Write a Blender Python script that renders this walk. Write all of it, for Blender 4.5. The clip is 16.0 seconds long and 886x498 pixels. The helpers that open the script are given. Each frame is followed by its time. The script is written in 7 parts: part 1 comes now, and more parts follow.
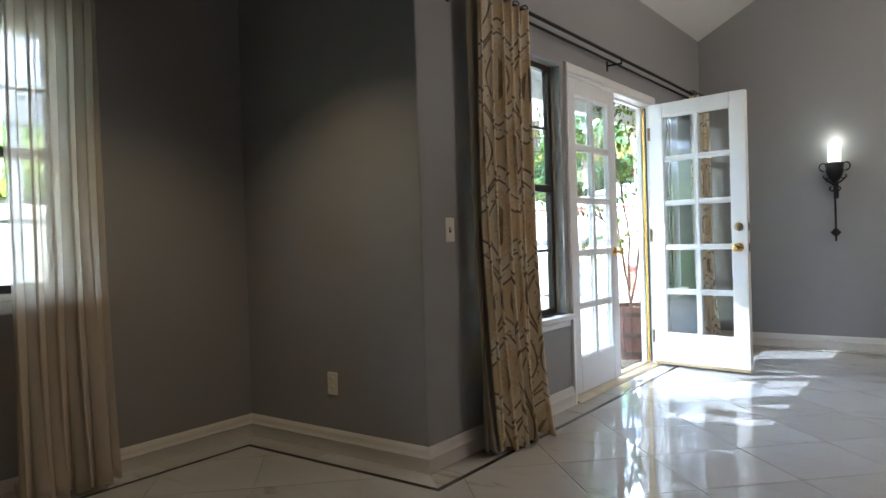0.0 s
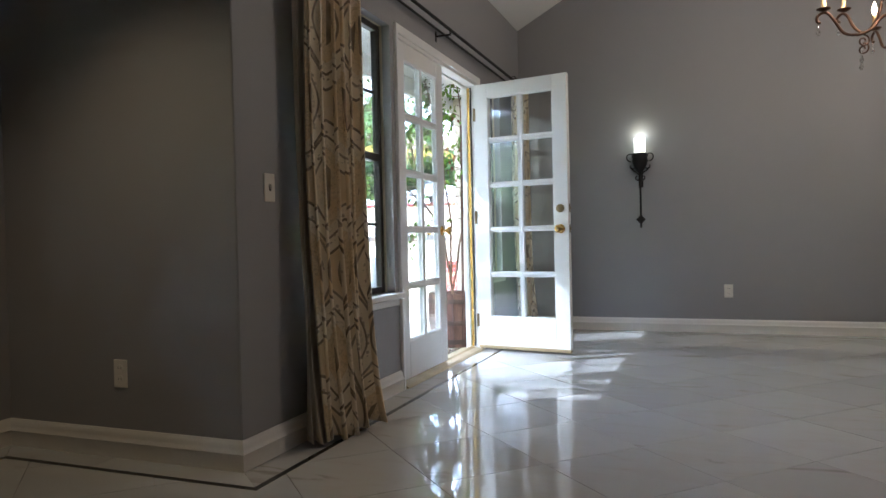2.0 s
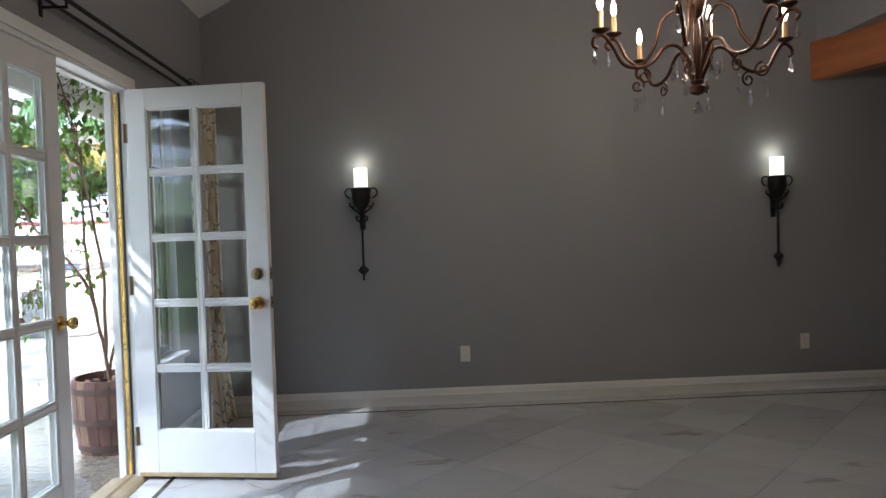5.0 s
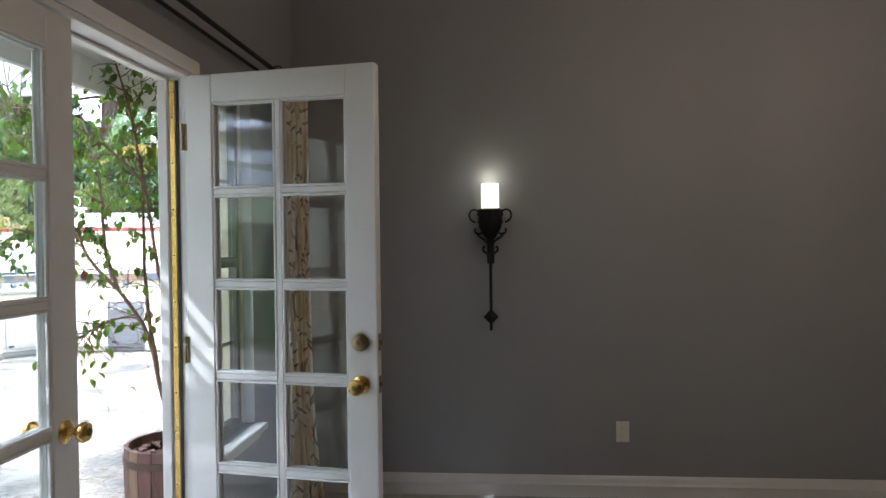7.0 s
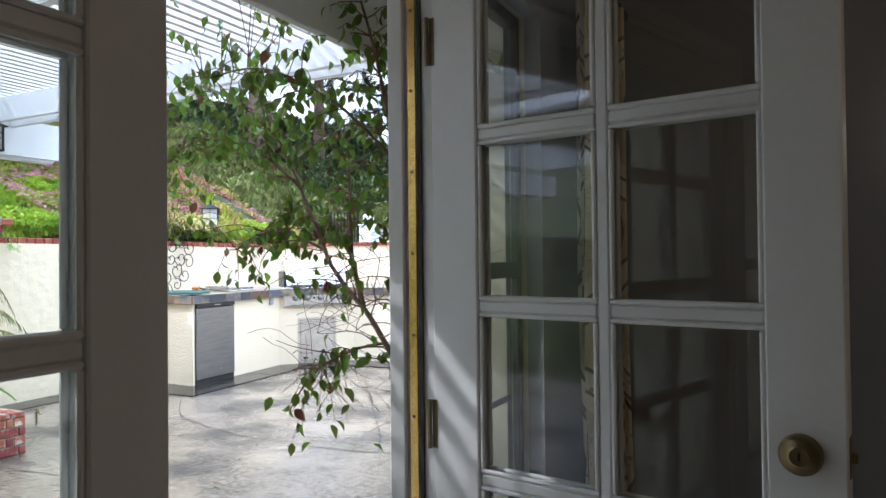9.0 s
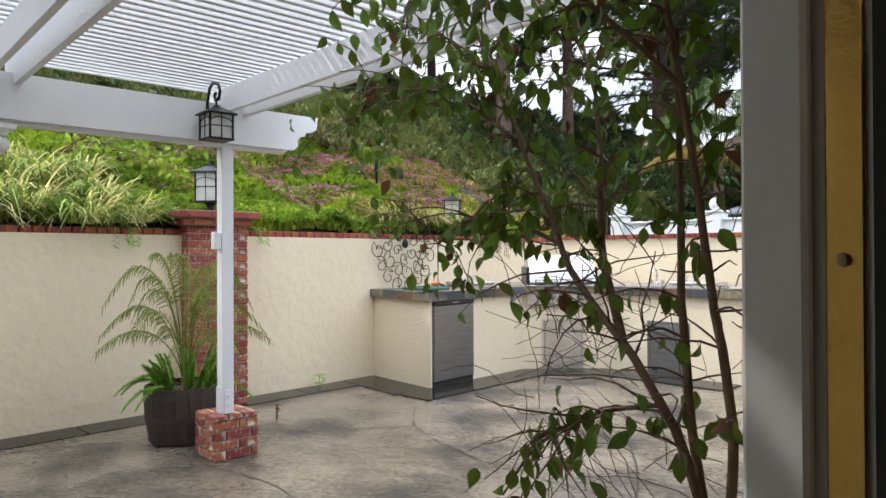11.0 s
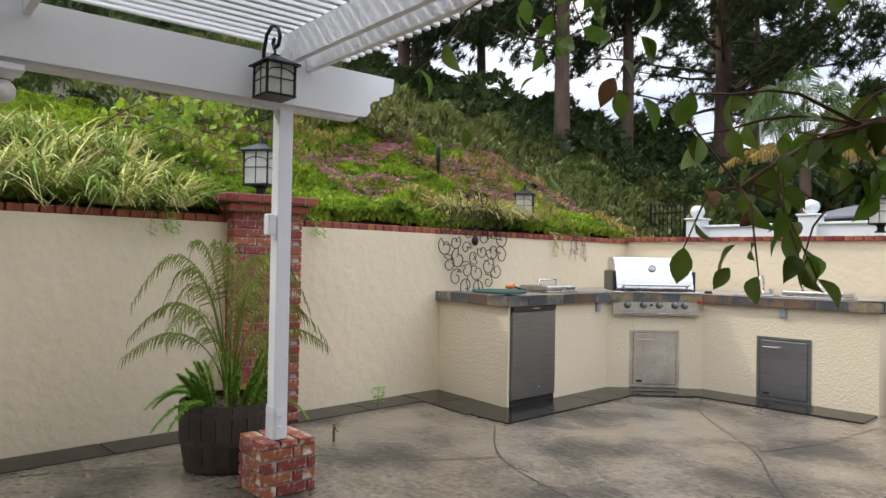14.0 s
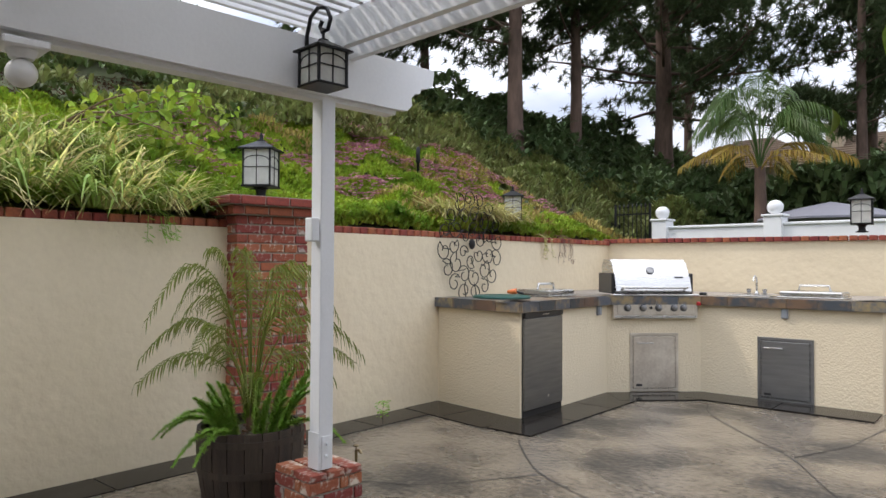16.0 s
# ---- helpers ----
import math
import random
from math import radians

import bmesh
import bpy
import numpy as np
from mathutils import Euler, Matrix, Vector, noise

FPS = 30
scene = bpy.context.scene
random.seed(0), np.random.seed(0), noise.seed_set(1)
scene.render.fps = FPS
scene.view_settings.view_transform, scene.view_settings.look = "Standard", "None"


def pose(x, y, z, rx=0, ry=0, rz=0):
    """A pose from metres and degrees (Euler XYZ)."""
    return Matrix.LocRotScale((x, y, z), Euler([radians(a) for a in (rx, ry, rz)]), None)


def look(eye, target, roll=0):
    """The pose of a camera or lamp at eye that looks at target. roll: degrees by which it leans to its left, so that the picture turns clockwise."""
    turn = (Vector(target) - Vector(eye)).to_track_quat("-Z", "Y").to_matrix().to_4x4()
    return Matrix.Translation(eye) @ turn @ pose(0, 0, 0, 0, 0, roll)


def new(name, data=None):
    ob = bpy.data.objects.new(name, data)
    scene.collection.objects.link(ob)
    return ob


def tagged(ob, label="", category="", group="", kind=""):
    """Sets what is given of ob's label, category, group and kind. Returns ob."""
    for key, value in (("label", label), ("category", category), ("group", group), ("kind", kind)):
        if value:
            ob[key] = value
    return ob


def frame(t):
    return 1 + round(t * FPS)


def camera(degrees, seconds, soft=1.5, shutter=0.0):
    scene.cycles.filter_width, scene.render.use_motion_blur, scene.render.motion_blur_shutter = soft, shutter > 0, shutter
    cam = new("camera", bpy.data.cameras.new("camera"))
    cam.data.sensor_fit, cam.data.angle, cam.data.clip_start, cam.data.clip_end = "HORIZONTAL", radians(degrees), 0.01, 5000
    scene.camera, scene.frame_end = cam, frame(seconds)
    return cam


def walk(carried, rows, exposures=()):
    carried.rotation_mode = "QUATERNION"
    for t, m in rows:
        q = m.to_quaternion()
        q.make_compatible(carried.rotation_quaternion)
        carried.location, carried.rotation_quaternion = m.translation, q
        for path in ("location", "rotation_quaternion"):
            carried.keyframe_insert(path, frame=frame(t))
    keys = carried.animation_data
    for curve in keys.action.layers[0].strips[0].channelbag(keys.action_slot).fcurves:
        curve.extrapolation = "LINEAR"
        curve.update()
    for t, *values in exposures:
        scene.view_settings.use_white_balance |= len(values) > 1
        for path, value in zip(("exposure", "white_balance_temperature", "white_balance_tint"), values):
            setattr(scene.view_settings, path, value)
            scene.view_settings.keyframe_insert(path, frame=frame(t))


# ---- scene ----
cam = camera(65.1, 16.0)
PATH = [
    (0, (1.951, -5.41, 1.056), (0.762, -3.801, 1.028), -1.8),
    (0.5, (1.865, -5.428, 0.984), (0.925, -3.663, 0.953), -1.8),
    (1, (1.813, -5.408, 0.918), (1.015, -3.574, 0.886), -1.4),
    (1.5, (1.748, -5.284, 0.869), (1.0, -3.43, 0.838), -1.4),
    (2, (1.695, -5.145, 0.872), (0.981, -3.277, 0.844), -1.3),
    (2.5, (1.621, -4.982, 0.906), (1.183, -3.031, 0.873), -1.4),
    (3, (1.539, -4.787, 0.938), (1.399, -2.792, 0.896), -1.3),
    (3.5, (1.526, -4.53, 0.99), (1.476, -2.531, 0.951), -1.1),
    (4, (1.494, -4.258, 1.068), (1.481, -2.259, 1.025), -1.2),
    (4.2, (1.51, -4.122, 1.106), (1.512, -2.122, 1.061), -1.6),
    (6.3, (1.359, -3.019, 1.427), (1.544, -1.028, 1.383), -0.5),
    (6.5, (1.318, -2.857, 1.434), (1.399, -0.859, 1.401), -0.7),
    (7, (1.176, -2.508, 1.447), (1.018, -0.514, 1.415), -0.6),
    (7.5, (1.105, -2.192, 1.426), (0.690, -0.235, 1.405), -0.5),
    (8, (0.965, -1.845, 1.392), (0.325, 0.050, 1.406), -0.6),
    (8.5, (0.798, -1.552, 1.405), (-0.042, 0.263, 1.432), -0.8),
    (9, (0.692, -1.262, 1.378), (-0.222, 0.516, 1.407), -0.6),
    (9.5, (0.579, -1.007, 1.387), (-0.491, 0.682, 1.412), -0.9),
    (10, (0.416, -0.798, 1.4), (-0.826, 0.769, 1.436), -0.5),
    (10.2, (0.356, -0.712, 1.397), (-0.94, 0.812, 1.425), -0.5),
    (12.5, (-0.429, 0.017, 1.394), (-2.062, 1.171, 1.429), 0.7),
    (13, (-0.582, 0.069, 1.381), (-2.205, 1.237, 1.406), 0.7),
    (13.5, (-0.785, 0.006, 1.324), (-2.41, 1.172, 1.349), 1.2),
    (14, (-0.991, 0.016, 1.307), (-2.54, 1.281, 1.339), 1.0),
    (14.5, (-1.211, 0.06, 1.32), (-2.695, 1.401, 1.359), 0.8),
    (15, (-1.346, -0.052, 1.334), (-2.78, 1.342, 1.38), 0.3),
    (15.5, (-1.514, -0.241, 1.332), (-2.941, 1.161, 1.373), 0.3),
    (16, (-1.752, -0.295, 1.328), (-3.167, 1.117, 1.368), 0.3),
]
EXPOSURES = [(0.0, 4.0, 4980, 7), (1.5, 3.65, 5020, 8), (3.0, 3.55, 5080, 10), (3.5, 3.2, 5100, 10), (4.0, 2.6, 5150, 10), (4.2, 2.55, 5150, 10), (6.3, 3.8, 5300, 11), (6.5, 3.7, 5350, 11), (7.0, 2.65, 5400, 11), (7.5, 1.9, 5450, 11), (8.0, 1.82, 5450, 12), (8.5, 1.55, 5450, 12), (9.0, 1.3, 5550, 12), (9.5, 1.1, 5750, 12), (10.0, 0.8, 6000, 12), (12.5, 0.2, 6450, 14), (14.5, 0.0, 6500, 14), (16.0, -0.05, 6500, 14)]
walk(cam, [(t, look(eye, target, roll)) for t, eye, target, roll in PATH], EXPOSURES)

# ---- world, sun, exposure ----
world = bpy.data.worlds.new("world")
scene.world = world
world.use_nodes = True
wn, wl = world.node_tree.nodes, world.node_tree.links
sky = wn.new("ShaderNodeTexSky")
sky.sky_type, sky.sun_disc = "NISHITA", False
SUN_DIR = Vector((1.0, 0.60, -1.08)).normalized()  # the way the light travels
sky.sun_elevation = math.asin(-SUN_DIR.z)
sky.sun_rotation = math.atan2(-SUN_DIR.x, -SUN_DIR.y)
sky.dust_density, sky.air_density = 3.0, 1.0
coord = wn.new("ShaderNodeTexCoord")
cloud_map = wn.new("ShaderNodeMapping")
cloud_map.inputs["Scale"].default_value = (1.0, 1.0, 2.6)
cloud = wn.new("ShaderNodeTexNoise")
cloud.inputs["Scale"].default_value, cloud.inputs["Detail"].default_value = 2.4, 7
cloud_ramp = wn.new("ShaderNodeValToRGB")
cloud_ramp.color_ramp.elements[0].position, cloud_ramp.color_ramp.elements[0].color = 0.40, (9.5, 10.8, 13.0, 1)
cloud_ramp.color_ramp.elements[1].position, cloud_ramp.color_ramp.elements[1].color = 0.62, (17.0, 17.3, 17.6, 1)
sky_mix = wn.new("ShaderNodeMixRGB")
sky_mix.inputs[0].default_value = 0.88
wl.new(coord.outputs["Generated"], cloud_map.inputs[0])
wl.new(cloud_map.outputs[0], cloud.inputs["Vector"])
wl.new(cloud.outputs["Fac"], cloud_ramp.inputs[0])
wl.new(sky.outputs[0], sky_mix.inputs[1])
# an overcast sky is about three times as bright overhead as at the horizon
split = wn.new("ShaderNodeSeparateXYZ")
wl.new(coord.outputs["Generated"], split.inputs[0])
climb = wn.new("ShaderNodeMapRange")
climb.inputs[1].default_value, climb.inputs[2].default_value, climb.inputs[3].default_value, climb.inputs[4].default_value = 0.0, 1.0, 0.40, 1.35
wl.new(split.outputs[2], climb.inputs[0])
dome = wn.new("ShaderNodeVectorMath")
dome.operation = "SCALE"
wl.new(cloud_ramp.outputs[0], dome.inputs[0])
wl.new(climb.outputs[0], dome.inputs["Scale"])
wl.new(dome.outputs[0], sky_mix.inputs[2])
wl.new(sky_mix.outputs[0], wn["Background"].inputs[0])
wn["Background"].inputs[1].default_value = 0.14

sun = new("sun", bpy.data.lights.new("sun", "SUN"))
sun.data.energy, sun.data.angle, sun.data.color = 1.7, radians(1.0), (1.0, 0.95, 0.86)
sun.matrix_world = look((0, 0, 20), Vector((0, 0, 20)) + SUN_DIR)


def point_light(name, x, y, z, watts, color, radius):
    ob = new(name, bpy.data.lights.new(name, "POINT"))
    ob.data.energy, ob.data.color, ob.data.shadow_soft_size = watts, color, radius
    ob.location = (x, y, z)
    return ob


can = new("recessed_light", bpy.data.lights.new("recessed_light", "SPOT"))
can.data.energy, can.data.spot_size, can.data.spot_blend, can.data.color, can.data.shadow_soft_size = 2.2, radians(108), 0.75, (1.0, 0.68, 0.34), 0.04
can.matrix_world = pose(-0.28, -3.72, 2.43)

# ---- kit: meshes and materials ----
class M:
    """A mesh under construction."""

    def __init__(self):
        self.v, self.f = [], []

    def add(self, verts, faces, m=None):
        o = len(self.v)
        if m is not None:
            verts = [m @ Vector(p) for p in verts]
        self.v += [tuple(p) for p in verts]
        self.f += [tuple(i + o for i in f) for f in faces]
        return self

    def box(self, x0, x1, y0, y1, z0, z1, b=0.0, m=None):
        """A box, with chamfered edges of width b."""
        if b <= 0:
            vs = [(x, y, z) for x in (x0, x1) for y in (y0, y1) for z in (z0, z1)]
            return self.add(vs, [(0, 1, 3, 2), (4, 6, 7, 5), (0, 4, 5, 1), (2, 3, 7, 6), (0, 2, 6, 4), (1, 5, 7, 3)], m)
        b = min(b, (x1 - x0) / 2.1, (y1 - y0) / 2.1, (z1 - z0) / 2.1)
        bm = bmesh.new()
        bmesh.ops.create_cube(bm, size=1, matrix=Matrix.LocRotScale(((x0 + x1) / 2, (y0 + y1) / 2, (z0 + z1) / 2), None, (x1 - x0, y1 - y0, z1 - z0)))
        bmesh.ops.bevel(bm, geom=bm.edges[:], offset=b, segments=1, affect="EDGES")
        bm.verts.index_update()
        self.add([p.co.copy() for p in bm.verts], [[p.index for p in f.verts] for f in bm.faces], m)
        bm.free()
        return self

    def tube(self, pts, r, n=8, caps=True, m=None):
        """A round bar along points; r is one radius or one for each point."""
        pts = [Vector(p) for p in pts]
        rs = r if isinstance(r, (list, tuple)) else [r] * len(pts)
        vs, fs = [], []
        side = None
        for i, p in enumerate(pts):
            d = (pts[min(i + 1, len(pts) - 1)] - pts[max(i - 1, 0)]).normalized()
            if side is None:
                side = d.orthogonal().normalized()
            side = (side - d * side.dot(d)).normalized()
            up = d.cross(side)
            for k in range(n):
                a = 2 * math.pi * k / n
                vs.append(p + (side * math.cos(a) + up * math.sin(a)) * rs[i])
        for i in range(len(pts) - 1):
            for k in range(n):
                q = (k + 1) % n
                fs.append((i * n + k, i * n + q, (i + 1) * n + q, (i + 1) * n + k))
        if caps:
            fs += [tuple(reversed(range(n))), tuple(range((len(pts) - 1) * n, len(pts) * n))]
        return self.add(vs, fs, m)

    def lathe(self, prof, n=24, m=None):
        """A solid of revolution round z, from (radius, height) pairs."""
        vs, fs = [], []
        for r, z in prof:
            vs += [(r * math.cos(2 * math.pi * k / n), r * math.sin(2 * math.pi * k / n), z) for k in range(n)]
        for i in range(len(prof) - 1):
            for k in range(n):
                q = (k + 1) % n
                fs.append((i * n + k, i * n + q, (i + 1) * n + q, (i + 1) * n + k))
        fs += [tuple(reversed(range(n))), tuple(range((len(prof) - 1) * n, len(prof) * n))]
        return self.add(vs, fs, m)

    def prism(self, poly, z0, z1, m=None):
        """A flat outline in x and y, raised from z0 to z1."""
        n = len(poly)
        vs = [(x, y, z0) for x, y in poly] + [(x, y, z1) for x, y in poly]
        fs = [tuple(reversed(range(n))), tuple(range(n, 2 * n))] + [(i, (i + 1) % n, n + (i + 1) % n, n + i) for i in range(n)]
        return self.add(vs, fs, m)

    def sweep(self, prof, path, m=None):
        """A profile (outwards, up) carried along a flat path; outwards is to the right of the way."""
        pts = [Vector((x, y)) for x, y in path]
        n, vs, fs = len(prof), [], []
        for i, p in enumerate(pts):
            a = (pts[i] - pts[i - 1]).normalized() if i else (pts[1] - pts[0]).normalized()
            c = (pts[i + 1] - pts[i]).normalized() if i < len(pts) - 1 else a
            na, nc = Vector((a.y, -a.x)), Vector((c.y, -c.x))
            out = (na + nc) / (1 + na.dot(nc))
            vs += [(p.x + out.x * u, p.y + out.y * u, w) for u, w in prof]
        for i in range(len(pts) - 1):
            for k in range(n):
                q = (k + 1) % n
                fs.append((i * n + k, i * n + q, (i + 1) * n + q, (i + 1) * n + k))
        fs += [tuple(range(n)), tuple(reversed(range((len(pts) - 1) * n, len(pts) * n)))]
        return self.add(vs, fs, m)

    def mesh(self, name, material=None, smooth=0):
        me = bpy.data.meshes.new(name)
        me.from_pydata(self.v, [], self.f)
        bm = bmesh.new()
        bm.from_mesh(me)
        bmesh.ops.recalc_face_normals(bm, faces=bm.faces)
        bm.to_mesh(me)
        bm.free()
        if smooth:
            me.polygons.foreach_set("use_smooth", [True] * len(me.polygons))
            me.set_sharp_from_angle(angle=radians(smooth))
        if material:
            me.materials.append(material)
        return me


def thing(name, label, category, x=0.0, y=0.0, z=0.0, turn=0.0, group=""):
    """An Empty at a thing's base, to hold its parts."""
    ob = new(name)
    ob.empty_display_size = 0.1
    ob.matrix_world = pose(x, y, z, 0, 0, turn)
    return tagged(ob, label, category, group)


def part(name, bm, material, parent, label="", smooth=0, m=None):
    """Links a mesh as one object under a thing or a part, in the parent's own axes."""
    ob = new(name, bm if isinstance(bm, bpy.types.Mesh) else bm.mesh(name, material, smooth))
    ob.parent = parent
    if m is not None:
        ob.matrix_basis = m
    return tagged(ob, label)


def setting(name, bm, material, label, smooth=0):
    return tagged(new(name, bm.mesh(name, material, smooth)), label, kind="structure")


def bulk(name, verts, faces, material, parent=None, label="", category="", kind="", smooth=False):
    """A mesh from arrays of vertices and faces, for what has very many pieces."""
    me = bpy.data.meshes.new(name)
    me.from_pydata([tuple(p) for p in verts], [], [tuple(f) for f in faces])
    if smooth:
        me.polygons.foreach_set("use_smooth", [True] * len(me.polygons))
    me.materials.append(material)
    ob = new(name, me)
    ob.parent = parent
    return tagged(ob, label, category, kind=kind)


def mat(name, color, rough=0.5, metal=0.0, other=None, scale=3.0, fine=60.0, amount=0.5, bump=0.1, bump_scale=None, vary=0.0, island=0.0,
        coat=0.0, stretch=(1, 1, 1), rough_vary=0.0, spec=0.5, trans=0.0, sheen=0.0, lo=0.55, hi=0.95):
    """A painted, wooden, stone or metal surface: colour wanders to another one at a large and a fine scale, with fine relief."""
    ma = bpy.data.materials.new(name)
    ma.use_nodes = True
    nodes, links = ma.node_tree.nodes, ma.node_tree.links
    b = nodes["Principled BSDF"]
    other = other or tuple(c * 0.8 for c in color)
    tc = nodes.new("ShaderNodeTexCoord")
    mp = nodes.new("ShaderNodeMapping")
    mp.inputs["Scale"].default_value = stretch
    links.new(tc.outputs["Object"], mp.inputs[0])
    big, small = nodes.new("ShaderNodeTexNoise"), nodes.new("ShaderNodeTexNoise")
    big.inputs["Scale"].default_value, big.inputs["Detail"].default_value = scale, 5
    small.inputs["Scale"].default_value, small.inputs["Detail"].default_value = fine, 3
    for nz in (big, small):
        links.new(mp.outputs[0], nz.inputs["Vector"])
    add = nodes.new("ShaderNodeMath")
    add.operation = "MULTIPLY_ADD"
    links.new(small.outputs["Fac"], add.inputs[0])
    add.inputs[1].default_value = 0.5
    links.new(big.outputs["Fac"], add.inputs[2])
    ramp = nodes.new("ShaderNodeMapRange")
    ramp.inputs[1].default_value, ramp.inputs[2].default_value = lo, hi
    ramp.inputs[3].default_value, ramp.inputs[4].default_value = 0.0, amount
    links.new(add.outputs[0], ramp.inputs[0])
    mix = nodes.new("ShaderNodeMixRGB")
    mix.inputs[1].default_value, mix.inputs[2].default_value = (*color, 1), (*other, 1)
    links.new(ramp.outputs[0], mix.inputs[0])
    out = mix.outputs[0]
    for value, source, socket in ((vary, "ShaderNodeObjectInfo", "Random"), (island, "ShaderNodeNewGeometry", "Random Per Island")):
        if value:
            oi = nodes.new(source)
            mr = nodes.new("ShaderNodeMapRange")
            mr.inputs[3].default_value, mr.inputs[4].default_value = 1 - value, 1 + value
            links.new(oi.outputs[socket], mr.inputs[0])
            hs = nodes.new("ShaderNodeHueSaturation")
            links.new(mr.outputs[0], hs.inputs["Value"])
            mh = nodes.new("ShaderNodeMapRange")
            mh.inputs[3].default_value, mh.inputs[4].default_value = 0.5 - value * 0.06, 0.5 + value * 0.06
            links.new(oi.outputs[socket], mh.inputs[0])
            links.new(mh.outputs[0], hs.inputs["Hue"])
            links.new(out, hs.inputs["Color"])
            out = hs.outputs[0]
    links.new(out, b.inputs["Base Color"])
    b.inputs["Roughness"].default_value, b.inputs["Metallic"].default_value = rough, metal
    b.inputs["Specular IOR Level"].default_value = spec
    b.inputs["Coat Weight"].default_value, b.inputs["Coat Roughness"].default_value = coat, 0.08
    if sheen:
        b.inputs["Sheen Weight"].default_value = sheen
    if rough_vary:
        rr = nodes.new("ShaderNodeMapRange")
        rr.inputs[1].default_value, rr.inputs[2].default_value = 0.35, 0.65
        rr.inputs[3].default_value, rr.inputs[4].default_value = max(0.02, rough - rough_vary), min(1, rough + rough_vary)
        links.new(big.outputs["Fac"], rr.inputs[0])
        links.new(rr.outputs[0], b.inputs["Roughness"])
    if bump:
        bp = nodes.new("ShaderNodeBump")
        bp.inputs["Strength"].default_value, bp.inputs["Distance"].default_value = bump, 0.01
        src = small
        if bump_scale:
            src = nodes.new("ShaderNodeTexNoise")
            src.inputs["Scale"].default_value, src.inputs["Detail"].default_value = bump_scale, 4
            links.new(mp.outputs[0], src.inputs["Vector"])
        links.new(src.outputs["Fac"], bp.inputs["Height"])
        links.new(bp.outputs[0], b.inputs["Normal"])
    if trans:
        tr = nodes.new("ShaderNodeBsdfTranslucent")
        links.new(out, tr.inputs[0])
        mx = nodes.new("ShaderNodeMixShader")
        mx.inputs[0].default_value = trans
        links.new(b.outputs[0], mx.inputs[1])
        links.new(tr.outputs[0], mx.inputs[2])
        links.new(mx.outputs[0], nodes["Material Output"].inputs[0])
    return ma


def glow(name, color, strength):
    ma = bpy.data.materials.new(name)
    ma.use_nodes = True
    b = ma.node_tree.nodes["Principled BSDF"]
    b.inputs["Base Color"].default_value = (*color, 1)
    b.inputs["Emission Color"].default_value, b.inputs["Emission Strength"].default_value = (*color, 1), strength
    return ma


def glass(name, tint=(0.97, 0.99, 0.98), rough=0.0, gloss=0.06):
    """A thin pane: it lets the view through and mirrors it the more, the flatter it is seen."""
    ma = bpy.data.materials.new(name)
    ma.use_nodes = True
    nodes, links = ma.node_tree.nodes, ma.node_tree.links
    nodes.remove(nodes["Principled BSDF"])
    lw = nodes.new("ShaderNodeLayerWeight")
    lw.inputs[0].default_value = 0.5
    pw, sc = nodes.new("ShaderNodeMath"), nodes.new("ShaderNodeMath")
    pw.operation, sc.operation = "POWER", "MULTIPLY_ADD"
    pw.inputs[1].default_value, sc.inputs[1].default_value, sc.inputs[2].default_value = 4.0, 0.8, gloss
    sc.use_clamp = True
    links.new(lw.outputs["Facing"], pw.inputs[0])
    links.new(pw.outputs[0], sc.inputs[0])
    tr, gl, mx = nodes.new("ShaderNodeBsdfTransparent"), nodes.new("ShaderNodeBsdfGlossy"), nodes.new("ShaderNodeMixShader")
    tr.inputs[0].default_value, gl.inputs["Roughness"].default_value = (*tint, 1), rough
    links.new(sc.outputs[0], mx.inputs[0])
    links.new(tr.outputs[0], mx.inputs[1])
    links.new(gl.outputs[0], mx.inputs[2])
    links.new(mx.outputs[0], nodes["Material Output"].inputs[0])
    return ma


wall_paint = mat("wall_paint", (0.29, 0.287, 0.295), 0.55, other=(0.265, 0.265, 0.275), scale=0.8, fine=140, amount=0.7, bump=0.05)
ceiling_paint = mat("ceiling_paint", (0.72, 0.72, 0.70), 0.8, scale=1, fine=90, amount=0.3, bump=0.08)
white_paint = mat("white_paint", (0.78, 0.78, 0.77), 0.32, other=(0.70, 0.70, 0.68), scale=4, fine=80, amount=0.5, bump=0.03)
trim_paint = mat("trim_paint", (0.74, 0.72, 0.68), 0.38, other=(0.66, 0.64, 0.60), scale=3, fine=60, amount=0.5, bump=0.03)
black_stone = mat("black_stone", (0.012, 0.011, 0.010), 0.12, scale=8, amount=0.4, bump=0)
brass = mat("brass", (0.78, 0.52, 0.16), 0.22, 1.0, other=(0.62, 0.40, 0.12), scale=12, fine=160, amount=0.6, bump=0.04, rough_vary=0.08)
threshold_metal = mat("threshold_metal", (0.50, 0.40, 0.24), 0.38, 0.6, other=(0.34, 0.26, 0.15), scale=6, fine=60, amount=0.8, bump=0.06)
old_brass = mat("old_brass", (0.28, 0.22, 0.12), 0.35, 1.0, scale=20, amount=0.6, bump=0.05)
iron = mat("iron", (0.012, 0.011, 0.011), 0.5, 0.4, scale=20, fine=120, amount=0.6, bump=0.15)
bronze = mat("bronze", (0.075, 0.036, 0.018), 0.38, 0.7, other=(0.03, 0.016, 0.01), scale=14, fine=100, amount=0.8, bump=0.1)
plastic_white = mat("plastic_white", (0.76, 0.73, 0.66), 0.35, scale=5, amount=0.2, bump=0)
dark_slot = mat("dark_slot", (0.02, 0.02, 0.02), 0.6, bump=0)
pane_glass = glass("pane_glass")

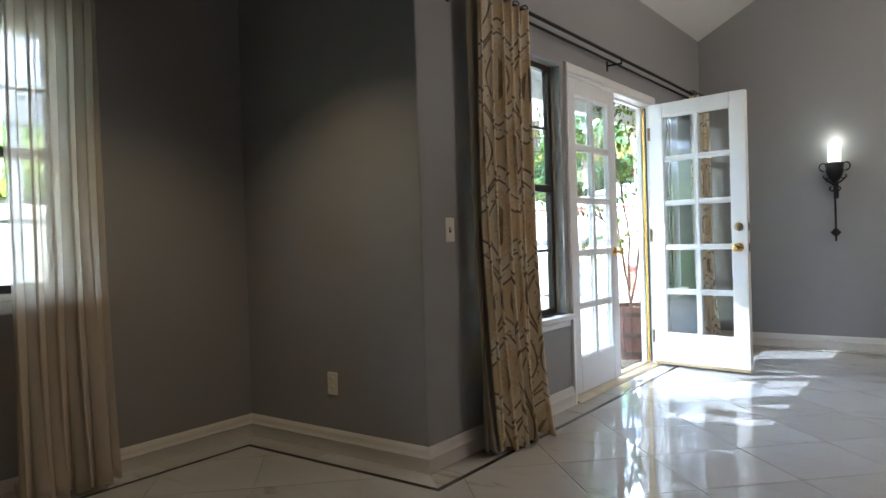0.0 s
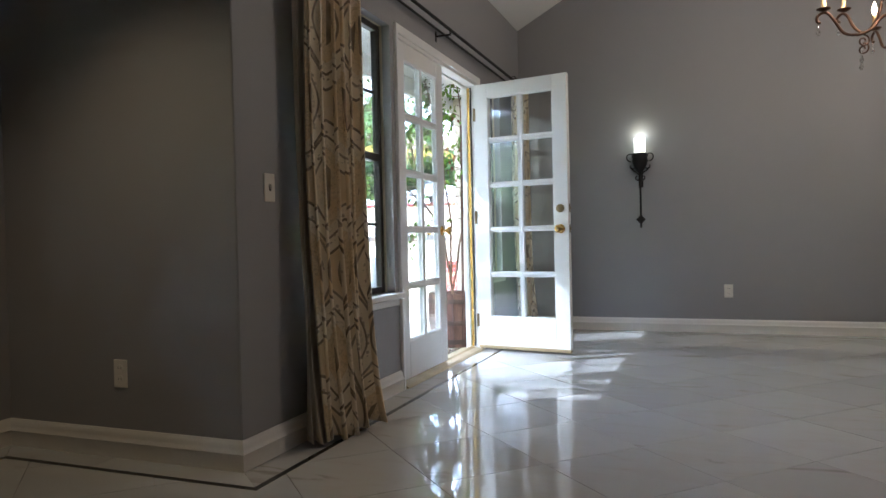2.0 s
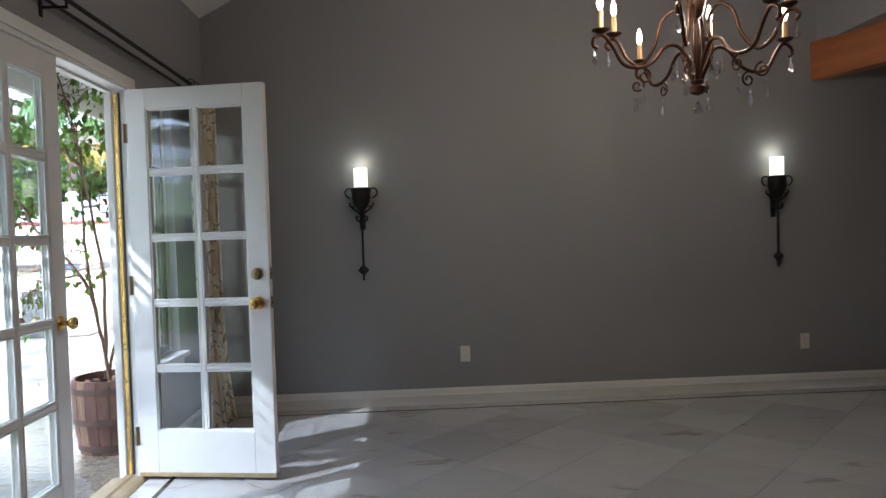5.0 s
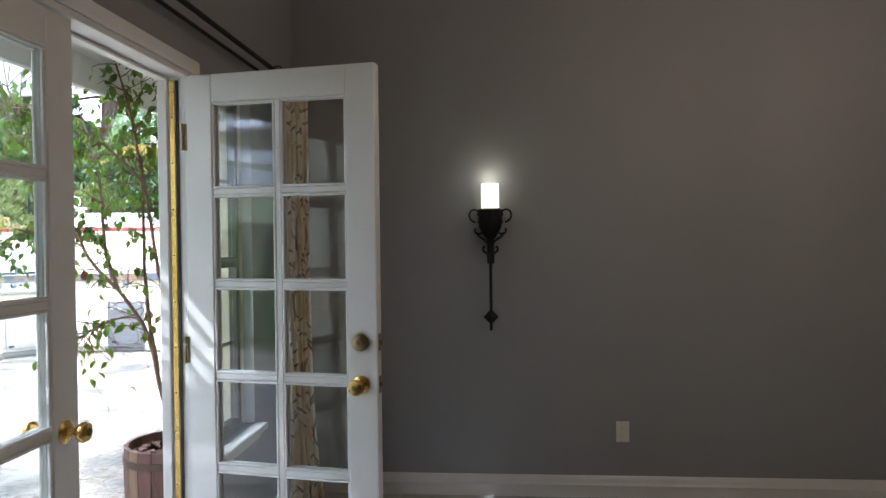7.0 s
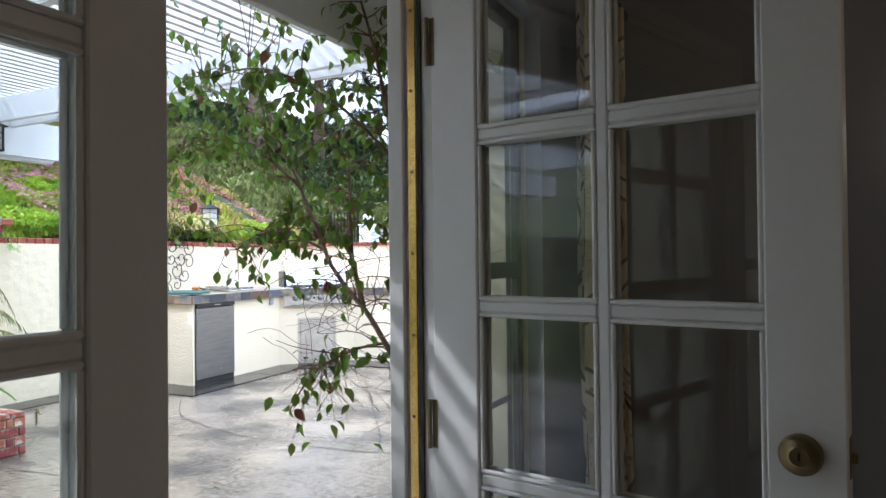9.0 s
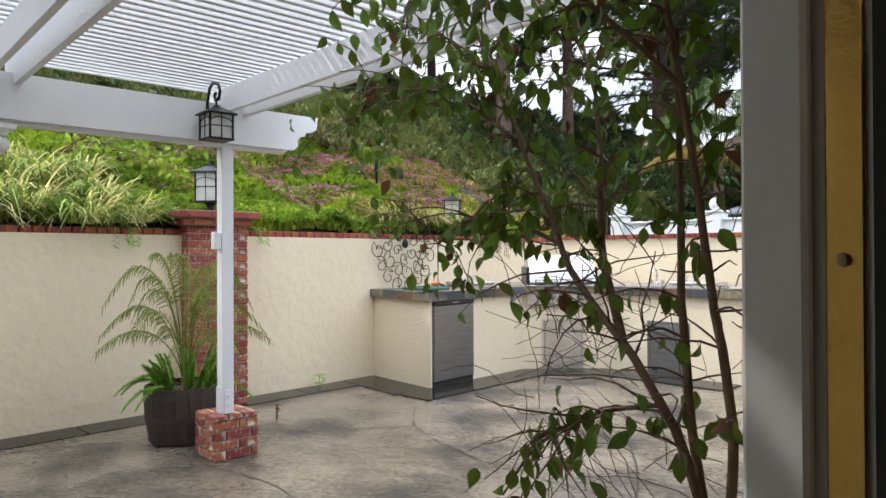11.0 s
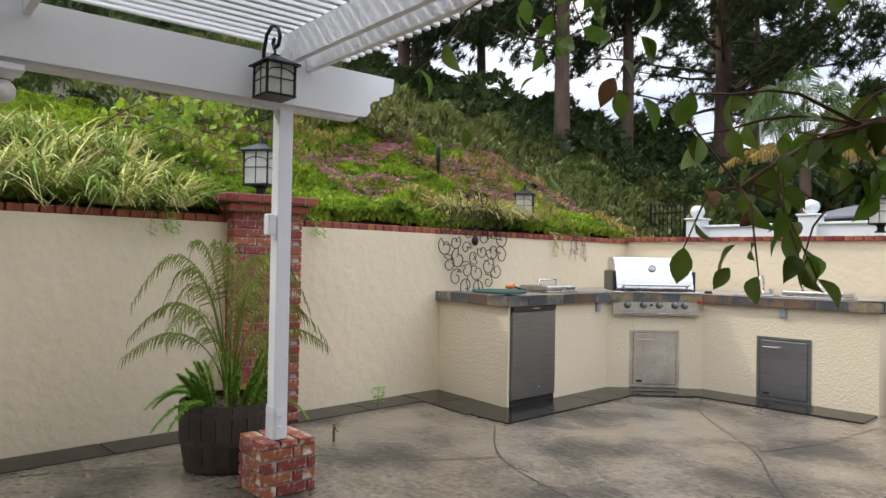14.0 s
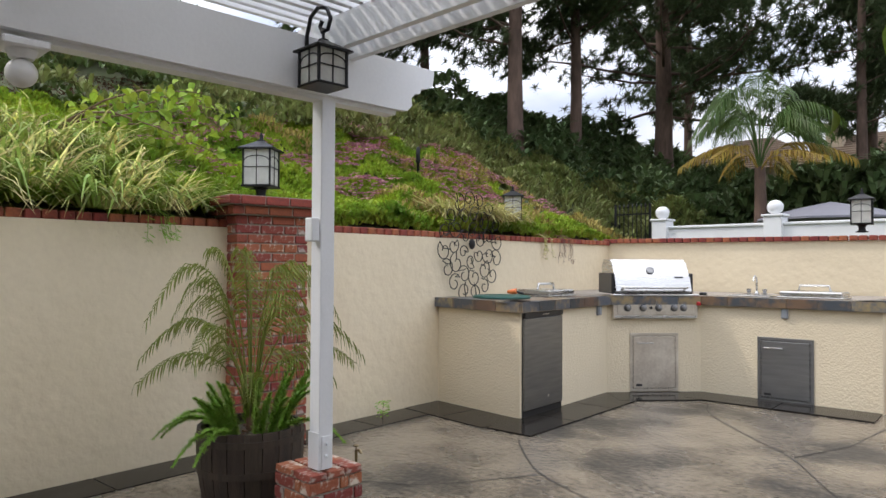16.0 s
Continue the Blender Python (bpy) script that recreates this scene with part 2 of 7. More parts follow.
# ---- inside: walls, ceiling, trim ----
WX, CY, SY, AX, ZP = 0.015, -2.95, 1.385, -1.23, -0.143  # door wall, alcove corner, sconce wall, alcove wall, patio level
DY0, DY1, DZ = -1.43, 0.055, 2.085  # the French doors' opening
NY0, NY1, NZ0, NZ1 = -2.45, -1.53, 0.575, 2.10  # the narrow window's opening
SY0, SY1 = 0.15, 0.70  # the other narrow window, behind the open door
AY0, AY1, AZ0, AZ1 = -4.62, -3.93, 0.885, 2.06  # the alcove window's opening
EXT = -0.09

stucco_house = mat("stucco_house", (0.68, 0.62, 0.48), 0.85, other=(0.60, 0.54, 0.42), scale=1.5, fine=70, amount=0.6, bump=0.5, bump_scale=45)


def pierced(x0, x1, y0, y1, z0, z1, holes):
    """A wall along y with rectangular holes (y0, y1, z0, z1), as one solid of blocks."""
    w, y = M(), y0
    for a, b, c, d in sorted(holes):
        w.box(x0, x1, y, a, z0, z1)
        if c > z0:
            w.box(x0, x1, a, b, z0, c)
        w.box(x0, x1, a, b, d, z1)
        y = b
    return w.box(x0, x1, y, y1, z0, z1)


MIDX = WX - 0.05
setting("wall_west", pierced(MIDX, WX, CY + 0.003, SY, -0.02, 2.86, [(DY0, DY1, -0.02, DZ), (NY0, NY1, NZ0, NZ1), (SY0, SY1, NZ0, NZ1)]), wall_paint, "grey painted wall with French doors between two narrow windows")
setting("wall_west_outside", pierced(EXT, MIDX, CY + 0.14, 3.2, -0.3, 2.75, [(DY0, DY1, -0.02, DZ), (NY0, NY1, NZ0, NZ1), (SY0, SY1, NZ0, NZ1)]), stucco_house, "cream stucco outer wall of the house")
setting("wall_north", M().box(WX, 9.0, SY, SY + 0.14, -0.02, 5.0), wall_paint, "grey painted wall with two iron sconces")
alc = pierced(AX - 0.12, AX, -9.0, CY + 0.05, -0.02, 2.60, [(AY0, AY1, AZ0, AZ1)])
setting("wall_alcove", alc, wall_paint, "dark grey painted wall with a curtained window")
setting("wall_alcove_return", M().box(AX, WX - 0.003, CY, CY + 0.14, -0.02, 2.70), wall_paint, "dark grey painted return wall with an outlet")
setting("wall_alcove_outside", M().box(AX - 0.14, EXT, CY + 0.143, CY + 0.165, -0.3, 2.40), stucco_house, "cream stucco outer wall beside the narrow window")
setting("wall_wing", M().box(-0.80, EXT - 0.003, 1.78, 1.94, -0.3, 2.355), stucco_house, "cream stucco wall of the house beyond the narrow window")
setting("wall_south", M().box(-1.4, 9.0, -9.12, -9.0, -0.02, 4.6), wall_paint, "plain grey painted wall behind the kitchen")
setting("wall_east", M().box(9.0, 9.12, -9.0, SY, -0.02, 4.6), wall_paint, "plain grey painted wall of the kitchen")
# vaulted ceiling over the door room, flat ceiling over the kitchen side and alcove
vault = M()
vault.add([(WX - 0.1, -2.96, 2.80), (WX - 0.1, SY + 0.1, 2.80), (2.4, SY + 0.1, 4.14), (2.4, -2.96, 4.14),
           (WX - 0.1, -2.96, 2.92), (WX - 0.1, SY + 0.1, 2.92), (2.4, SY + 0.1, 4.26), (2.4, -2.96, 4.26)],
          [(0, 1, 2, 3), (7, 6, 5, 4), (0, 4, 5, 1), (2, 6, 7, 3), (1, 5, 6, 2), (0, 3, 7, 4)])
vault.add([(2.4, -2.96, 4.14), (2.4, SY + 0.1, 4.14), (4.7, SY + 0.1, 2.9), (4.7, -2.96, 2.9),
           (2.4, -2.96, 4.26), (2.4, SY + 0.1, 4.26), (4.7, SY + 0.1, 3.02), (4.7, -2.96, 3.02)],
          [(0, 1, 2, 3), (7, 6, 5, 4), (0, 4, 5, 1), (2, 6, 7, 3), (1, 5, 6, 2), (0, 3, 7, 4)])
setting("ceiling_vault", vault, ceiling_paint, "white painted vaulted ceiling")
setting("ceiling_flat", M().box(-1.4, 9.0, -9.0, -2.96, 2.60, 2.70).box(4.7, 9.0, -2.96, SY, 2.58, 2.70), ceiling_paint, "white painted flat ceiling")
setting("wall_gable", M().box(0.0, 4.7, -2.99, -2.955, 2.70, 4.4), wall_paint, "grey painted wall above the flat ceiling")
setting("wall_header", M().box(4.56, 4.68, -2.95, SY, 2.58, 3.1), wall_paint, "grey painted header above the wooden beam")

base_prof = [(0, 0), (0.017, 0), (0.017, 0.062), (0.021, 0.068), (0.017, 0.077), (0.013, 0.088), (0.013, 0.099), (0.008, 0.109), (0.004, 0.118), (0, 0.118)]
setting("baseboard", M().sweep(base_prof, [(AX, -9.0), (AX, CY), (WX, CY), (WX, DY0 - 0.045)]), trim_paint, "cream moulded baseboard", 40)
setting("baseboard_north", M().sweep(base_prof, [(WX, DY1 + 0.045), (WX, SY), (9.0, SY)]), trim_paint, "cream moulded baseboard", 40)

# door casing and threshold
case_prof = [(0, 0), (0.05, 0), (0.05, 0.012), (0.044, 0.020), (0.030, 0.017), (0.012, 0.015), (0.004, 0.011), (0, 0.008)]


def casing(y0, y1, top):
    """Moulded casing round the doors' opening, drawn in the wall's plane."""
    m = Matrix(((0, 0, 1, WX), (1, 0, 0, 0), (0, 1, 0, 0), (0, 0, 0, 1)))
    c = M()
    pts = [(y0, 0.0), (y0, top), (y1, top), (y1, 0.0)]
    return c.sweep([(-u, w) for u, w in case_prof], pts, m)


setting("door_casing", casing(DY0, DY1, DZ), white_paint, "white moulded casing round the French doors", 40)
jamb = M().box(EXT - 0.012, WX, DY0, DY0 + 0.022, 0.0, DZ, 0.002).box(EXT - 0.012, WX, DY1 - 0.022, DY1, 0.0, DZ, 0.002).box(EXT - 0.012, WX, DY0 + 0.022, DY1 - 0.022, DZ - 0.022, DZ, 0.002)
jamb.box(EXT - 0.010, EXT + 0.028, DY1 - 0.034, DY1 - 0.022, 0.0, DZ - 0.022, 0.003).box(EXT - 0.010, EXT + 0.028, DY0 + 0.036, DY1 - 0.034, DZ - 0.034, DZ - 0.022, 0.003)
setting("door_jamb", jamb, white_paint, "white painted door jamb", 0)
sill_prof = [(EXT - 0.06, -0.03), (WX + 0.03, -0.01), (WX + 0.03, 0.004), (WX + 0.012, 0.014), (-0.03, 0.018), (-0.04, 0.028), (-0.07, 0.028), (-0.08, 0.016), (EXT - 0.06, 0.004)]
thr = M()
thr.add([(x, y, z) for y in (DY0 + 0.001, DY1 - 0.001) for x, z in sill_prof],
        [tuple(range(9)), tuple(range(17, 8, -1))] + [(i, (i + 1) % 9, 9 + (i + 1) % 9, 9 + i) for i in range(9)])
setting("threshold", thr, threshold_metal, "worn brass door threshold", 0)
strip = thing("weather_strip", "brass weather strip with screws on the door jamb", "weather strip", -0.045, DY1 - 0.022, 0.03)
part("strip", M().box(-0.010, 0.010, -0.004, 0, 0, 2.02, 0.001), brass, strip)
screw_me = M().lathe([(0.004, 0), (0.004, 0.0012), (0.002, 0.002)], 8).mesh("screw", old_brass)
for k in range(11):
    part("screw", screw_me, None, strip, m=pose(0, -0.004, 0.143 + k * 0.174, 90))
part("gasket", M().box(0.015, 0.024, -0.006, 0, 0, 2.02), dark_slot, strip, "black rubber gasket")

# ---- ground, patio and terrain ----
patio_mat = mat("patio_mat", (0.235, 0.197, 0.148), 0.24, other=(0.045, 0.039, 0.031), scale=1.25, fine=22, amount=1.0, bump=1.0, bump_scale=19, rough_vary=0.2, lo=0.62, hi=0.90, stretch=(1.0, 1.15, 1.0))
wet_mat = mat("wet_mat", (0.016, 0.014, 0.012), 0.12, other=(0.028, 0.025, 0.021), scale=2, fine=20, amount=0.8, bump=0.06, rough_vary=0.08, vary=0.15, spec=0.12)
joint_mat = mat("joint_mat", (0.03, 0.028, 0.025), 0.5, bump=0.2)
soil = mat("soil", (0.060, 0.042, 0.028), 0.95, other=(0.10, 0.075, 0.05), scale=3, fine=30, amount=0.9, bump=1.0, bump_scale=14)
hill_mat = mat("hill_mat", (0.075, 0.10, 0.030), 0.95, other=(0.055, 0.045, 0.028), scale=1.2, fine=9, amount=0.9, bump=1.0, bump_scale=8)

# the retaining wall's line: along the slope, then round the corner
WALL = [(-6.26, -5.0), (-6.66, 0.2), (-7.33, 8.75), (-4.2, 9.35), (-1.0, 9.95), (6.0, 11.2)]


def behind(x, y):
    """How far a place lies behind the retaining wall (negative: on the patio side)."""
    side = -(x + 6.645 + 0.0783 * y)
    back = (y - 8.75 - 0.19 * (x + 7.33)) * 0.98
    return max(side, back)


def hill_height(x, y):
    d = behind(x, y)
    if d < 0.16:
        return -0.45
    uphill = -(x + 7.3) if y > 8 else -(x + 6.7 + 0.078 * y)
    start = max(0.0, min(1.0, (y - 8.5) / 4.0))
    uphill = uphill - start * 1.2
    ridge = 16.5
    rise = 0.43 * max(0.0, min(uphill, ridge)) if uphill < ridge else 0.43 * ridge + 0.05 * (uphill - ridge)
    low = 1.60 - 0.25 * start
    n = noise.noise(Vector((x * 0.35, y * 0.35, 0))) * 0.22 + noise.noise(Vector((x * 0.12, y * 0.12, 3))) * 0.5 * min(1, max(0, uphill) / 6)
    fade = max(0.0, 1.0 - max(0.0, y - 22) / 60)
    return low + rise * (0.55 + 0.45 * fade) + n * min(1.0, max(0, uphill) / 1.5)


gx = np.concatenate([np.linspace(-400, -60, 12), np.linspace(-55, -16, 40), np.linspace(-15, -4.5, 64), np.linspace(-4, 12, 30), np.linspace(20, 400, 12)])
gy = np.concatenate([np.linspace(-400, -30, 12), np.linspace(-25, -1, 25), np.linspace(0, 16, 80), np.linspace(17, 80, 50), np.linspace(100, 500, 12)])
tv = [(x, y, hill_height(x, y)) for x in gx for y in gy]
ny = len(gy)
tf = [(i * ny + j, (i + 1) * ny + j, (i + 1) * ny + j + 1, i * ny + j + 1) for i in range(len(gx) - 1) for j in range(ny - 1)]
tagged(bulk("ground", tv, tf, hill_mat, smooth=True), "planted hillside and surrounding ground", kind="structure")

patio = M().prism([(EXT, -6), (EXT, 3.2), (3.0, 3.2), (3.0, 12), (-7.6, 9.2), (-6.2, -6)], -0.30, ZP)
setting("patio", patio, patio_mat, "stamped grey-brown concrete patio, damp in places")

# ---- outside: retaining wall, pergola, island ----
cream = mat("cream", (0.78, 0.675, 0.485), 0.88, other=(0.68, 0.58, 0.41), scale=0.9, fine=26, amount=0.6, bump=1.0, bump_scale=9)
cream.node_tree.nodes["Bump"].inputs["Distance"].default_value = 0.012
cream_rough = mat("cream_rough", (0.78, 0.675, 0.485), 0.9, other=(0.69, 0.59, 0.42), scale=1.5, fine=40, amount=0.5, bump=1.0, bump_scale=48)
cream_rough.node_tree.nodes["Bump"].inputs["Distance"].default_value = 0.008
brick_mat = mat("brick_mat", (0.33, 0.075, 0.042), 0.85, other=(0.14, 0.045, 0.032), scale=9, fine=60, amount=0.8, bump=0.6, bump_scale=40, vary=0.28)
brick_pale = mat("brick_pale", (0.28, 0.072, 0.042), 0.88, other=(0.52, 0.45, 0.38), scale=8, fine=36, amount=0.9, lo=0.72, hi=0.86, bump=0.6, bump_scale=40, vary=0.3)
mortar = mat("mortar", (0.32, 0.28, 0.23), 0.95, scale=8, fine=60, amount=0.6, bump=0.6)
pergola_paint = mat("pergola_paint", (0.80, 0.81, 0.82), 0.42, other=(0.70, 0.71, 0.72), scale=2.5, fine=50, amount=0.5, bump=0.08)

WALLTOP = 1.60
wall_pts = WALL
setting("garden_wall", M().sweep([(-0.02, -0.4), (0.0, -0.4), (0.0, WALLTOP), (-0.18, WALLTOP), (-0.18, -0.4)], wall_pts[:3]), cream, "cream stucco retaining wall with brick coping", 0)
setting("garden_wall_back", M().sweep([(0.0, -0.4), (0.0, WALLTOP + 0.03), (-0.18, WALLTOP + 0.03), (-0.18, -0.4)], [(-7.4, 8.736), *wall_pts[3:]]), cream, "cream stucco retaining wall with brick coping", 0)

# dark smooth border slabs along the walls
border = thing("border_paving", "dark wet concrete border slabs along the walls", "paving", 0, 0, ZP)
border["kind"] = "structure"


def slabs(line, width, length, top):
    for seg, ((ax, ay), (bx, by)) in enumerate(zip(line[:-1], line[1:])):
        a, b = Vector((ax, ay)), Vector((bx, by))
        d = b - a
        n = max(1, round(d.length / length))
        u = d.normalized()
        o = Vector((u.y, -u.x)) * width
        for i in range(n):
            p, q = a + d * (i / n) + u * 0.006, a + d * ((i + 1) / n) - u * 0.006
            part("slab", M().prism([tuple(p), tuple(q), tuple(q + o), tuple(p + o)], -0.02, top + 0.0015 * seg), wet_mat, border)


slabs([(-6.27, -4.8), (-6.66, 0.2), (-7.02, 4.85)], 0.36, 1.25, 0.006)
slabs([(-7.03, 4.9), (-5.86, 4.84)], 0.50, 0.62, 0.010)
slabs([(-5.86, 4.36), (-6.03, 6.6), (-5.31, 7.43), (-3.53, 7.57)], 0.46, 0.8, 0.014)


def groove(pts, w=0.0065):
    """A tooled joint in the concrete, along a smooth line of points."""
    v = [Vector((x, y, 0)) for x, y in pts]
    line = []
    for i in range(len(v) - 1):
        p0, p1, p2, p3 = v[max(i - 1, 0)], v[i], v[i + 1], v[min(i + 2, len(v) - 1)]
        for k in range(8):
            t = k / 8
            line.append(0.5 * ((2 * p1) + (p2 - p0) * t + (2 * p0 - 5 * p1 + 4 * p2 - p3) * t * t + (3 * p1 - p0 - 3 * p2 + p3) * t ** 3))
    line.append(v[-1])
    vs, fs = [], []
    for i, p in enumerate(line):
        d = (line[min(i + 1, len(line) - 1)] - line[max(i - 1, 0)]).normalized()
        s = Vector((d.y, -d.x, 0)) * w * (0.8 + 0.5 * noise.noise(p * 4))
        vs += [(p.x + s.x, p.y + s.y, ZP + 0.003), (p.x - s.x, p.y - s.y, ZP + 0.003)]
        if i:
            fs.append((2 * i - 2, 2 * i - 1, 2 * i + 1, 2 * i))
    m = M()
    m.add(vs, fs)
    setting("trim_patio_joint", m, joint_mat, "dark tooled joint in the concrete patio")


groove([(-5.40, 4.24), (-5.05, 3.9), (-4.70, 3.63), (-4.2, 3.44), (-3.4, 3.3), (-2.2, 3.4), (-0.8, 3.9)])
groove([(-5.30, 7.42), (-5.0, 6.95), (-4.78, 6.46), (-4.2, 5.85), (-3.64, 5.34), (-3.18, 4.68), (-2.6, 3.9), (-2.3, 3.4)])
groove([(-3.36, 7.0), (-3.4, 6.4), (-3.42, 6.05), (-3.62, 5.36)])
groove([(-6.35, 0.4), (-5.6, 2.4), (-5.1, 2.9), (-4.7, 3.63)])
groove([(-4.85, 1.75), (-4.0, 1.9), (-3.0, 1.6), (-1.6, 1.9), (-0.5, 2.6)])
groove([(-3.0, 1.6), (-2.7, 0.4), (-2.9, -1.2), (-2.6, -4)])

# pergola
pergola = thing("pergola", "white painted wooden pergola with a slatted top", "pergola", 0, 0, 0)
PX, PY = -4.945, 1.95
beam_out = [(2.72, 2.53), (-7.0, 2.53), (-7.0, 2.24), (2.42, 2.24), (2.50, 2.245), (2.535, 2.28), (2.53, 2.325), (2.56, 2.36), (2.60, 2.365), (2.61, 2.395), (2.66, 2.405), (2.705, 2.43), (2.715, 2.47)]
for x0, x1 in ((-4.90, -4.86), (-5.03, -4.99)):
    m = Matrix(((0, 0, 1, 0), (1, 0, 0, 0), (0, 1, 0, 0), (0, 0, 0, 1)))
    part("beam", M().prism(beam_out, x0, x1, m), pergola_paint, pergola)
part("packer", M().box(-4.99, -4.90, -7.0, 2.44, 2.215, 2.26, 0.003), pergola_paint, pergola)
for k in range(-3, 2):
    yb = 0.47 + 1.52 * k
    for y0 in (yb - 0.105, yb + 0.065):
        part("rafter", M().box(-5.12, -0.86, y0, y0 + 0.04, 2.46, 2.645, 0.003), pergola_paint, pergola)
slat_me = M().box(-0.0175, 0.0175, -7.0, 2.49, 0, 0.04, 0.003).mesh("slat", pergola_paint)
for k in range(48):
    part("slat", slat_me, None, pergola, m=pose(-5.06 + k * 0.0875, 0, 2.646))
for yb, z1 in ((PY, 2.46), (PY - 4.56, 2.46)):
    post = part("post", M().box(PX - 0.046, PX + 0.046, yb - 0.046, yb + 0.046, 0.197, z1, 0.004), pergola_paint, pergola)
    part("bracket", M().box(PX - 0.049, PX + 0.049, yb - 0.052, yb - 0.046, 0.20, 0.40, 0.001).box(PX + 0.046, PX + 0.052, yb - 0.03, yb + 0.03, 0.20, 0.38, 0.001), pergola_paint, post)
    for dz in (0.27, 0.335):
        part("bolt", M().lathe([(0.014, 0), (0.014, 0.004), (0.008, 0.004), (0.008, 0.012)], 6, pose(PX + 0.052, yb, dz, 0, 90)), pergola_paint, post)

# brick pedestal under the post
BL, BH, BD = 0.195, 0.063, 0.09


def brick_mesh(l, h, d, seed):
    """One worn brick, standing on z = 0, its face towards -y."""
    r = random.Random(seed)
    m = M().box(-l / 2, l / 2, 0, d, 0, h, 0.006)
    m.v = [(x + r.uniform(-1, 1) * 0.0025, y + r.uniform(-1, 1) * 0.003, z + r.uniform(-1, 1) * 0.002) for x, y, z in m.v]
    return m


def brick_variants(l, h, d, material, n=4):
    return [brick_mesh(l, h, d, k).mesh("brick", material) for k in range(n)]


def brick_block(parent, w, d, rows, z0, pitch_z, full, half, rng, inner):
    """Courses of bricks round a rectangular core of w by d."""
    part("core", M().box(-w / 2 + 0.012, w / 2 - 0.012, -d / 2 + 0.012, d / 2 - 0.012, z0, z0 + rows * pitch_z), mortar, parent, "mortar core")
    for c in range(rows):
        for s in range(4):
            run, depth = (w, d) if s % 2 == 0 else (d, w)
            x = -run / 2 + (0 if c % 2 else BD + 0.008)
            end = run / 2 - (BD + 0.008 if c % 2 else 0)
            while end - x > 0.03:
                l = min(BL, end - x)
                me = rng.choice(full if l > BL - 0.01 else half)
                sc = l / (BL if l > BL - 0.01 else BL / 2)
                at = Matrix.Rotation(radians(90 * s), 4, "Z") @ pose(x + l / 2, -depth / 2, z0 + c * pitch_z + 0.004) @ Matrix.Diagonal((sc, 1, 1, 1))
                part("brick", me, None, parent, m=at)
                x += l + 0.010


rng = random.Random(4)
red_full, red_half = brick_variants(BL, BH, BD, brick_mat), brick_variants(BL / 2, BH, BD, brick_mat)
pale_full, pale_half = brick_variants(BL, BH, BD, brick_pale), brick_variants(BL / 2, BH, BD, brick_pale)
for yb in (2.0, 2.0 - 4.56):
    ped = thing("brick_pedestal", "square pedestal of weathered whitewashed red bricks under the post", "pedestal", -5.04, yb, ZP, group="pergola pedestals")
    brick_block(ped, 0.35, 0.355, 4, 0.0, 0.0735, pale_full, pale_half, rng, mortar)
    for i in range(3):
        for j in range(2):
            part("brick", rng.choice(pale_full), None, ped, m=pose(-0.175 + 0.09 + 0.0 + j * 0.178 - 0.0, -0.175 + 0.0 + i * 0.1205, 0.294) @ Matrix.Diagonal((0.86, 1.2, 0.62, 1)))

# brick pillar in the garden wall
pillar = thing("brick_pillar", "tall red brick pillar standing at the cream garden wall", "pillar", -6.88, 2.68, ZP, 90 - 4.5)
brick_block(pillar, 0.62, 0.5, 25, 0.0, 0.0735, red_full + pale_full * 2, red_half + pale_half * 2, rng, mortar)
for c, grow in ((0, 0.05), (1, 0.10)):
    brick_block(pillar, 0.62 + 2 * grow, 0.5 + 2 * grow, 1, 25 * 0.0735 + c * 0.0735, 0.0735, red_full, red_half, rng, mortar)
part("top_slab", M().box(-0.38, 0.38, -0.32, 0.32, 27 * 0.0735 - 0.03, 27 * 0.0735 + 0.002), mortar, pillar)

# low brick pier past the end of the outdoor kitchen
pier = thing("brick_pier", "low square pier of weathered red bricks past the island's end", "pier", -3.04, 7.98, ZP, 8)
brick_block(pier, 0.50, 0.50, 7, 0.0, 0.0735, red_full + pale_full, red_half + pale_half, rng, mortar)
brick_block(pier, 0.58, 0.58, 1, 7 * 0.0735, 0.0735, red_full, red_half, rng, mortar)
part("top_slab", M().box(-0.27, 0.27, -0.27, 0.27, 8 * 0.0735 - 0.03, 8 * 0.0735 + 0.002), mortar, pier)

# brick coping on the garden wall
coping = thing("brick_coping", "red brick coping laid along the garden wall", "coping", 0, 0, 0)
cop = [M().box(-0.047, 0.047, -0.115, 0.115, 0, 0.062, 0.007).mesh("brick", brick_mat) for k in range(1)]


def cope(a, b, z, skip=None):
    a, b = Vector(a), Vector(b)
    d = b - a
    n = int(d.length / 0.105)
    ang = math.degrees(math.atan2(d.y, d.x))
    for i in range(n):
        p = a + d * ((i + 0.5) / n)
        if skip and skip[0] < p.y < skip[1]:
            continue
        part("brick", cop[0], None, coping, m=pose(p.x + rng.uniform(-1, 1) * 0.004, p.y, z + rng.uniform(-1, 1) * 0.002, 0, rng.uniform(-1, 1), ang + rng.uniform(-1, 1)))


cope((-6.63 - 0.075, -1.2), (-7.33 - 0.08, 8.75), WALLTOP, (2.35, 3.0))
cope((-7.4, 8.80), (-4.2, 9.42), WALLTOP + 0.03)
cope((-4.2, 9.42), (-1.0, 10.03), WALLTOP + 0.03)

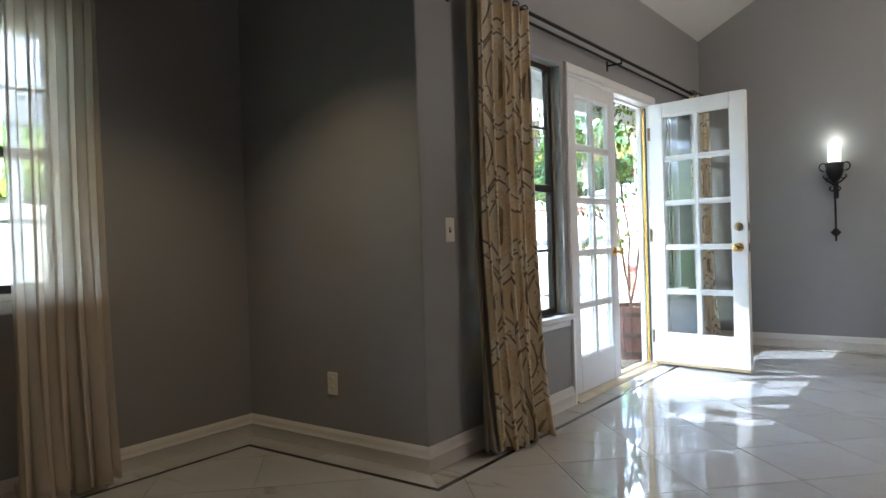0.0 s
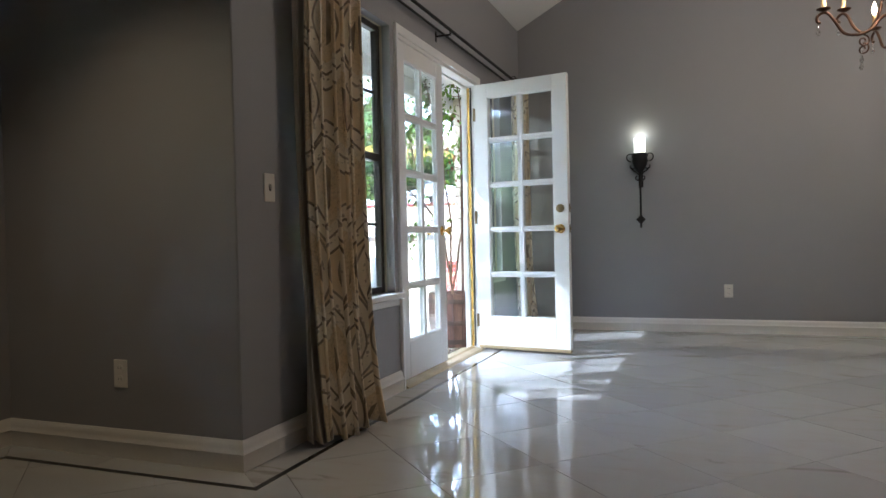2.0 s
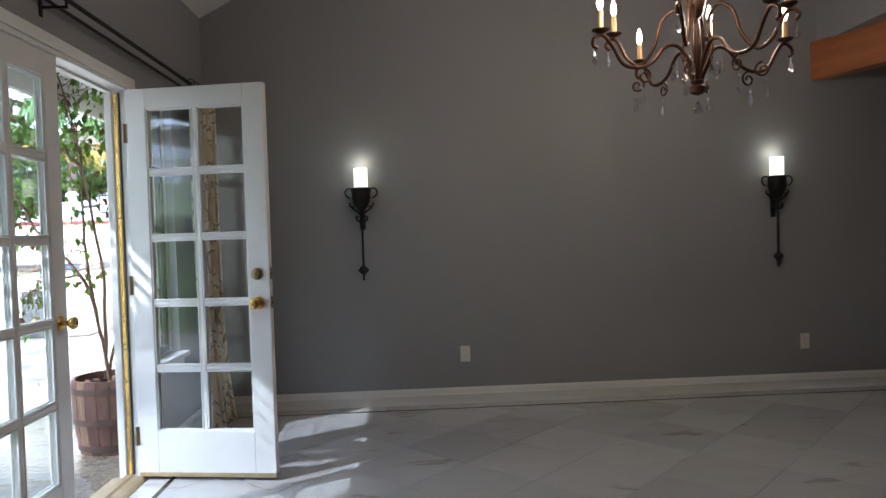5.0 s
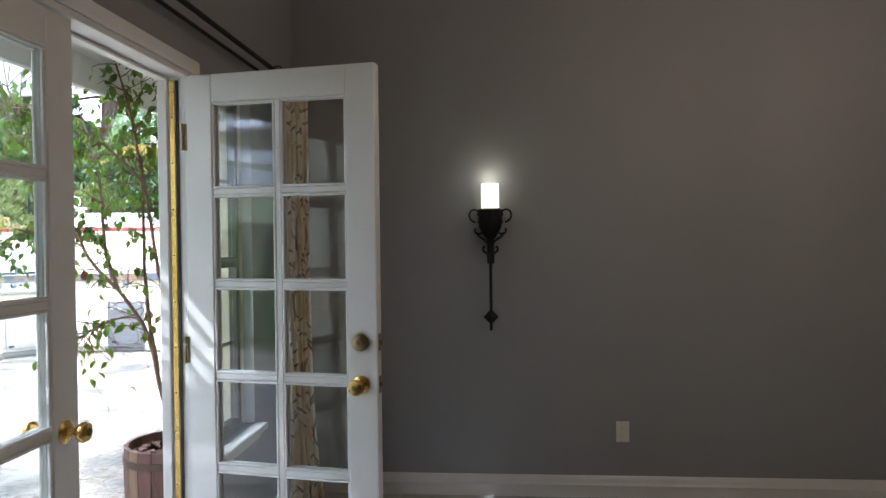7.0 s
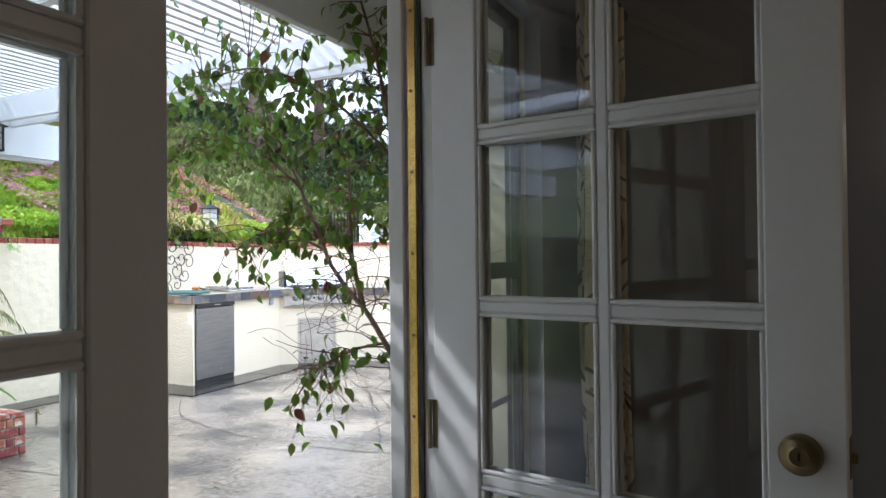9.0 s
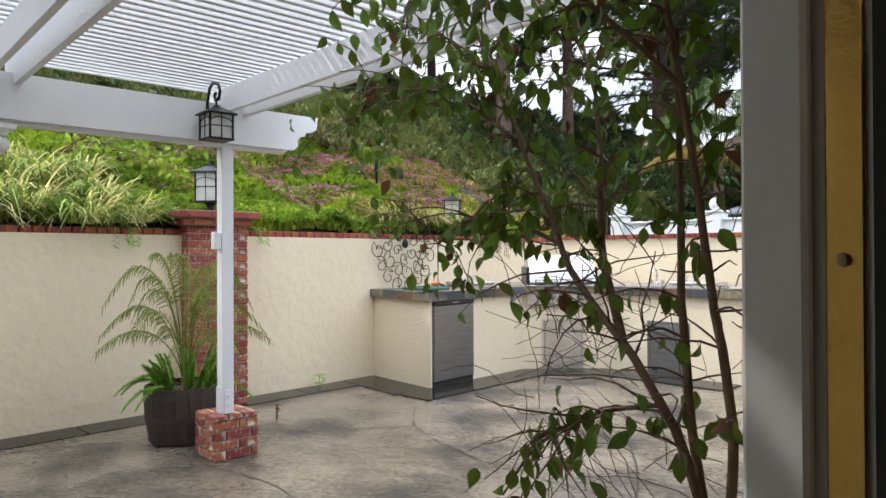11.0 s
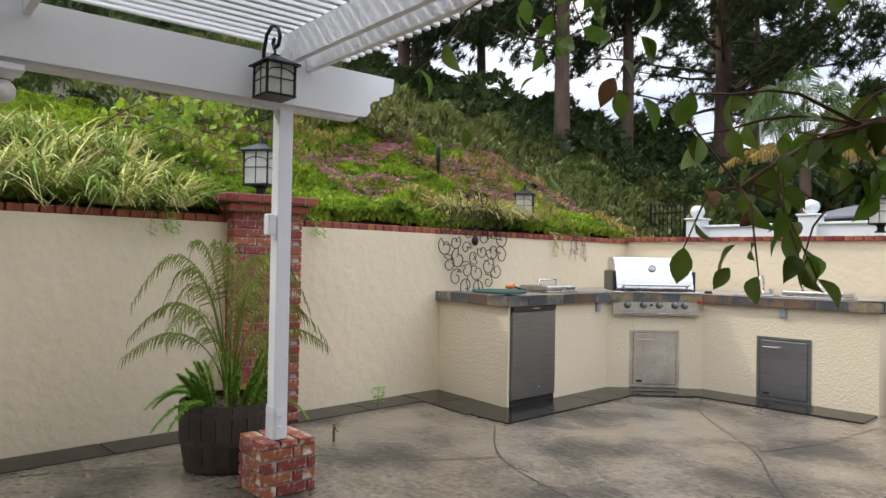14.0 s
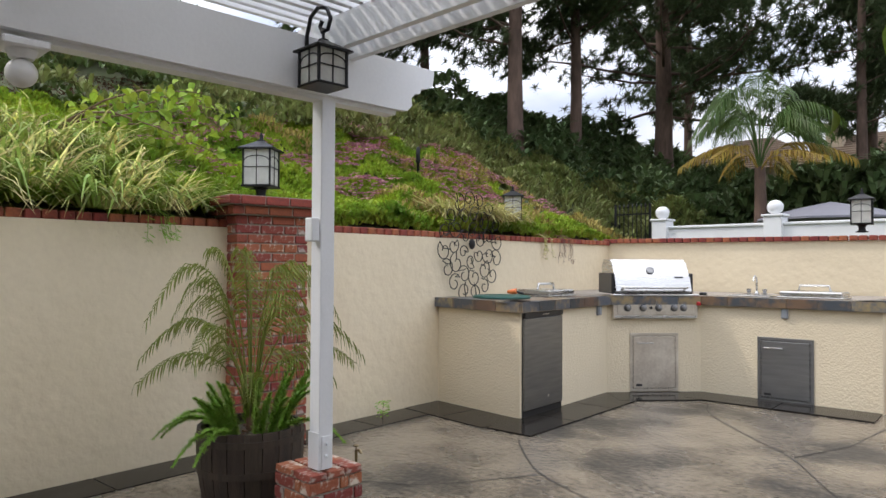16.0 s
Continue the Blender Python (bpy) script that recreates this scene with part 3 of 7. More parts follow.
# built-in barbecue island
island = thing("barbecue_island", "cream stucco outdoor kitchen island with slate-tiled top edge", "outdoor kitchen", 0, 0, 0)
IS = [(-7.05, 4.91), (-5.87, 4.845), (-6.03, 6.61), (-5.31, 7.435), (-3.53, 7.58), (-3.45, 8.6), (-3.44, 9.42), (-7.35, 8.70)]
part("body", M().prism(IS, ZP - 0.02, 0.865), cream_rough, island)
slate = mat("slate", (0.070, 0.080, 0.092), 0.35, other=(0.24, 0.16, 0.085), scale=3.2, fine=18, amount=0.9, bump=0.35, bump_scale=14, vary=0.5, lo=0.67, hi=0.86)
TOP = [(-7.06, 4.86), (-5.82, 4.79), (-5.975, 6.585), (-5.285, 7.385), (-3.48, 7.53), (-3.40, 8.6), (-3.39, 9.40), (-7.34, 8.68)]
part("counter_bed", M().prism(TOP, 0.86, 0.955), mortar, island, "grout bed of the tiled counter")
edge = TOP[:6]
for (ax, ay), (bx, by) in zip(edge[:-1], edge[1:]):
    a, b = Vector((ax, ay)), Vector((bx, by))
    d = b - a
    n = max(1, round(d.length / 0.30))
    u = d.normalized()
    o = Vector((u.y, -u.x))
    for i in range(n):
        p, q = a + d * (i / n) + u * 0.003, a + d * ((i + 1) / n) - u * 0.003
        part("edge_tile", M().prism([tuple(p + o * 0.012), tuple(q + o * 0.012), tuple(q - o * 0.001), tuple(p - o * 0.001)], 0.868, 0.965), slate, island)
        part("top_tile", M().prism([tuple(p - o * 0.003), tuple(q - o * 0.003), tuple(q - o * 0.30), tuple(p - o * 0.30)], 0.95, 0.963), slate, island)

# ---- French doors ----
def french_door(name, label, x, y, turn, mirrored):
    """A ten-light door, hinged at its own origin; its inner face is y = 0 and its thickness goes to +y. Its free edge is at x = W."""
    W, H, T = 0.752, 2.03, 0.044
    st, top, bot = 0.110, 0.105, 0.225
    d = thing(name, label, "door", x, y, 0.035, turn)
    d["kind"] = "structure"
    part("stile", M().box(0, st, 0, T, 0, H, 0.003), white_paint, d)
    part("stile", M().box(W - st, W, 0, T, 0, H, 0.003), white_paint, d)
    part("rail", M().box(st, W - st, 0, T, 0, bot, 0.003), white_paint, d)
    part("rail", M().box(st, W - st, 0, T, H - top, H, 0.003), white_paint, d)
    bar = 0.024
    cw, ch = (W - 2 * st - bar) / 2, (H - top - bot - 4 * bar) / 5
    part("muntin", M().box(st + cw, st + cw + bar, 0.006, T - 0.006, bot, H - top, 0.004), white_paint, d)
    for r in range(4):
        z = bot + (r + 1) * ch + r * bar
        for c in range(2):
            x0 = st + c * (cw + bar)
            part("muntin", M().box(x0, x0 + cw, 0.006, T - 0.006, z, z + bar, 0.004), white_paint, d)
    bead = M()
    for s in (0.004, T - 0.013):
        for x0, x1, z0, z1 in ((0, cw, 0, 0.009), (0, cw, ch - 0.009, ch), (0, 0.009, 0.009, ch - 0.009), (cw - 0.009, cw, 0.009, ch - 0.009)):
            bead.box(x0, x1, s, s + 0.009, z0, z1, 0.003)
    bead_me = bead.mesh("bead", white_paint)
    glass_me = M().box(0, cw, T / 2 - 0.002, T / 2 + 0.002, 0, ch).mesh("pane", pane_glass)
    for r in range(5):
        for c in range(2):
            at = pose(st + c * (cw + bar), 0, bot + r * (ch + bar))
            p = part("pane", glass_me, None, d, "clear glass pane", m=at)
            p.visible_shadow = False
            part("bead", bead_me, None, d, m=at)
    knob_prof = [(0.033, 0), (0.033, 0.003), (0.027, 0.008), (0.012, 0.012), (0.010, 0.030), (0.018, 0.036), (0.027, 0.046), (0.029, 0.055), (0.025, 0.064), (0.012, 0.068)]
    for side in (0, 1):
        m = pose(W - 0.062, 0, 0.895, 90) if side == 0 else pose(W - 0.062, T, 0.895, -90)
        k = part("knob", M().lathe(knob_prof, 24, m), brass, d, "polished brass knob", 40)
        if side == 0:
            part("keyhole", M().lathe([(0.010, 0.0675), (0.010, 0.0705), (0.007, 0.0705)], 16, m), old_brass, k)
    if not mirrored:
        bolt_prof = [(0.031, 0), (0.031, 0.010), (0.028, 0.016), (0.016, 0.018), (0.014, 0.020)]
        for m in (pose(W - 0.062, 0, 1.045, 90), pose(W - 0.062, T, 1.045, -90)):
            k = part("deadbolt", M().lathe(bolt_prof, 24, m), old_brass, d, "aged brass deadbolt", 40)
            part("key_slot", M().box(-0.0015, 0.0015, -0.006, 0.006, 0.020, 0.0212, 0, m), dark_slot, k)
        for z in (0.895, 1.045):
            part("latch_plate", M().box(W, W + 0.0015, 0.010, 0.034, z - 0.03, z + 0.03).box(W, W + 0.010, 0.016, 0.028, z - 0.008, z + 0.008, 0.002), old_brass, d, "brass latch plate")
        part("sweep_strip", M().box(0.0, W, -0.003, 0.0, -0.012, 0.008, 0.001).box(0.005, W - 0.005, 0.012, 0.03, -0.02, 0.0), threshold_metal, d, "brass sweep along the door's foot")
    else:
        part("flush_bolt", M().box(W, W + 0.0015, 0.012, 0.032, 1.86, 1.98).box(W, W + 0.004, 0.018, 0.026, 1.90, 1.94, 0.001), old_brass, d, "brass flush bolt")
    for z in (0.20, 1.0, 1.80):
        part("hinge", M().tube([(-0.006, -0.008, z - 0.05), (-0.006, -0.008, z + 0.05)], 0.005, 10).box(-0.004, 0.008, -0.0015, 0.0, z - 0.05, z + 0.05), old_brass, d, "aged brass hinge")
    return d


french_door("door_1", "white ten-light French door standing open", 0.008, 0.022, -9.2, False)
left = french_door("door_2", "white ten-light French door, closed", 0, 0, 0, True)
left.matrix_world = Matrix(((0, -1, 0, -0.002), (1, 0, 0, DY0 + 0.025), (0, 0, 1, 0.035), (0, 0, 0, 1)))

# ---- inside: windows, curtains, lamps, fittings ----
aluminium = mat("aluminium", (0.055, 0.050, 0.045), 0.4, 0.6, scale=10, amount=0.4, bump=0.03)
sheer_mat = mat("sheer_mat", (0.80, 0.74, 0.64), 0.9, other=(0.74, 0.67, 0.56), scale=30, fine=300, amount=0.5, bump=0.15, trans=0.5, stretch=(1, 1, 0.2))
nt = sheer_mat.node_tree
see = nt.nodes.new("ShaderNodeBsdfTransparent")
thin = nt.nodes.new("ShaderNodeMixShader")
thin.inputs[0].default_value = 0.42
old_link = nt.nodes["Material Output"].inputs[0].links[0].from_socket
nt.links.new(old_link, thin.inputs[1])
nt.links.new(see.outputs[0], thin.inputs[2])
nt.links.new(thin.outputs[0], nt.nodes["Material Output"].inputs[0])


def sash_window(name, label, x, y0, y1, z0, z1, bars, frame_mat, glass_x, bar_mat, cols):
    w = thing(name, label, "window", x, y0, z0)
    w["kind"] = "structure"
    W, H, t = y1 - y0, z1 - z0, 0.035
    for nm, b in (("window_frame", (-0.04, 0.0, 0, t, 0, H)), ("window_frame", (-0.04, 0.0, W - t, W, 0, H)), ("window_frame", (-0.04, 0.0, t, W - t, 0, t)), ("window_frame", (-0.04, 0.0, t, W - t, H - t, H)), ("meeting_rail", (-0.045, 0.004, t, W - t, H * 0.49, H * 0.49 + 0.045))):
        part(nm, M().box(*b, 0.003), frame_mat, w)
    for lo, hi in ((t, H * 0.49), (H * 0.49 + 0.045, H - t)):
        p = part("pane", M().box(-0.024, -0.020, t, W - t, lo, hi), pane_glass, w, "clear glass pane")
        p.visible_shadow = False
        for k in range(1, bars):
            z = lo + (hi - lo) * k / bars
            part("muntin", M().box(-0.034, -0.026, t, W - t, z - 0.009, z + 0.009, 0.002), bar_mat, w)
        for k in range(1, cols):
            y = t + (W - 2 * t) * k / cols
            part("muntin", M().box(-0.0345, -0.0265, y - 0.009, y + 0.009, lo, hi, 0.002), bar_mat, w)
    return w


for name, y0, y1 in (("window_1", NY0, NY1), ("window_3", SY0, SY1)):
    win = sash_window(name, "narrow dark-framed sash window with a deep white sill", -0.050, y0, y1, NZ0, NZ1, 2, aluminium, 0, aluminium, 1)
    part("window_sill", M().box(0.0, 0.120, -0.03, y1 - y0 + 0.03, -0.032, 0.0, 0.005).box(0.070, 0.085, -0.02, y1 - y0 + 0.02, -0.075, -0.032, 0.004), white_paint, win, "white painted window sill")
win2 = sash_window("window_2", "white-barred window behind a sheer curtain", AX - 0.05, AY0, AY1, AZ0, AZ1, 2, aluminium, 0, white_paint, 3)
part("window_sill", M().box(0.0, 0.10, -0.06, AY1 - AY0 + 0.06, -0.03, 0.0, 0.005).box(0.05, 0.066, -0.05, AY1 - AY0 + 0.05, -0.085, -0.03, 0.004), white_paint, win2, "white painted window sill")

# patterned cloth: ogee medallions with ringed outlines in brown and gold
cloth = bpy.data.materials.new("cloth")
cloth.use_nodes = True
nt = cloth.node_tree
nodes, links = nt.nodes, nt.links
pb = nodes["Principled BSDF"]
uv = nodes.new("ShaderNodeUVMap")


def vmath(op, a, b=None):
    n = nodes.new("ShaderNodeVectorMath")
    n.operation = op
    links.new(a, n.inputs[0])
    if b is not None:
        n.inputs[1].default_value = b
    return n.outputs["Value" if op == "LENGTH" else "Vector"]


def smath(op, a, b=None, c=None):
    n = nodes.new("ShaderNodeMath")
    n.operation = op
    for i, s in enumerate((a, b, c)):
        if s is None:
            continue
        if isinstance(s, (int, float)):
            n.inputs[i].default_value = s
        else:
            links.new(s, n.inputs[i])
    return n.outputs[0]


def medallion(shift):
    """The distance from the nearest medallion's middle, in cells, pinched to an ogee."""
    p = vmath("SUBTRACT", vmath("FRACTION", vmath("ADD", vmath("MULTIPLY", uv.outputs[0], (1.75, 1.35, 0)), (shift, shift, 0))), (0.5, 0.5, 0.0))
    sep = nodes.new("ShaderNodeSeparateXYZ")
    links.new(p, sep.inputs[0])
    ax, ay = smath("ABSOLUTE", sep.outputs[0]), smath("ABSOLUTE", sep.outputs[1])
    return smath("ADD", smath("MULTIPLY", smath("POWER", ax, 1.25), 1.5), smath("MULTIPLY", smath("POWER", ay, 1.6), 1.9)), sep


da, sa = medallion(0.0)
db, sb = medallion(0.5)
dist = smath("MINIMUM", da, db)
dots = nodes.new("ShaderNodeTexVoronoi")
dots.inputs["Scale"].default_value = 42.0
links.new(uv.outputs[0], dots.inputs["Vector"])
dot = smath("LESS_THAN", dots.outputs["Distance"], 0.34)


def ring_at(radius, half):
    return smath("LESS_THAN", smath("ABSOLUTE", smath("SUBTRACT", dist, radius)), half)


outline = smath("MAXIMUM", ring_at(0.455, 0.016), ring_at(0.30, 0.012))
teeth = smath("MULTIPLY", ring_at(0.335, 0.030), dot)
petal = smath("GREATER_THAN", smath("SINE", smath("MULTIPLY", sa.outputs[0], 70.0)), 0.25)
motif = smath("MULTIPLY", petal, smath("LESS_THAN", dist, 0.085))
swirl = nodes.new("ShaderNodeTexNoise")
swirl.inputs["Scale"].default_value, swirl.inputs["Distortion"].default_value = 26.0, 2.0
links.new(uv.outputs[0], swirl.inputs["Vector"])
swirls = smath("MULTIPLY", smath("LESS_THAN", smath("ABSOLUTE", smath("SUBTRACT", swirl.outputs["Fac"], 0.5)), 0.03), smath("LESS_THAN", dist, 0.26))
wear_n = nodes.new("ShaderNodeTexNoise")
wear_n.inputs["Scale"].default_value = 9.0
links.new(uv.outputs[0], wear_n.inputs["Vector"])
mark = smath("MAXIMUM", smath("MAXIMUM", outline, smath("MULTIPLY", teeth, 0.7)), smath("MAXIMUM", motif, smath("MULTIPLY", swirls, 0.35)))
mark = smath("MULTIPLY", mark, smath("MULTIPLY_ADD", wear_n.outputs["Fac"], 0.9, 0.35))
gold_mix = nodes.new("ShaderNodeMixRGB")
gold_mix.inputs[1].default_value, gold_mix.inputs[2].default_value = (0.80, 0.72, 0.56, 1), (0.68, 0.52, 0.26, 1)
gold_zone = smath("MAXIMUM", smath("LESS_THAN", dist, 0.20), smath("GREATER_THAN", dist, 0.47))
links.new(smath("MULTIPLY", gold_zone, smath("MULTIPLY_ADD", wear_n.outputs["Fac"], 1.0, 0.05)), gold_mix.inputs[0])
cloth_mix = nodes.new("ShaderNodeMixRGB")
cloth_mix.inputs[2].default_value = (0.13, 0.095, 0.065, 1)
links.new(gold_mix.outputs[0], cloth_mix.inputs[1])
links.new(smath("MINIMUM", mark, 0.92), cloth_mix.inputs[0])
links.new(cloth_mix.outputs[0], pb.inputs["Base Color"])
pb.inputs["Roughness"].default_value, pb.inputs["Sheen Weight"].default_value = 0.85, 0.3
weave = nodes.new("ShaderNodeTexNoise")
weave.inputs["Scale"].default_value = 420
links.new(uv.outputs[0], weave.inputs["Vector"])
wb = nodes.new("ShaderNodeBump")
wb.inputs["Strength"].default_value, wb.inputs["Distance"].default_value = 0.25, 0.004
links.new(weave.outputs["Fac"], wb.inputs["Height"])
links.new(wb.outputs[0], pb.inputs["Normal"])
lining = mat("lining", (0.55, 0.50, 0.42), 0.9, scale=8, fine=200, amount=0.4, bump=0.1, trans=0.25)


def curtain_sheet(y0, y1, x, z0, z1, folds, depth, seed, spread, cols=150, rows=46):
    """A hanging pleated cloth between y0 and y1, as points and quads, with the run of cloth as u."""
    vs, us = [], []
    for i in range(rows):
        v = i / (rows - 1)
        z = z0 + (z1 - z0) * v
        run, last = 0.0, None
        for j in range(cols):
            s = j / (cols - 1)
            ph = s * folds * 2 * math.pi + 0.5 * noise.noise(Vector((s * 3, v * 1.5, seed)))
            wide = 1 + spread * (1 - v) ** 2.5
            yy = (y0 + y1) / 2 + (s - 0.5) * (y1 - y0) * wide + 0.012 * math.sin(ph * 2)
            d = depth * (0.75 + 0.5 * noise.noise(Vector((s * 5, v * 0.8, seed + 4)))) * (1.0 - 0.25 * v)
            foot = (1 - v) ** 5
            xx = x + d * math.sin(ph) + 0.03 * noise.noise(Vector((s * 4, v * 2.2, seed + 9))) * (1 - v) + foot * (0.05 + 0.08 * noise.noise(Vector((s * 7, 1.0, seed))))
            zz = z + foot * 0.012 * math.sin(ph * 1.3)
            p = Vector((xx, yy, zz))
            if last is not None:
                run += (p - last).length
            last = p
            vs.append(tuple(p))
            us.append((run, z))
    fs = [(i * cols + j, i * cols + j + 1, (i + 1) * cols + j + 1, (i + 1) * cols + j) for i in range(rows - 1) for j in range(cols - 1)]
    return vs, fs, us


def cloth_part(name, sheet, material, parent, label=""):
    vs, fs, us = sheet
    me = bpy.data.meshes.new(name)
    me.from_pydata(vs, [], fs)
    layer = me.uv_layers.new(name="cloth_run")
    layer.data.foreach_set("uv", [c for f in fs for i in f for c in us[i]])
    me.polygons.foreach_set("use_smooth", [True] * len(fs))
    me.materials.append(material)
    ob = part(name, me, None, parent, label)
    so = ob.modifiers.new("thickness", "SOLIDIFY")
    so.thickness = 0.003
    return ob


for y0, y1, seed in ((-2.60, -2.12, 2), (0.80, 1.22, 15)):
    cur = thing("patterned_curtain", "cream curtain with gold and brown medallions beside the window", "curtain", 0.0, 0.0, 0.0, group="patterned curtains")
    cloth_part("drape", curtain_sheet(y0, y1, 0.115, 0.015, 2.26, 5.5, 0.050, seed, -0.10), cloth, cur)
    back = y0 - 0.02 if y0 < 0 else y1 - 0.12
    cloth_part("lining", curtain_sheet(back, back + 0.14, 0.080, 0.02, 2.25, 2.0, 0.018, seed + 5, 0.05, 40), lining, cur, "plain cream curtain lining")
    for k in range(6):
        part("ring", M().tube([(0.115 + 0.024 * math.cos(a), y0 + 0.01 + (y1 - y0 - 0.02) / 5 * k, 2.268 + 0.024 * math.sin(a)) for a in np.linspace(0, 2 * math.pi, 15)], 0.003, 6, False), iron, cur, "black curtain ring", 60)
rod = thing("curtain_rod", "double black iron curtain rod above the doors", "curtain rod", 0, 0, 0)
for x, z, r in ((0.115, 2.268, 0.011), (0.068, 2.245, 0.008)):
    part("rod", M().tube([(x, -2.72, z), (x, 1.27, z - 0.01)], r, 12), iron, rod, "", 60)
    for y in (-2.74, 1.29):
        part("finial", M().lathe([(0.011, 0), (0.02, 0.01), (0.028, 0.03), (0.02, 0.052), (0.006, 0.06)], 16, pose(x, y, z, 90 if y < 0 else -90)), iron, rod, "", 60)
for y in (-2.70, -0.80, 1.25):
    part("rod_bracket", M().box(WX, WX + 0.006, y - 0.012, y + 0.012, 2.19, 2.26, 0.002).box(WX, 0.125, y - 0.006, y + 0.006, 2.222, 2.232, 0.001).box(0.117, 0.125, y - 0.006, y + 0.006, 2.222, 2.262, 0.001).box(0.069, 0.077, y - 0.006, y + 0.006, 2.222, 2.24, 0.001), iron, rod)

sheer = thing("sheer_curtain", "cream sheer curtain hanging at the alcove window", "curtain", 0, 0, 0)
cloth_part("drape", curtain_sheet(-4.20, -3.80, AX + 0.10, 0.03, 2.36, 5.0, 0.030, 11, 0.06), sheer_mat, sheer)
cloth_part("hem", curtain_sheet(-4.205, -3.795, AX + 0.101, 0.028, 0.12, 5.0, 0.031, 11, 0.0, 150, 4), sheer_mat, sheer, "doubled cream hem")
rod2 = thing("sheer_curtain_rod", "thin black rod above the alcove window", "curtain rod", AX + 0.10, 0, 2.365)
part("rod", M().tube([(0, -5.7, 0), (0, -3.72, 0)], 0.008, 10), iron, rod2)
for y in (-5.6, -3.76):
    part("rod_bracket", M().box(-0.10, 0.004, y - 0.006, y + 0.006, -0.006, 0.006, 0.001), iron, rod2)


def outlet(name, x, y, z, turn, switch=False):
    o = thing(name, "cream toggle light switch on the grey wall" if switch else "cream duplex outlet on the grey wall", "switch" if switch else "outlet", x, y, z, turn, group="" if switch else "wall outlets")
    part("plate", M().box(-0.036, 0.036, -0.006, 0, -0.058, 0.058, 0.003), plastic_white, o)
    if switch:
        part("toggle", M().box(-0.005, 0.005, -0.017, -0.006, -0.004, 0.014, 0.002), plastic_white, o)
        part("slot", M().box(-0.008, 0.008, -0.0065, -0.006, -0.013, 0.013), dark_slot, o)
    else:
        for dz in (-0.022, 0.022):
            s = part("socket", M().lathe([(0.0165, 0), (0.0165, 0.002), (0.015, 0.003)], 20, pose(0, -0.006, dz, 90)), plastic_white, o)
            part("slot", M().box(-0.008, -0.006, -0.0095, -0.009, dz - 0.003, dz + 0.006).box(0.006, 0.008, -0.0095, -0.009, dz - 0.003, dz + 0.006), dark_slot, s)
        part("screw", M().lathe([(0.003, 0), (0.003, 0.001)], 8, pose(0, -0.006, 0, 90)), plastic_white, o)
    return o


outlet("outlet", 1.855, SY, 0.365, 0)
outlet("outlet", 4.42, SY, 0.36, 0)
outlet("outlet", -0.580, CY, 0.348, 0)
outlet("outlet", WX, -1.92, 0.36, 90)
outlet("light_switch", WX, -2.735, 1.10, 90, True)

# sconces
candle_glow = glow("candle_glow", (1.0, 0.90, 0.56), 0.24)


def spiral(cx, cz, r, turns, start, sign, n=26, shrink=0.75):
    return [(cx + sign * r * (1 - shrink * k / n) * math.cos(start + turns * 2 * math.pi * k / n), 0, cz + r * (1 - shrink * k / n) * math.sin(start + turns * 2 * math.pi * k / n)) for k in range(n + 1)]


def sconce(x):
    s = thing("wall_sconce", "black wrought-iron wall sconce with a lit candle shade", "sconce", x, SY, 0.0, group="wall sconces")
    y = -0.07
    part("stem", M().tube([(0, y, 0.935), (0, y, 1.46)], 0.0085, 10), iron, s, "", 60)
    part("point", M().add([(0, y, 0.965), (0.042, y, 1.01), (0, y - 0.016, 1.01), (-0.042, y, 1.01), (0, y + 0.016, 1.01), (0, y, 1.055)],
                          [(0, 1, 2), (0, 2, 3), (0, 3, 4), (0, 4, 1), (5, 2, 1), (5, 3, 2), (5, 4, 3), (5, 1, 4)]), iron, s)
    part("cup", M().lathe([(0.012, 1.43), (0.036, 1.455), (0.060, 1.50), (0.067, 1.545), (0.062, 1.575), (0.068, 1.60), (0.056, 1.605)], 20, pose(0, y, 0)), iron, s, "", 40)
    for sg in (1, -1):
        for pts, nm in ((spiral(0.080, 1.575, 0.044, 0.85, -math.pi / 2, 1), "scroll"), (spiral(0.070, 1.490, 0.042, 0.85, math.pi / 2, 1), "scroll")):
            part(nm, M().tube([(sg * px, y, pz) for px, py, pz in pts], 0.0055, 8), iron, s, "", 60)
        part("scroll", M().tube([(0, y, 1.375), (sg * 0.02, y, 1.36), (sg * 0.038, y, 1.372), (sg * 0.04, y, 1.39), (sg * 0.028, y, 1.398)], 0.007, 8), iron, s, "", 60)
        part("scroll", M().tube([(0, y, 1.40), (sg * 0.03, y, 1.432), (sg * 0.06, y, 1.452), (sg * 0.075, y, 1.475)], 0.007, 8), iron, s, "", 60)
    part("wall_plate", M().box(-0.02, 0.02, -0.008, 0, 1.30, 1.56, 0.003).box(-0.006, 0.006, y, -0.008, 1.37, 1.382).box(-0.006, 0.006, y, -0.008, 1.515, 1.527), iron, s)
    part("candle_shade", M().lathe([(0.0, 1.604), (0.047, 1.604), (0.049, 1.612), (0.049, 1.742), (0.045, 1.742), (0.044, 1.63)], 24, pose(0, y, 0)), candle_glow, s, "glowing ivory glass candle shade", 40)
    point_light("sconce_lamp", x, SY + y, 1.775, 0.05, (1.0, 0.93, 0.76), 0.03)


sconce(1.135)
sconce(4.195)

# chandelier
crystal = glass("crystal", (0.88, 0.88, 0.88), 0.02, 0.30)
flame = glow("flame", (1.0, 0.66, 0.34), 9.0)
wax = mat("wax", (0.62, 0.42, 0.20), 0.6, scale=9, amount=0.5, bump=0.05)


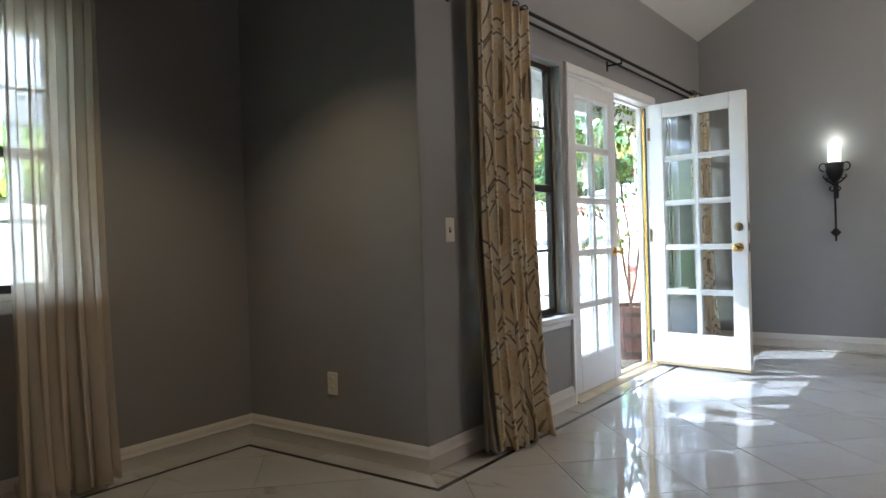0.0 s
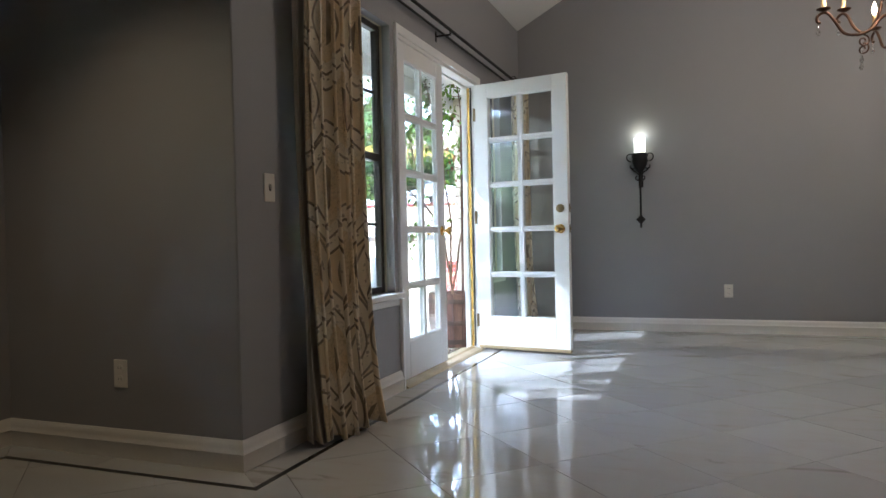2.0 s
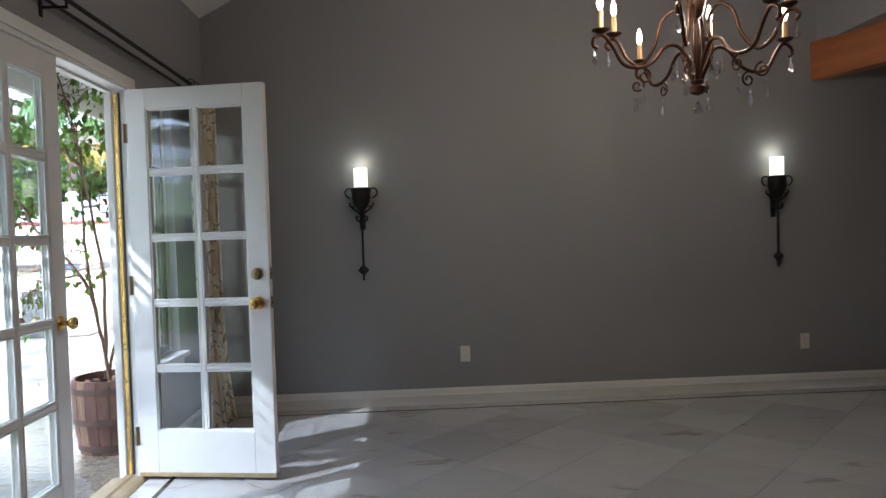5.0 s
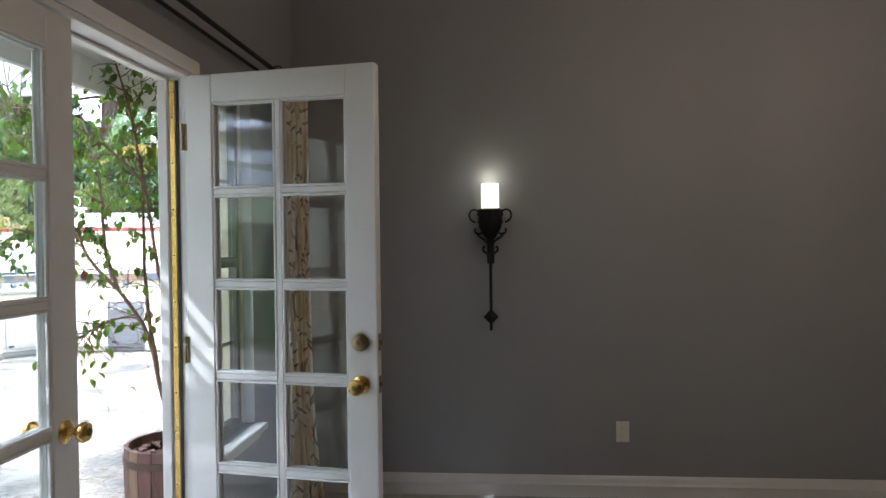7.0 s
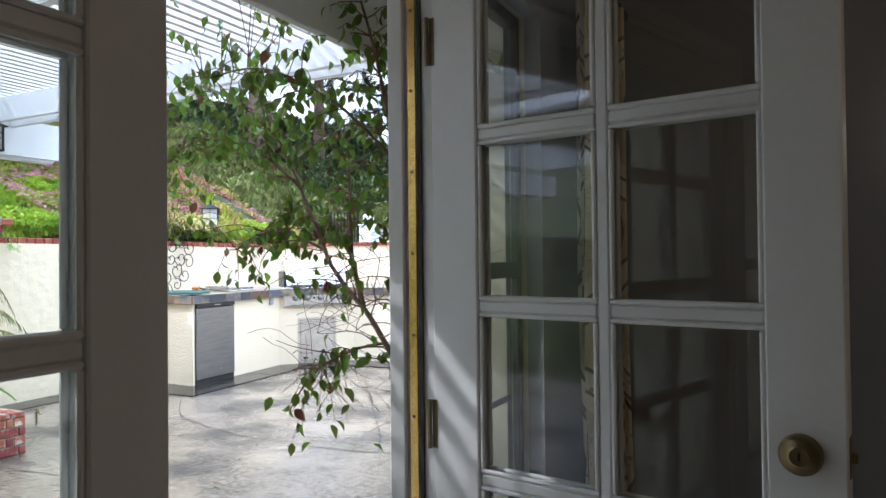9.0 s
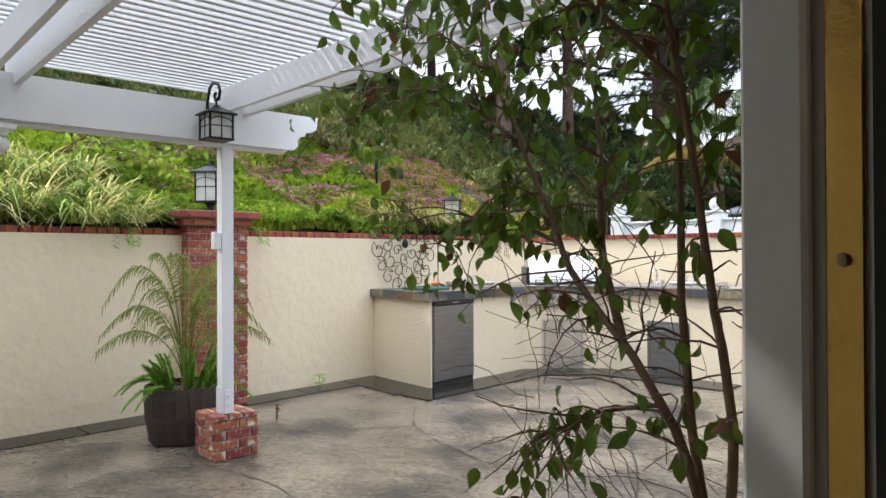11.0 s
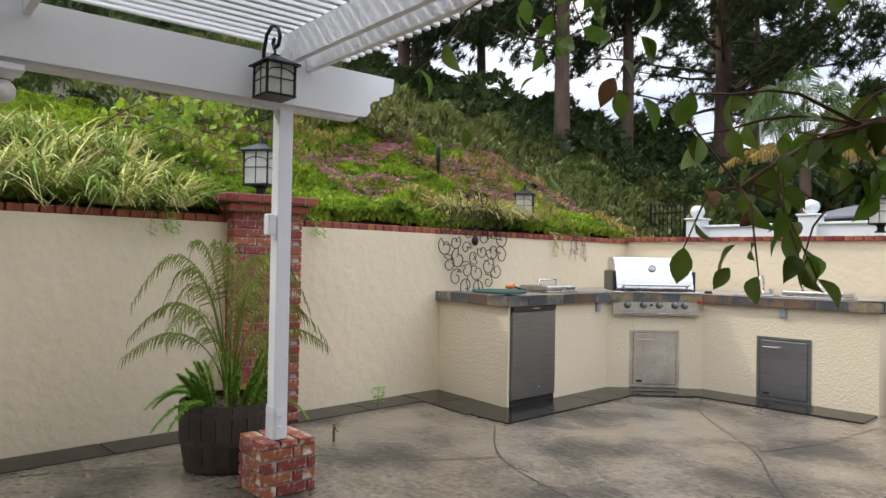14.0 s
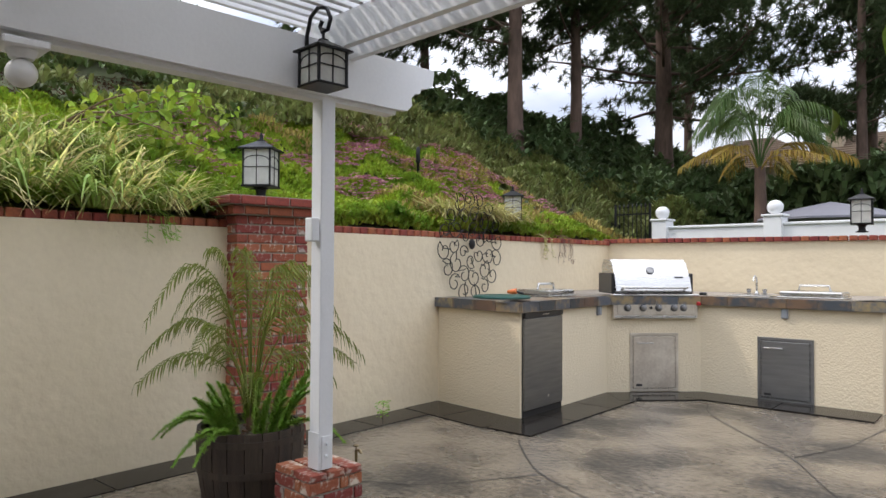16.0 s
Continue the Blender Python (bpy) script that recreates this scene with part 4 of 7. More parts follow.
def chandelier(x, y, z):
    c = thing("chandelier", "bronze scrolled chandelier with candle bulbs and crystal drops", "chandelier", x, y, z)
    part("column", M().lathe([(0.012, 0.09), (0.034, 0.10), (0.036, 0.125), (0.022, 0.135), (0.03, 0.15), (0.014, 0.16), (0.011, 0.42), (0.03, 0.44), (0.045, 0.50), (0.02, 0.58), (0.028, 0.62), (0.011, 0.66), (0.011, 2.30)], 18), bronze, c, "", 40)
    part("canopy", M().lathe([(0.06, 2.27), (0.06, 2.285), (0.03, 2.23), (0.012, 2.22)], 20), bronze, c)
    drop_me = M().lathe([(0.001, 0), (0.008, -0.012), (0.004, -0.022), (0.002, -0.028), (0.006, -0.04), (0.0115, -0.058), (0.011, -0.07), (0.004, -0.08)], 10).mesh("crystal_drop", crystal, 0)
    ball_me = M().lathe([(0.002, 0.0), (0.003, -0.03), (0.012, -0.04), (0.021, -0.056), (0.021, -0.068), (0.012, -0.082), (0.003, -0.088)], 12).mesh("crystal_ball", crystal, 0)
    part("crystal_ball", ball_me, None, c, "clear faceted crystal ball", m=pose(0, 0, 0.09))
    bob_me = M().lathe([(0.004, 0.0), (0.018, 0.004), (0.036, 0.014), (0.037, 0.018), (0.012, 0.016)], 18).mesh("bobeche", bronze, 40)
    can_me = M().lathe([(0.012, 0.014), (0.012, 0.095), (0.009, 0.098)], 14).mesh("candle", wax, 40)
    bulb_me = M().lathe([(0.005, 0.098), (0.012, 0.115), (0.0135, 0.13), (0.008, 0.155), (0.002, 0.175)], 12).mesh("bulb", flame, 60)
    for k in range(8):
        big = k % 2 == 0
        a = 2 * math.pi * k / 8 + 0.22
        r0, zc = (0.46, 0.335) if big else (0.36, 0.40)
        turn = Matrix.Rotation(a, 4, "Z")
        path = [(0.015, 0, 0.15), (0.05, 0, 0.25), (0.10, 0, 0.30), (0.16, 0, 0.29), (0.22, 0, 0.225), (0.29, 0, 0.20), (0.36, 0, 0.215), (r0 - 0.05, 0, zc - 0.045), (r0 - 0.01, 0, zc - 0.004), (r0 + 0.03, 0, zc - 0.02), (r0 + 0.035, 0, zc - 0.05), (r0 + 0.015, 0, zc - 0.062)]
        if not big:
            path = [(0.015, 0, 0.15), (0.06, 0, 0.27), (0.05, 0, 0.40), (0.09, 0, 0.47), (0.15, 0, 0.43), (0.18, 0, 0.33), (0.24, 0, 0.255), (0.30, 0, 0.29), (r0 - 0.02, 0, zc - 0.03), (r0 + 0.01, 0, zc - 0.006), (r0 + 0.04, 0, zc - 0.03), (r0 + 0.02, 0, zc - 0.06)]
        v = [Vector(p) for p in path]
        fine = []
        for i in range(len(v) - 1):
            p0, p1, p2, p3 = v[max(i - 1, 0)], v[i], v[i + 1], v[min(i + 2, len(v) - 1)]
            for q in range(5):
                t = q / 5
                fine.append(0.5 * ((2 * p1) + (p2 - p0) * t + (2 * p0 - 5 * p1 + 4 * p2 - p3) * t * t + (3 * p1 - p0 - 3 * p2 + p3) * t ** 3))
        arm = part("arm", M().tube(fine, 0.0085, 8, True, turn), bronze, c, "", 60)
        part("scroll", M().tube([turn @ Vector(p) for p in spiral(0.26, 0.165, 0.034, 1.3, math.pi / 2, 1)], 0.005, 7), bronze, arm, "", 60)
        at = turn @ pose(r0, 0, zc)
        part("bobeche", bob_me, None, c, m=at)
        part("candle", can_me, None, c, "ivory candle sleeve", m=at)
        part("bulb", bulb_me, None, c, "lit flame-shaped bulb", m=at)
        for rr, zz in ((r0 + 0.03, zc - 0.05), (0.27, 0.125), (0.10, 0.24)):
            part("crystal_drop", drop_me, None, c, "clear crystal drop", m=turn @ pose(rr, 0, zz))
    point_light("chandelier_lamp", x + 0.30, y + 0.25, z + 0.52, 2.1, (1.0, 0.74, 0.50), 0.05)
    point_light("chandelier_lamp", x - 0.30, y - 0.25, z + 0.52, 2.1, (1.0, 0.74, 0.50), 0.05)


chandelier(2.756, -0.72, 1.735)

# wooden beam and kitchen peninsula
oak = mat("oak", (0.70, 0.26, 0.032), 0.5, other=(0.42, 0.135, 0.018), scale=2.2, fine=14, amount=0.95, bump=0.12, stretch=(7, 7, 0.8), coat=0.05)
oak_top = mat("oak_top", (0.46, 0.15, 0.028), 0.5, other=(0.18, 0.05, 0.012), scale=2.2, fine=14, amount=0.9, bump=0.08, stretch=(8, 0.8, 8), coat=0.1)
beam_wood = mat("beam_wood", (0.42, 0.15, 0.045), 0.5, other=(0.28, 0.09, 0.028), scale=2, fine=12, amount=0.9, bump=0.2, stretch=(7, 0.7, 7))
bm_ob = thing("ceiling_beam", "orange-stained wooden beam meeting the grey wall", "beam", 4.50, SY, 2.31, 19)
part("timber", M().box(0.0, 0.13, -4.2, 0.0, 0, 0.285, 0.008), beam_wood, bm_ob)
pen = thing("kitchen_peninsula", "tall oak kitchen peninsula with a thick wooden top", "counter", 2.38, -2.95, 0.0)
part("side_panel", M().box(0.0, 0.02, -3.4, -0.02, 0, 1.075, 0.002), oak, pen)
part("end_panel", M().box(0.02, 0.62, -0.04, -0.02, 0, 1.075, 0.002), oak, pen)
part("corner_post", M().box(-0.004, 0.022, -0.022, 0.004, 0, 1.075, 0.004), oak_top, pen, "dark red corner trim")
part("carcass", M().box(0.02, 0.62, -3.4, -0.04, 0, 1.07), oak, pen)
part("top", M().box(-0.06, 0.75, -3.45, 0.06, 1.075, 1.12, 0.008), oak_top, pen, "red-brown wooden counter top")
pot = thing("candle_stand", "small black iron stand on the counter top", "ornament", 2.62, -3.22, 1.12)
part("stand", M().lathe([(0.05, 0), (0.05, 0.006), (0.012, 0.02), (0.010, 0.10), (0.03, 0.12), (0.032, 0.16), (0.02, 0.165)], 18), iron, pot, "", 40)

# ---- outside: barbecue fittings ----
steel = mat("steel", (0.62, 0.61, 0.59), 0.28, 1.0, other=(0.50, 0.49, 0.47), scale=3, fine=70, amount=0.6, bump=0.05, stretch=(1, 1, 12), rough_vary=0.08)
steel_dull = mat("steel_dull", (0.30, 0.30, 0.30), 0.36, 0.9, other=(0.22, 0.22, 0.22), scale=3, fine=60, amount=0.7, bump=0.04, stretch=(1, 1, 10), rough_vary=0.08)
steel_warm = mat("steel_warm", (0.74, 0.68, 0.58), 0.36, 0.75, other=(0.50, 0.43, 0.35), scale=4, fine=40, amount=0.8, bump=0.06)
black_part = mat("black_part", (0.02, 0.02, 0.021), 0.4, bump=0.05)
green_lid = mat("green_lid", (0.010, 0.085, 0.065), 0.5, scale=9, amount=0.5, bump=0.1)
orange_part = mat("orange_part", (0.75, 0.19, 0.05), 0.4, scale=8, amount=0.3, bump=0)
red_part = mat("red_part", (0.5, 0.03, 0.03), 0.4, bump=0)
grey_box = mat("grey_box", (0.33, 0.36, 0.40), 0.45, 0.3, scale=8, amount=0.4, bump=0.05)


def on_face(a, b, s, z):
    """A pose on an upright face from a to b, s metres along, looking outwards along -y."""
    d = Vector((b[0] - a[0], b[1] - a[1]))
    un = d.normalized()
    return pose(a[0] + un.x * s, a[1] + un.y * s, z, 0, 0, math.degrees(math.atan2(un.y, un.x)))


F1, F2, F3 = ((-5.87, 4.845), (-6.03, 6.61)), ((-6.03, 6.61), (-5.31, 7.435)), ((-5.31, 7.435), (-3.53, 7.58))


def at_face(name, label, category, face, s, z):
    o = thing(name, label, category)
    o.matrix_world = on_face(*face, s, z)
    return o


def bar_handle(w, r=0.006, out=0.035):
    return M().tube([(-w / 2, 0, 0), (-w / 2, -out, 0), (w / 2, -out, 0), (w / 2, 0, 0)], r, 8)


fr = at_face("outdoor_fridge", "grey stainless-steel fridge built into the cream island", "fridge", F1, 0.03, ZP)
part("case", M().box(0.0, 0.71, -0.006, 0.02, 0.0, 1.006, 0.002), black_part, fr)
part("door", M().box(0.006, 0.704, -0.032, -0.006, 0.075, 0.945, 0.006), steel_dull, fr, "brushed grey steel door")
part("kick_plate", M().box(0.006, 0.704, -0.018, -0.006, 0.004, 0.068, 0.002), black_part, fr)
part("top_trim", M().box(0.004, 0.706, -0.036, -0.006, 0.952, 1.002, 0.004), black_part, fr, "black upper trim")
part("label_bar", M().box(0.31, 0.43, -0.038, -0.036, 0.972, 0.98), steel, fr)
part("lock", M().lathe([(0.012, 0), (0.012, 0.004), (0.006, 0.006)], 14, pose(0.43, -0.032, 0.17, 90)), steel, fr)

gr = at_face("gas_grill", "stainless-steel built-in gas grill with a closed hood", "grill", F2, 0.055, 0.0)
part("control_panel", M().box(0.0, 0.985, -0.055, 0.0, 0.705, 0.962, 0.006), steel_warm, gr)
part("panel_face", M().box(0.05, 0.935, -0.060, -0.055, 0.755, 0.905, 0.003), steel_warm, gr)
part("drip_tray", M().box(0.02, 0.965, -0.062, -0.055, 0.712, 0.742, 0.003), steel, gr)
part("shelf_lip", M().box(-0.01, 0.995, -0.075, 0.03, 0.962, 0.985, 0.006), steel, gr)
for x in (0.165, 0.345, 0.525, 0.705, 0.815):
    k = part("control_knob", M().lathe([(0.043, 0), (0.043, 0.006), (0.031, 0.010), (0.028, 0.034), (0.018, 0.038)], 20, pose(x, -0.060, 0.832, 90)), steel_dull, gr, "steel control knob", 40)
    part("bezel", M().lathe([(0.036, 0.006), (0.036, 0.011), (0.030, 0.012)], 20, pose(x, -0.060, 0.832, 90)), black_part, k)
part("lighter", M().lathe([(0.016, 0), (0.016, 0.02), (0.01, 0.024)], 14, pose(0.435, -0.060, 0.832, 90)), black_part, gr)
hood_side = [(0.03, 0.985), (-0.02, 1.02), (0.03, 1.16), (0.15, 1.335), (0.22, 1.38), (0.46, 1.38), (0.54, 1.30), (0.56, 0.985)]
hood = M()
n = len(hood_side)
hood.add([(x, y, z) for x in (0.05, 0.93) for y, z in hood_side], [tuple(range(n)), tuple(range(2 * n - 1, n - 1, -1))] + [(i, (i + 1) % n, n + (i + 1) % n, n + i) for i in range(n)])
hd = part("hood", hood, steel, gr, "polished steel hood", 25)
for x0 in (0.012, 0.93):
    part("end_cap", M().box(x0, x0 + 0.038, 0.03, 0.55, 0.985, 1.22, 0.01), black_part, gr, "black hood end")
part("hood_handle", M().tube([(0.13, 0.0, 1.055), (0.13, -0.06, 1.06), (0.15, -0.075, 1.06), (0.84, -0.075, 1.06), (0.86, -0.06, 1.06), (0.86, 0.0, 1.055)], 0.014, 12), steel, hd, "tubular steel handle", 60)
tilt = Matrix.Translation((0.48, 0.088, 1.25)) @ Matrix.Rotation(radians(56), 4, "X")
part("thermometer", M().lathe([(0.045, 0), (0.045, 0.012), (0.037, 0.016), (0.036, 0.012)], 24, tilt), steel_dull, hd, "round thermometer", 40)
part("badge", M().box(-0.05, 0.05, -0.008, 0.008, 0.0, 0.003, 0, Matrix.Translation((0.80, 0.035, 1.175)) @ Matrix.Rotation(radians(62), 4, "X")), black_part, hd)
part("side_valve", M().box(0.965, 1.005, -0.095, -0.055, 0.86, 0.90, 0.006), red_part, gr, "small red valve handle")


def access_door(name, label, face, s, w, h, z, material, handle_left):
    o = at_face(name, label, "access door", face, s, z)
    for b in ((0, w, 0, 0.035), (0, w, h - 0.035, h), (0, 0.035, 0.035, h - 0.035), (w - 0.035, w, 0.035, h - 0.035)):
        part("frame", M().box(b[0], b[1], -0.010, 0.0, b[2], b[3], 0.003), material, o)
    part("panel", M().box(0.04, w - 0.04, -0.016, 0.0, 0.04, h - 0.04, 0.005), material, o)
    part("gap", M().box(0.036, w - 0.036, -0.004, 0.0, 0.036, h - 0.036), black_part, o)
    hx = 0.17 if handle_left else w - 0.17
    part("handle", bar_handle(0.18).mesh("handle", steel, 60), None, o, "bright steel bar handle", m=pose(hx, -0.016, h - 0.11))
    part("badge", M().box(0.07, 0.14, -0.018, -0.016, 0.062, 0.088), black_part, o)
    for z0 in (0.10, h - 0.14):
        part("hinge", M().tube([(w - 0.040, -0.018, z0), (w - 0.040, -0.018, z0 + 0.04)], 0.005, 8), material, o)
    return o


access_door("grill_access_door", "stained stainless-steel access door below the grill", F2, 0.265, 0.565, 0.665, ZP + 0.02, steel_warm, True)
access_door("side_access_door", "grey stainless-steel access door in the cream island", F3, 0.62, 0.555, 0.685, ZP + 0.004, steel_dull, True)
for face, s in ((F1, 1.55), (F3, 0.90)):
    o = at_face("electric_box", "grey weatherproof outlet box on the island", "outlet box", face, s, 0.755)
    part("box", M().box(-0.033, 0.033, -0.03, 0, 0, 0.115, 0.004), grey_box, o)
    part("cover", M().box(-0.028, 0.028, -0.04, -0.03, 0.008, 0.107, 0.004), grey_box, o)


def burner_lid(name, x, y, turn, w, d):
    o = thing(name, "stainless-steel side burner with a flat lid on the counter", "side burner", x, y, 0.962, turn)
    part("frame", M().box(-w / 2 - 0.02, w / 2 + 0.02, -d / 2 - 0.02, d / 2 + 0.02, 0, 0.016, 0.004), steel, o)
    part("lid", M().box(-w / 2, w / 2, -d / 2, d / 2, 0.016, 0.072, 0.012), steel, o)
    part("handle", M().tube([(-0.16, 0, 0.072), (-0.145, 0, 0.135), (0.145, 0, 0.135), (0.16, 0, 0.072)], 0.013, 10), steel, o, "", 60)
    return o


burner_lid("side_burner", -6.52, 6.12, 92, 0.50, 0.44)
burner_lid("side_burner", -4.28, 8.02, 4, 0.62, 0.40)
mat_ob = thing("green_lid", "round dark-green plastic lid lying on the tiled counter", "lid", -6.50, 5.32, 0.963)
part("disc", M().lathe([(0.30, 0.0), (0.305, 0.012), (0.295, 0.026), (0.24, 0.03), (0.23, 0.024), (0.05, 0.026)], 40), green_lid, mat_ob, "", 40)
noz = thing("hose_nozzle", "orange and black hose nozzle lying on the green lid", "nozzle", -6.46, 5.46, 0.993, 20)
part("barrel", M().tube([(-0.06, 0, 0.03), (0.0, 0, 0.034), (0.04, 0, 0.04)], [0.018, 0.028, 0.03], 12), orange_part, noz, "", 60)
part("grip", M().tube([(0.02, 0, 0.036), (0.07, 0.03, 0.02), (0.10, 0.05, 0.014)], 0.014, 10), black_part, noz, "", 60)
sink = thing("bar_sink", "small steel bar sink with a gooseneck faucet", "sink", -4.95, 8.02, 0.962, 4)
part("rim", M().box(-0.24, 0.24, -0.20, 0.20, 0.0, 0.010, 0.004), steel, sink)
part("basin", M().box(-0.20, 0.20, -0.16, 0.12, 0.010, 0.012), steel_dull, sink, "dark steel basin")
part("faucet", M().tube([(0, 0.16, 0.01), (0, 0.16, 0.17), (0, 0.14, 0.215), (0, 0.09, 0.23), (0, 0.045, 0.21), (0, 0.035, 0.17)], 0.011, 10).lathe([(0.03, 0.01), (0.03, 0.02), (0.015, 0.05)], 14, pose(0, 0.16, 0)), steel, sink, "chrome gooseneck faucet", 60)
for sx in (-0.09, 0.09):
    part("tap", M().lathe([(0.026, 0.01), (0.022, 0.045), (0.028, 0.055), (0.026, 0.075), (0.01, 0.08)], 14, pose(sx, 0.16, 0)), steel, sink, "", 40)
cup = thing("counter_cap", "small dark cap on the tiled counter", "cap", -5.42, 7.75, 0.963)
part("cap", M().lathe([(0.045, 0), (0.045, 0.02), (0.035, 0.03), (0.01, 0.032)], 18), black_part, cup, "", 40)

# wrought-iron wall art
art = thing("wall_art", "round wrought-iron scrollwork hanging on the cream wall", "wall decoration", -7.045, 5.42, 1.44, 94.5)
ra = random.Random(8)
hub = (0.0, 0.10)
part("flower", M().lathe([(0.03, 0), (0.06, 0.012), (0.03, 0.03), (0.01, 0.034)], 12, pose(hub[0], -0.012, hub[1], 90)), iron, art, "dark flower boss", 40)
for ring, count, size in ((0.14, 6, 0.095), (0.29, 11, 0.115), (0.43, 16, 0.108)):
    for k in range(count):
        a = 2 * math.pi * k / count + ring * 3
        cx, cz = ring * math.cos(a) * 1.12, hub[1] + ring * math.sin(a) * 1.22 - 0.02
        sg = 1 if k % 2 else -1
        base = ra.uniform(0, 6.28)
        pts = [(cx + px, -0.018 - 0.004 * (k % 3), cz + pz) for px, _, pz in spiral(0, 0, size * ra.uniform(0.8, 1.15), 1.15, base, sg, 18)]
        tail = [(cx * 0.80, -0.02, hub[1] + (cz - hub[1]) * 0.80), ((cx * 0.86 + pts[0][0] * 0.14), -0.02, (hub[1] + (cz - hub[1]) * 0.84) * 0.86 + pts[0][2] * 0.14)]
        part("scroll", M().tube(tail + pts, 0.0055, 6), iron, art, "", 60)

# ---- lanterns ----
lantern_glass = mat("lantern_glass", (0.85, 0.85, 0.80), 0.25, other=(0.66, 0.66, 0.62), scale=9, fine=40, amount=0.7, bump=0.2, trans=0.45)
black_metal = mat("black_metal", (0.012, 0.012, 0.013), 0.42, 0.5, scale=16, amount=0.5, bump=0.1)


def lantern_head(o, s, z, tall=2.15):
    """The caged glass head of a lantern, of half-width s, with its foot at z."""
    h = s * tall
    part("base", M().box(-s * 1.12, s * 1.12, -s * 1.12, s * 1.12, z, z + s * 0.16, 0.004), black_metal, o)
    for sx in (-1, 1):
        for sy in (-1, 1):
            part("corner_bar", M().box(sx * s - 0.007, sx * s + 0.007, sy * s - 0.007, sy * s + 0.007, z + s * 0.16, z + h, 0.002), black_metal, o)
    for k in range(4):
        m = Matrix.Rotation(radians(90 * k), 4, "Z")
        p = part("pane", M().box(-s * 0.94, s * 0.94, -s * 0.97, -s * 0.93, z + s * 0.18, z + h, 0, m), lantern_glass, o, "rippled frosted glass pane")
        part("cage_bar", M().box(-0.003, 0.003, -s - 0.003, -s + 0.002, z + s * 0.16, z + h, 0, m).box(-s, s, -s - 0.003, -s + 0.002, z + h * 0.52, z + h * 0.52 + 0.006, 0, m)
             .tube([(s * 0.92 * math.cos(a), -s, z + h * 0.70 + s * 0.36 * math.sin(a)) for a in np.linspace(0, math.pi, 9)], 0.0035, 5, True, m), black_metal, p)
    part("candle", M().tube([(0, 0, z + s * 0.16), (0, 0, z + h * 0.55)], s * 0.18, 10), plastic_white, o, "white candle tube")
    roof = [(s * 1.85, h), (s * 1.85, h + s * 0.10), (s * 0.55, h + s * 0.62), (s * 0.32, h + s * 0.72), (s * 0.30, h + s * 0.82)]
    part("roof", M().lathe([(r * 1.0, z + q) for r, q in roof], 4, Matrix.Rotation(radians(45), 4, "Z")), black_metal, o, "black hipped metal roof")
    return z + h + s * 0.82


def post_lantern(x, y, z, turn=0.0):
    o = thing("post_lantern", "black metal lantern with frosted panes on a short post", "lantern", x, y, z, turn, group="garden lanterns")
    part("foot", M().lathe([(0.07, 0), (0.07, 0.012), (0.045, 0.02), (0.038, 0.05), (0.045, 0.08), (0.06, 0.088), (0.06, 0.098)], 16), black_metal, o, "", 40)
    top = lantern_head(o, 0.112, 0.098, 2.75)
    part("finial", M().lathe([(0.02, top), (0.012, top + 0.02), (0.016, top + 0.035), (0.004, top + 0.06)], 10), black_metal, o, "", 40)


PILLAR_TOP = ZP + 27 * 0.0735
post_lantern(-6.90, 2.70, PILLAR_TOP + 0.004, 40)
post_lantern(-7.55, 6.78, 1.79, 40)
post_lantern(-4.21, 9.62, 1.74, 10)
wl_ob = thing("wall_lantern", "black metal lantern with a scrolled arm on the white beam", "lantern", -4.70, 1.77, 2.222, 0, group="garden lanterns")
ztop = lantern_head(wl_ob, 0.085, 0.0)
part("arm", M().tube([(-0.15, 0, 0.10), (-0.15, 0, 0.30), (-0.115, 0, 0.395), (-0.045, 0, 0.43), (0.03, 0, 0.405), (0.062, 0, 0.345), (0.04, 0, 0.295), (-0.01, 0, 0.29), (-0.03, 0, 0.325), (-0.01, 0, 0.35)], 0.011, 10).tube([(0, 0, ztop - 0.02), (0, 0, 0.31)], 0.008, 8), black_metal, wl_ob, "", 60)
part("back_plate", M().box(-0.16, -0.148, -0.05, 0.05, 0.02, 0.22, 0.004), black_metal, wl_ob)
globe_white = mat("globe_white", (0.80, 0.80, 0.78), 0.3, scale=5, amount=0.2, bump=0)
gl_ob = thing("beam_globe", "white ball finial on a square block under the beam", "finial", -4.945, 0.47, 2.02)
part("block", M().box(-0.085, 0.085, -0.085, 0.085, 0.16, 0.195, 0.006), pergola_paint, gl_ob)
part("neck", M().lathe([(0.045, 0.125), (0.06, 0.16), (0.06, 0.165)], 20), pergola_paint, gl_ob, "", 40)
part("ball", M().lathe([(0.002 + 0.058 * math.sin(math.pi * k / 12), 0.068 - 0.058 * math.cos(math.pi * k / 12)) for k in range(13)], 24), globe_white, gl_ob, "", 60)

# ---- plants ----
R = np.random.RandomState(5)
leaf_mat = mat("leaf_mat", (0.105, 0.195, 0.026), 0.30, other=(0.19, 0.25, 0.035), scale=9, fine=60, amount=0.6, bump=0.1, vary=0.35, trans=0.45)
leaf_bulk = mat("leaf_bulk", (0.105, 0.195, 0.026), 0.30, other=(0.20, 0.26, 0.035), scale=6, fine=60, amount=0.7, bump=0.1, island=0.4, trans=0.45)
dead_leaf = mat("dead_leaf", (0.20, 0.085, 0.035), 0.7, scale=9, amount=0.6, bump=0.1, island=0.3, trans=0.2)
bark_tree = mat("bark_tree", (0.20, 0.125, 0.075), 0.75, other=(0.12, 0.07, 0.042), scale=14, fine=60, amount=0.8, bump=0.5, bump_scale=50)
twig_mat = mat("twig_mat", (0.17, 0.085, 0.05), 0.75, other=(0.10, 0.05, 0.032), scale=20, amount=0.7, bump=0.2)
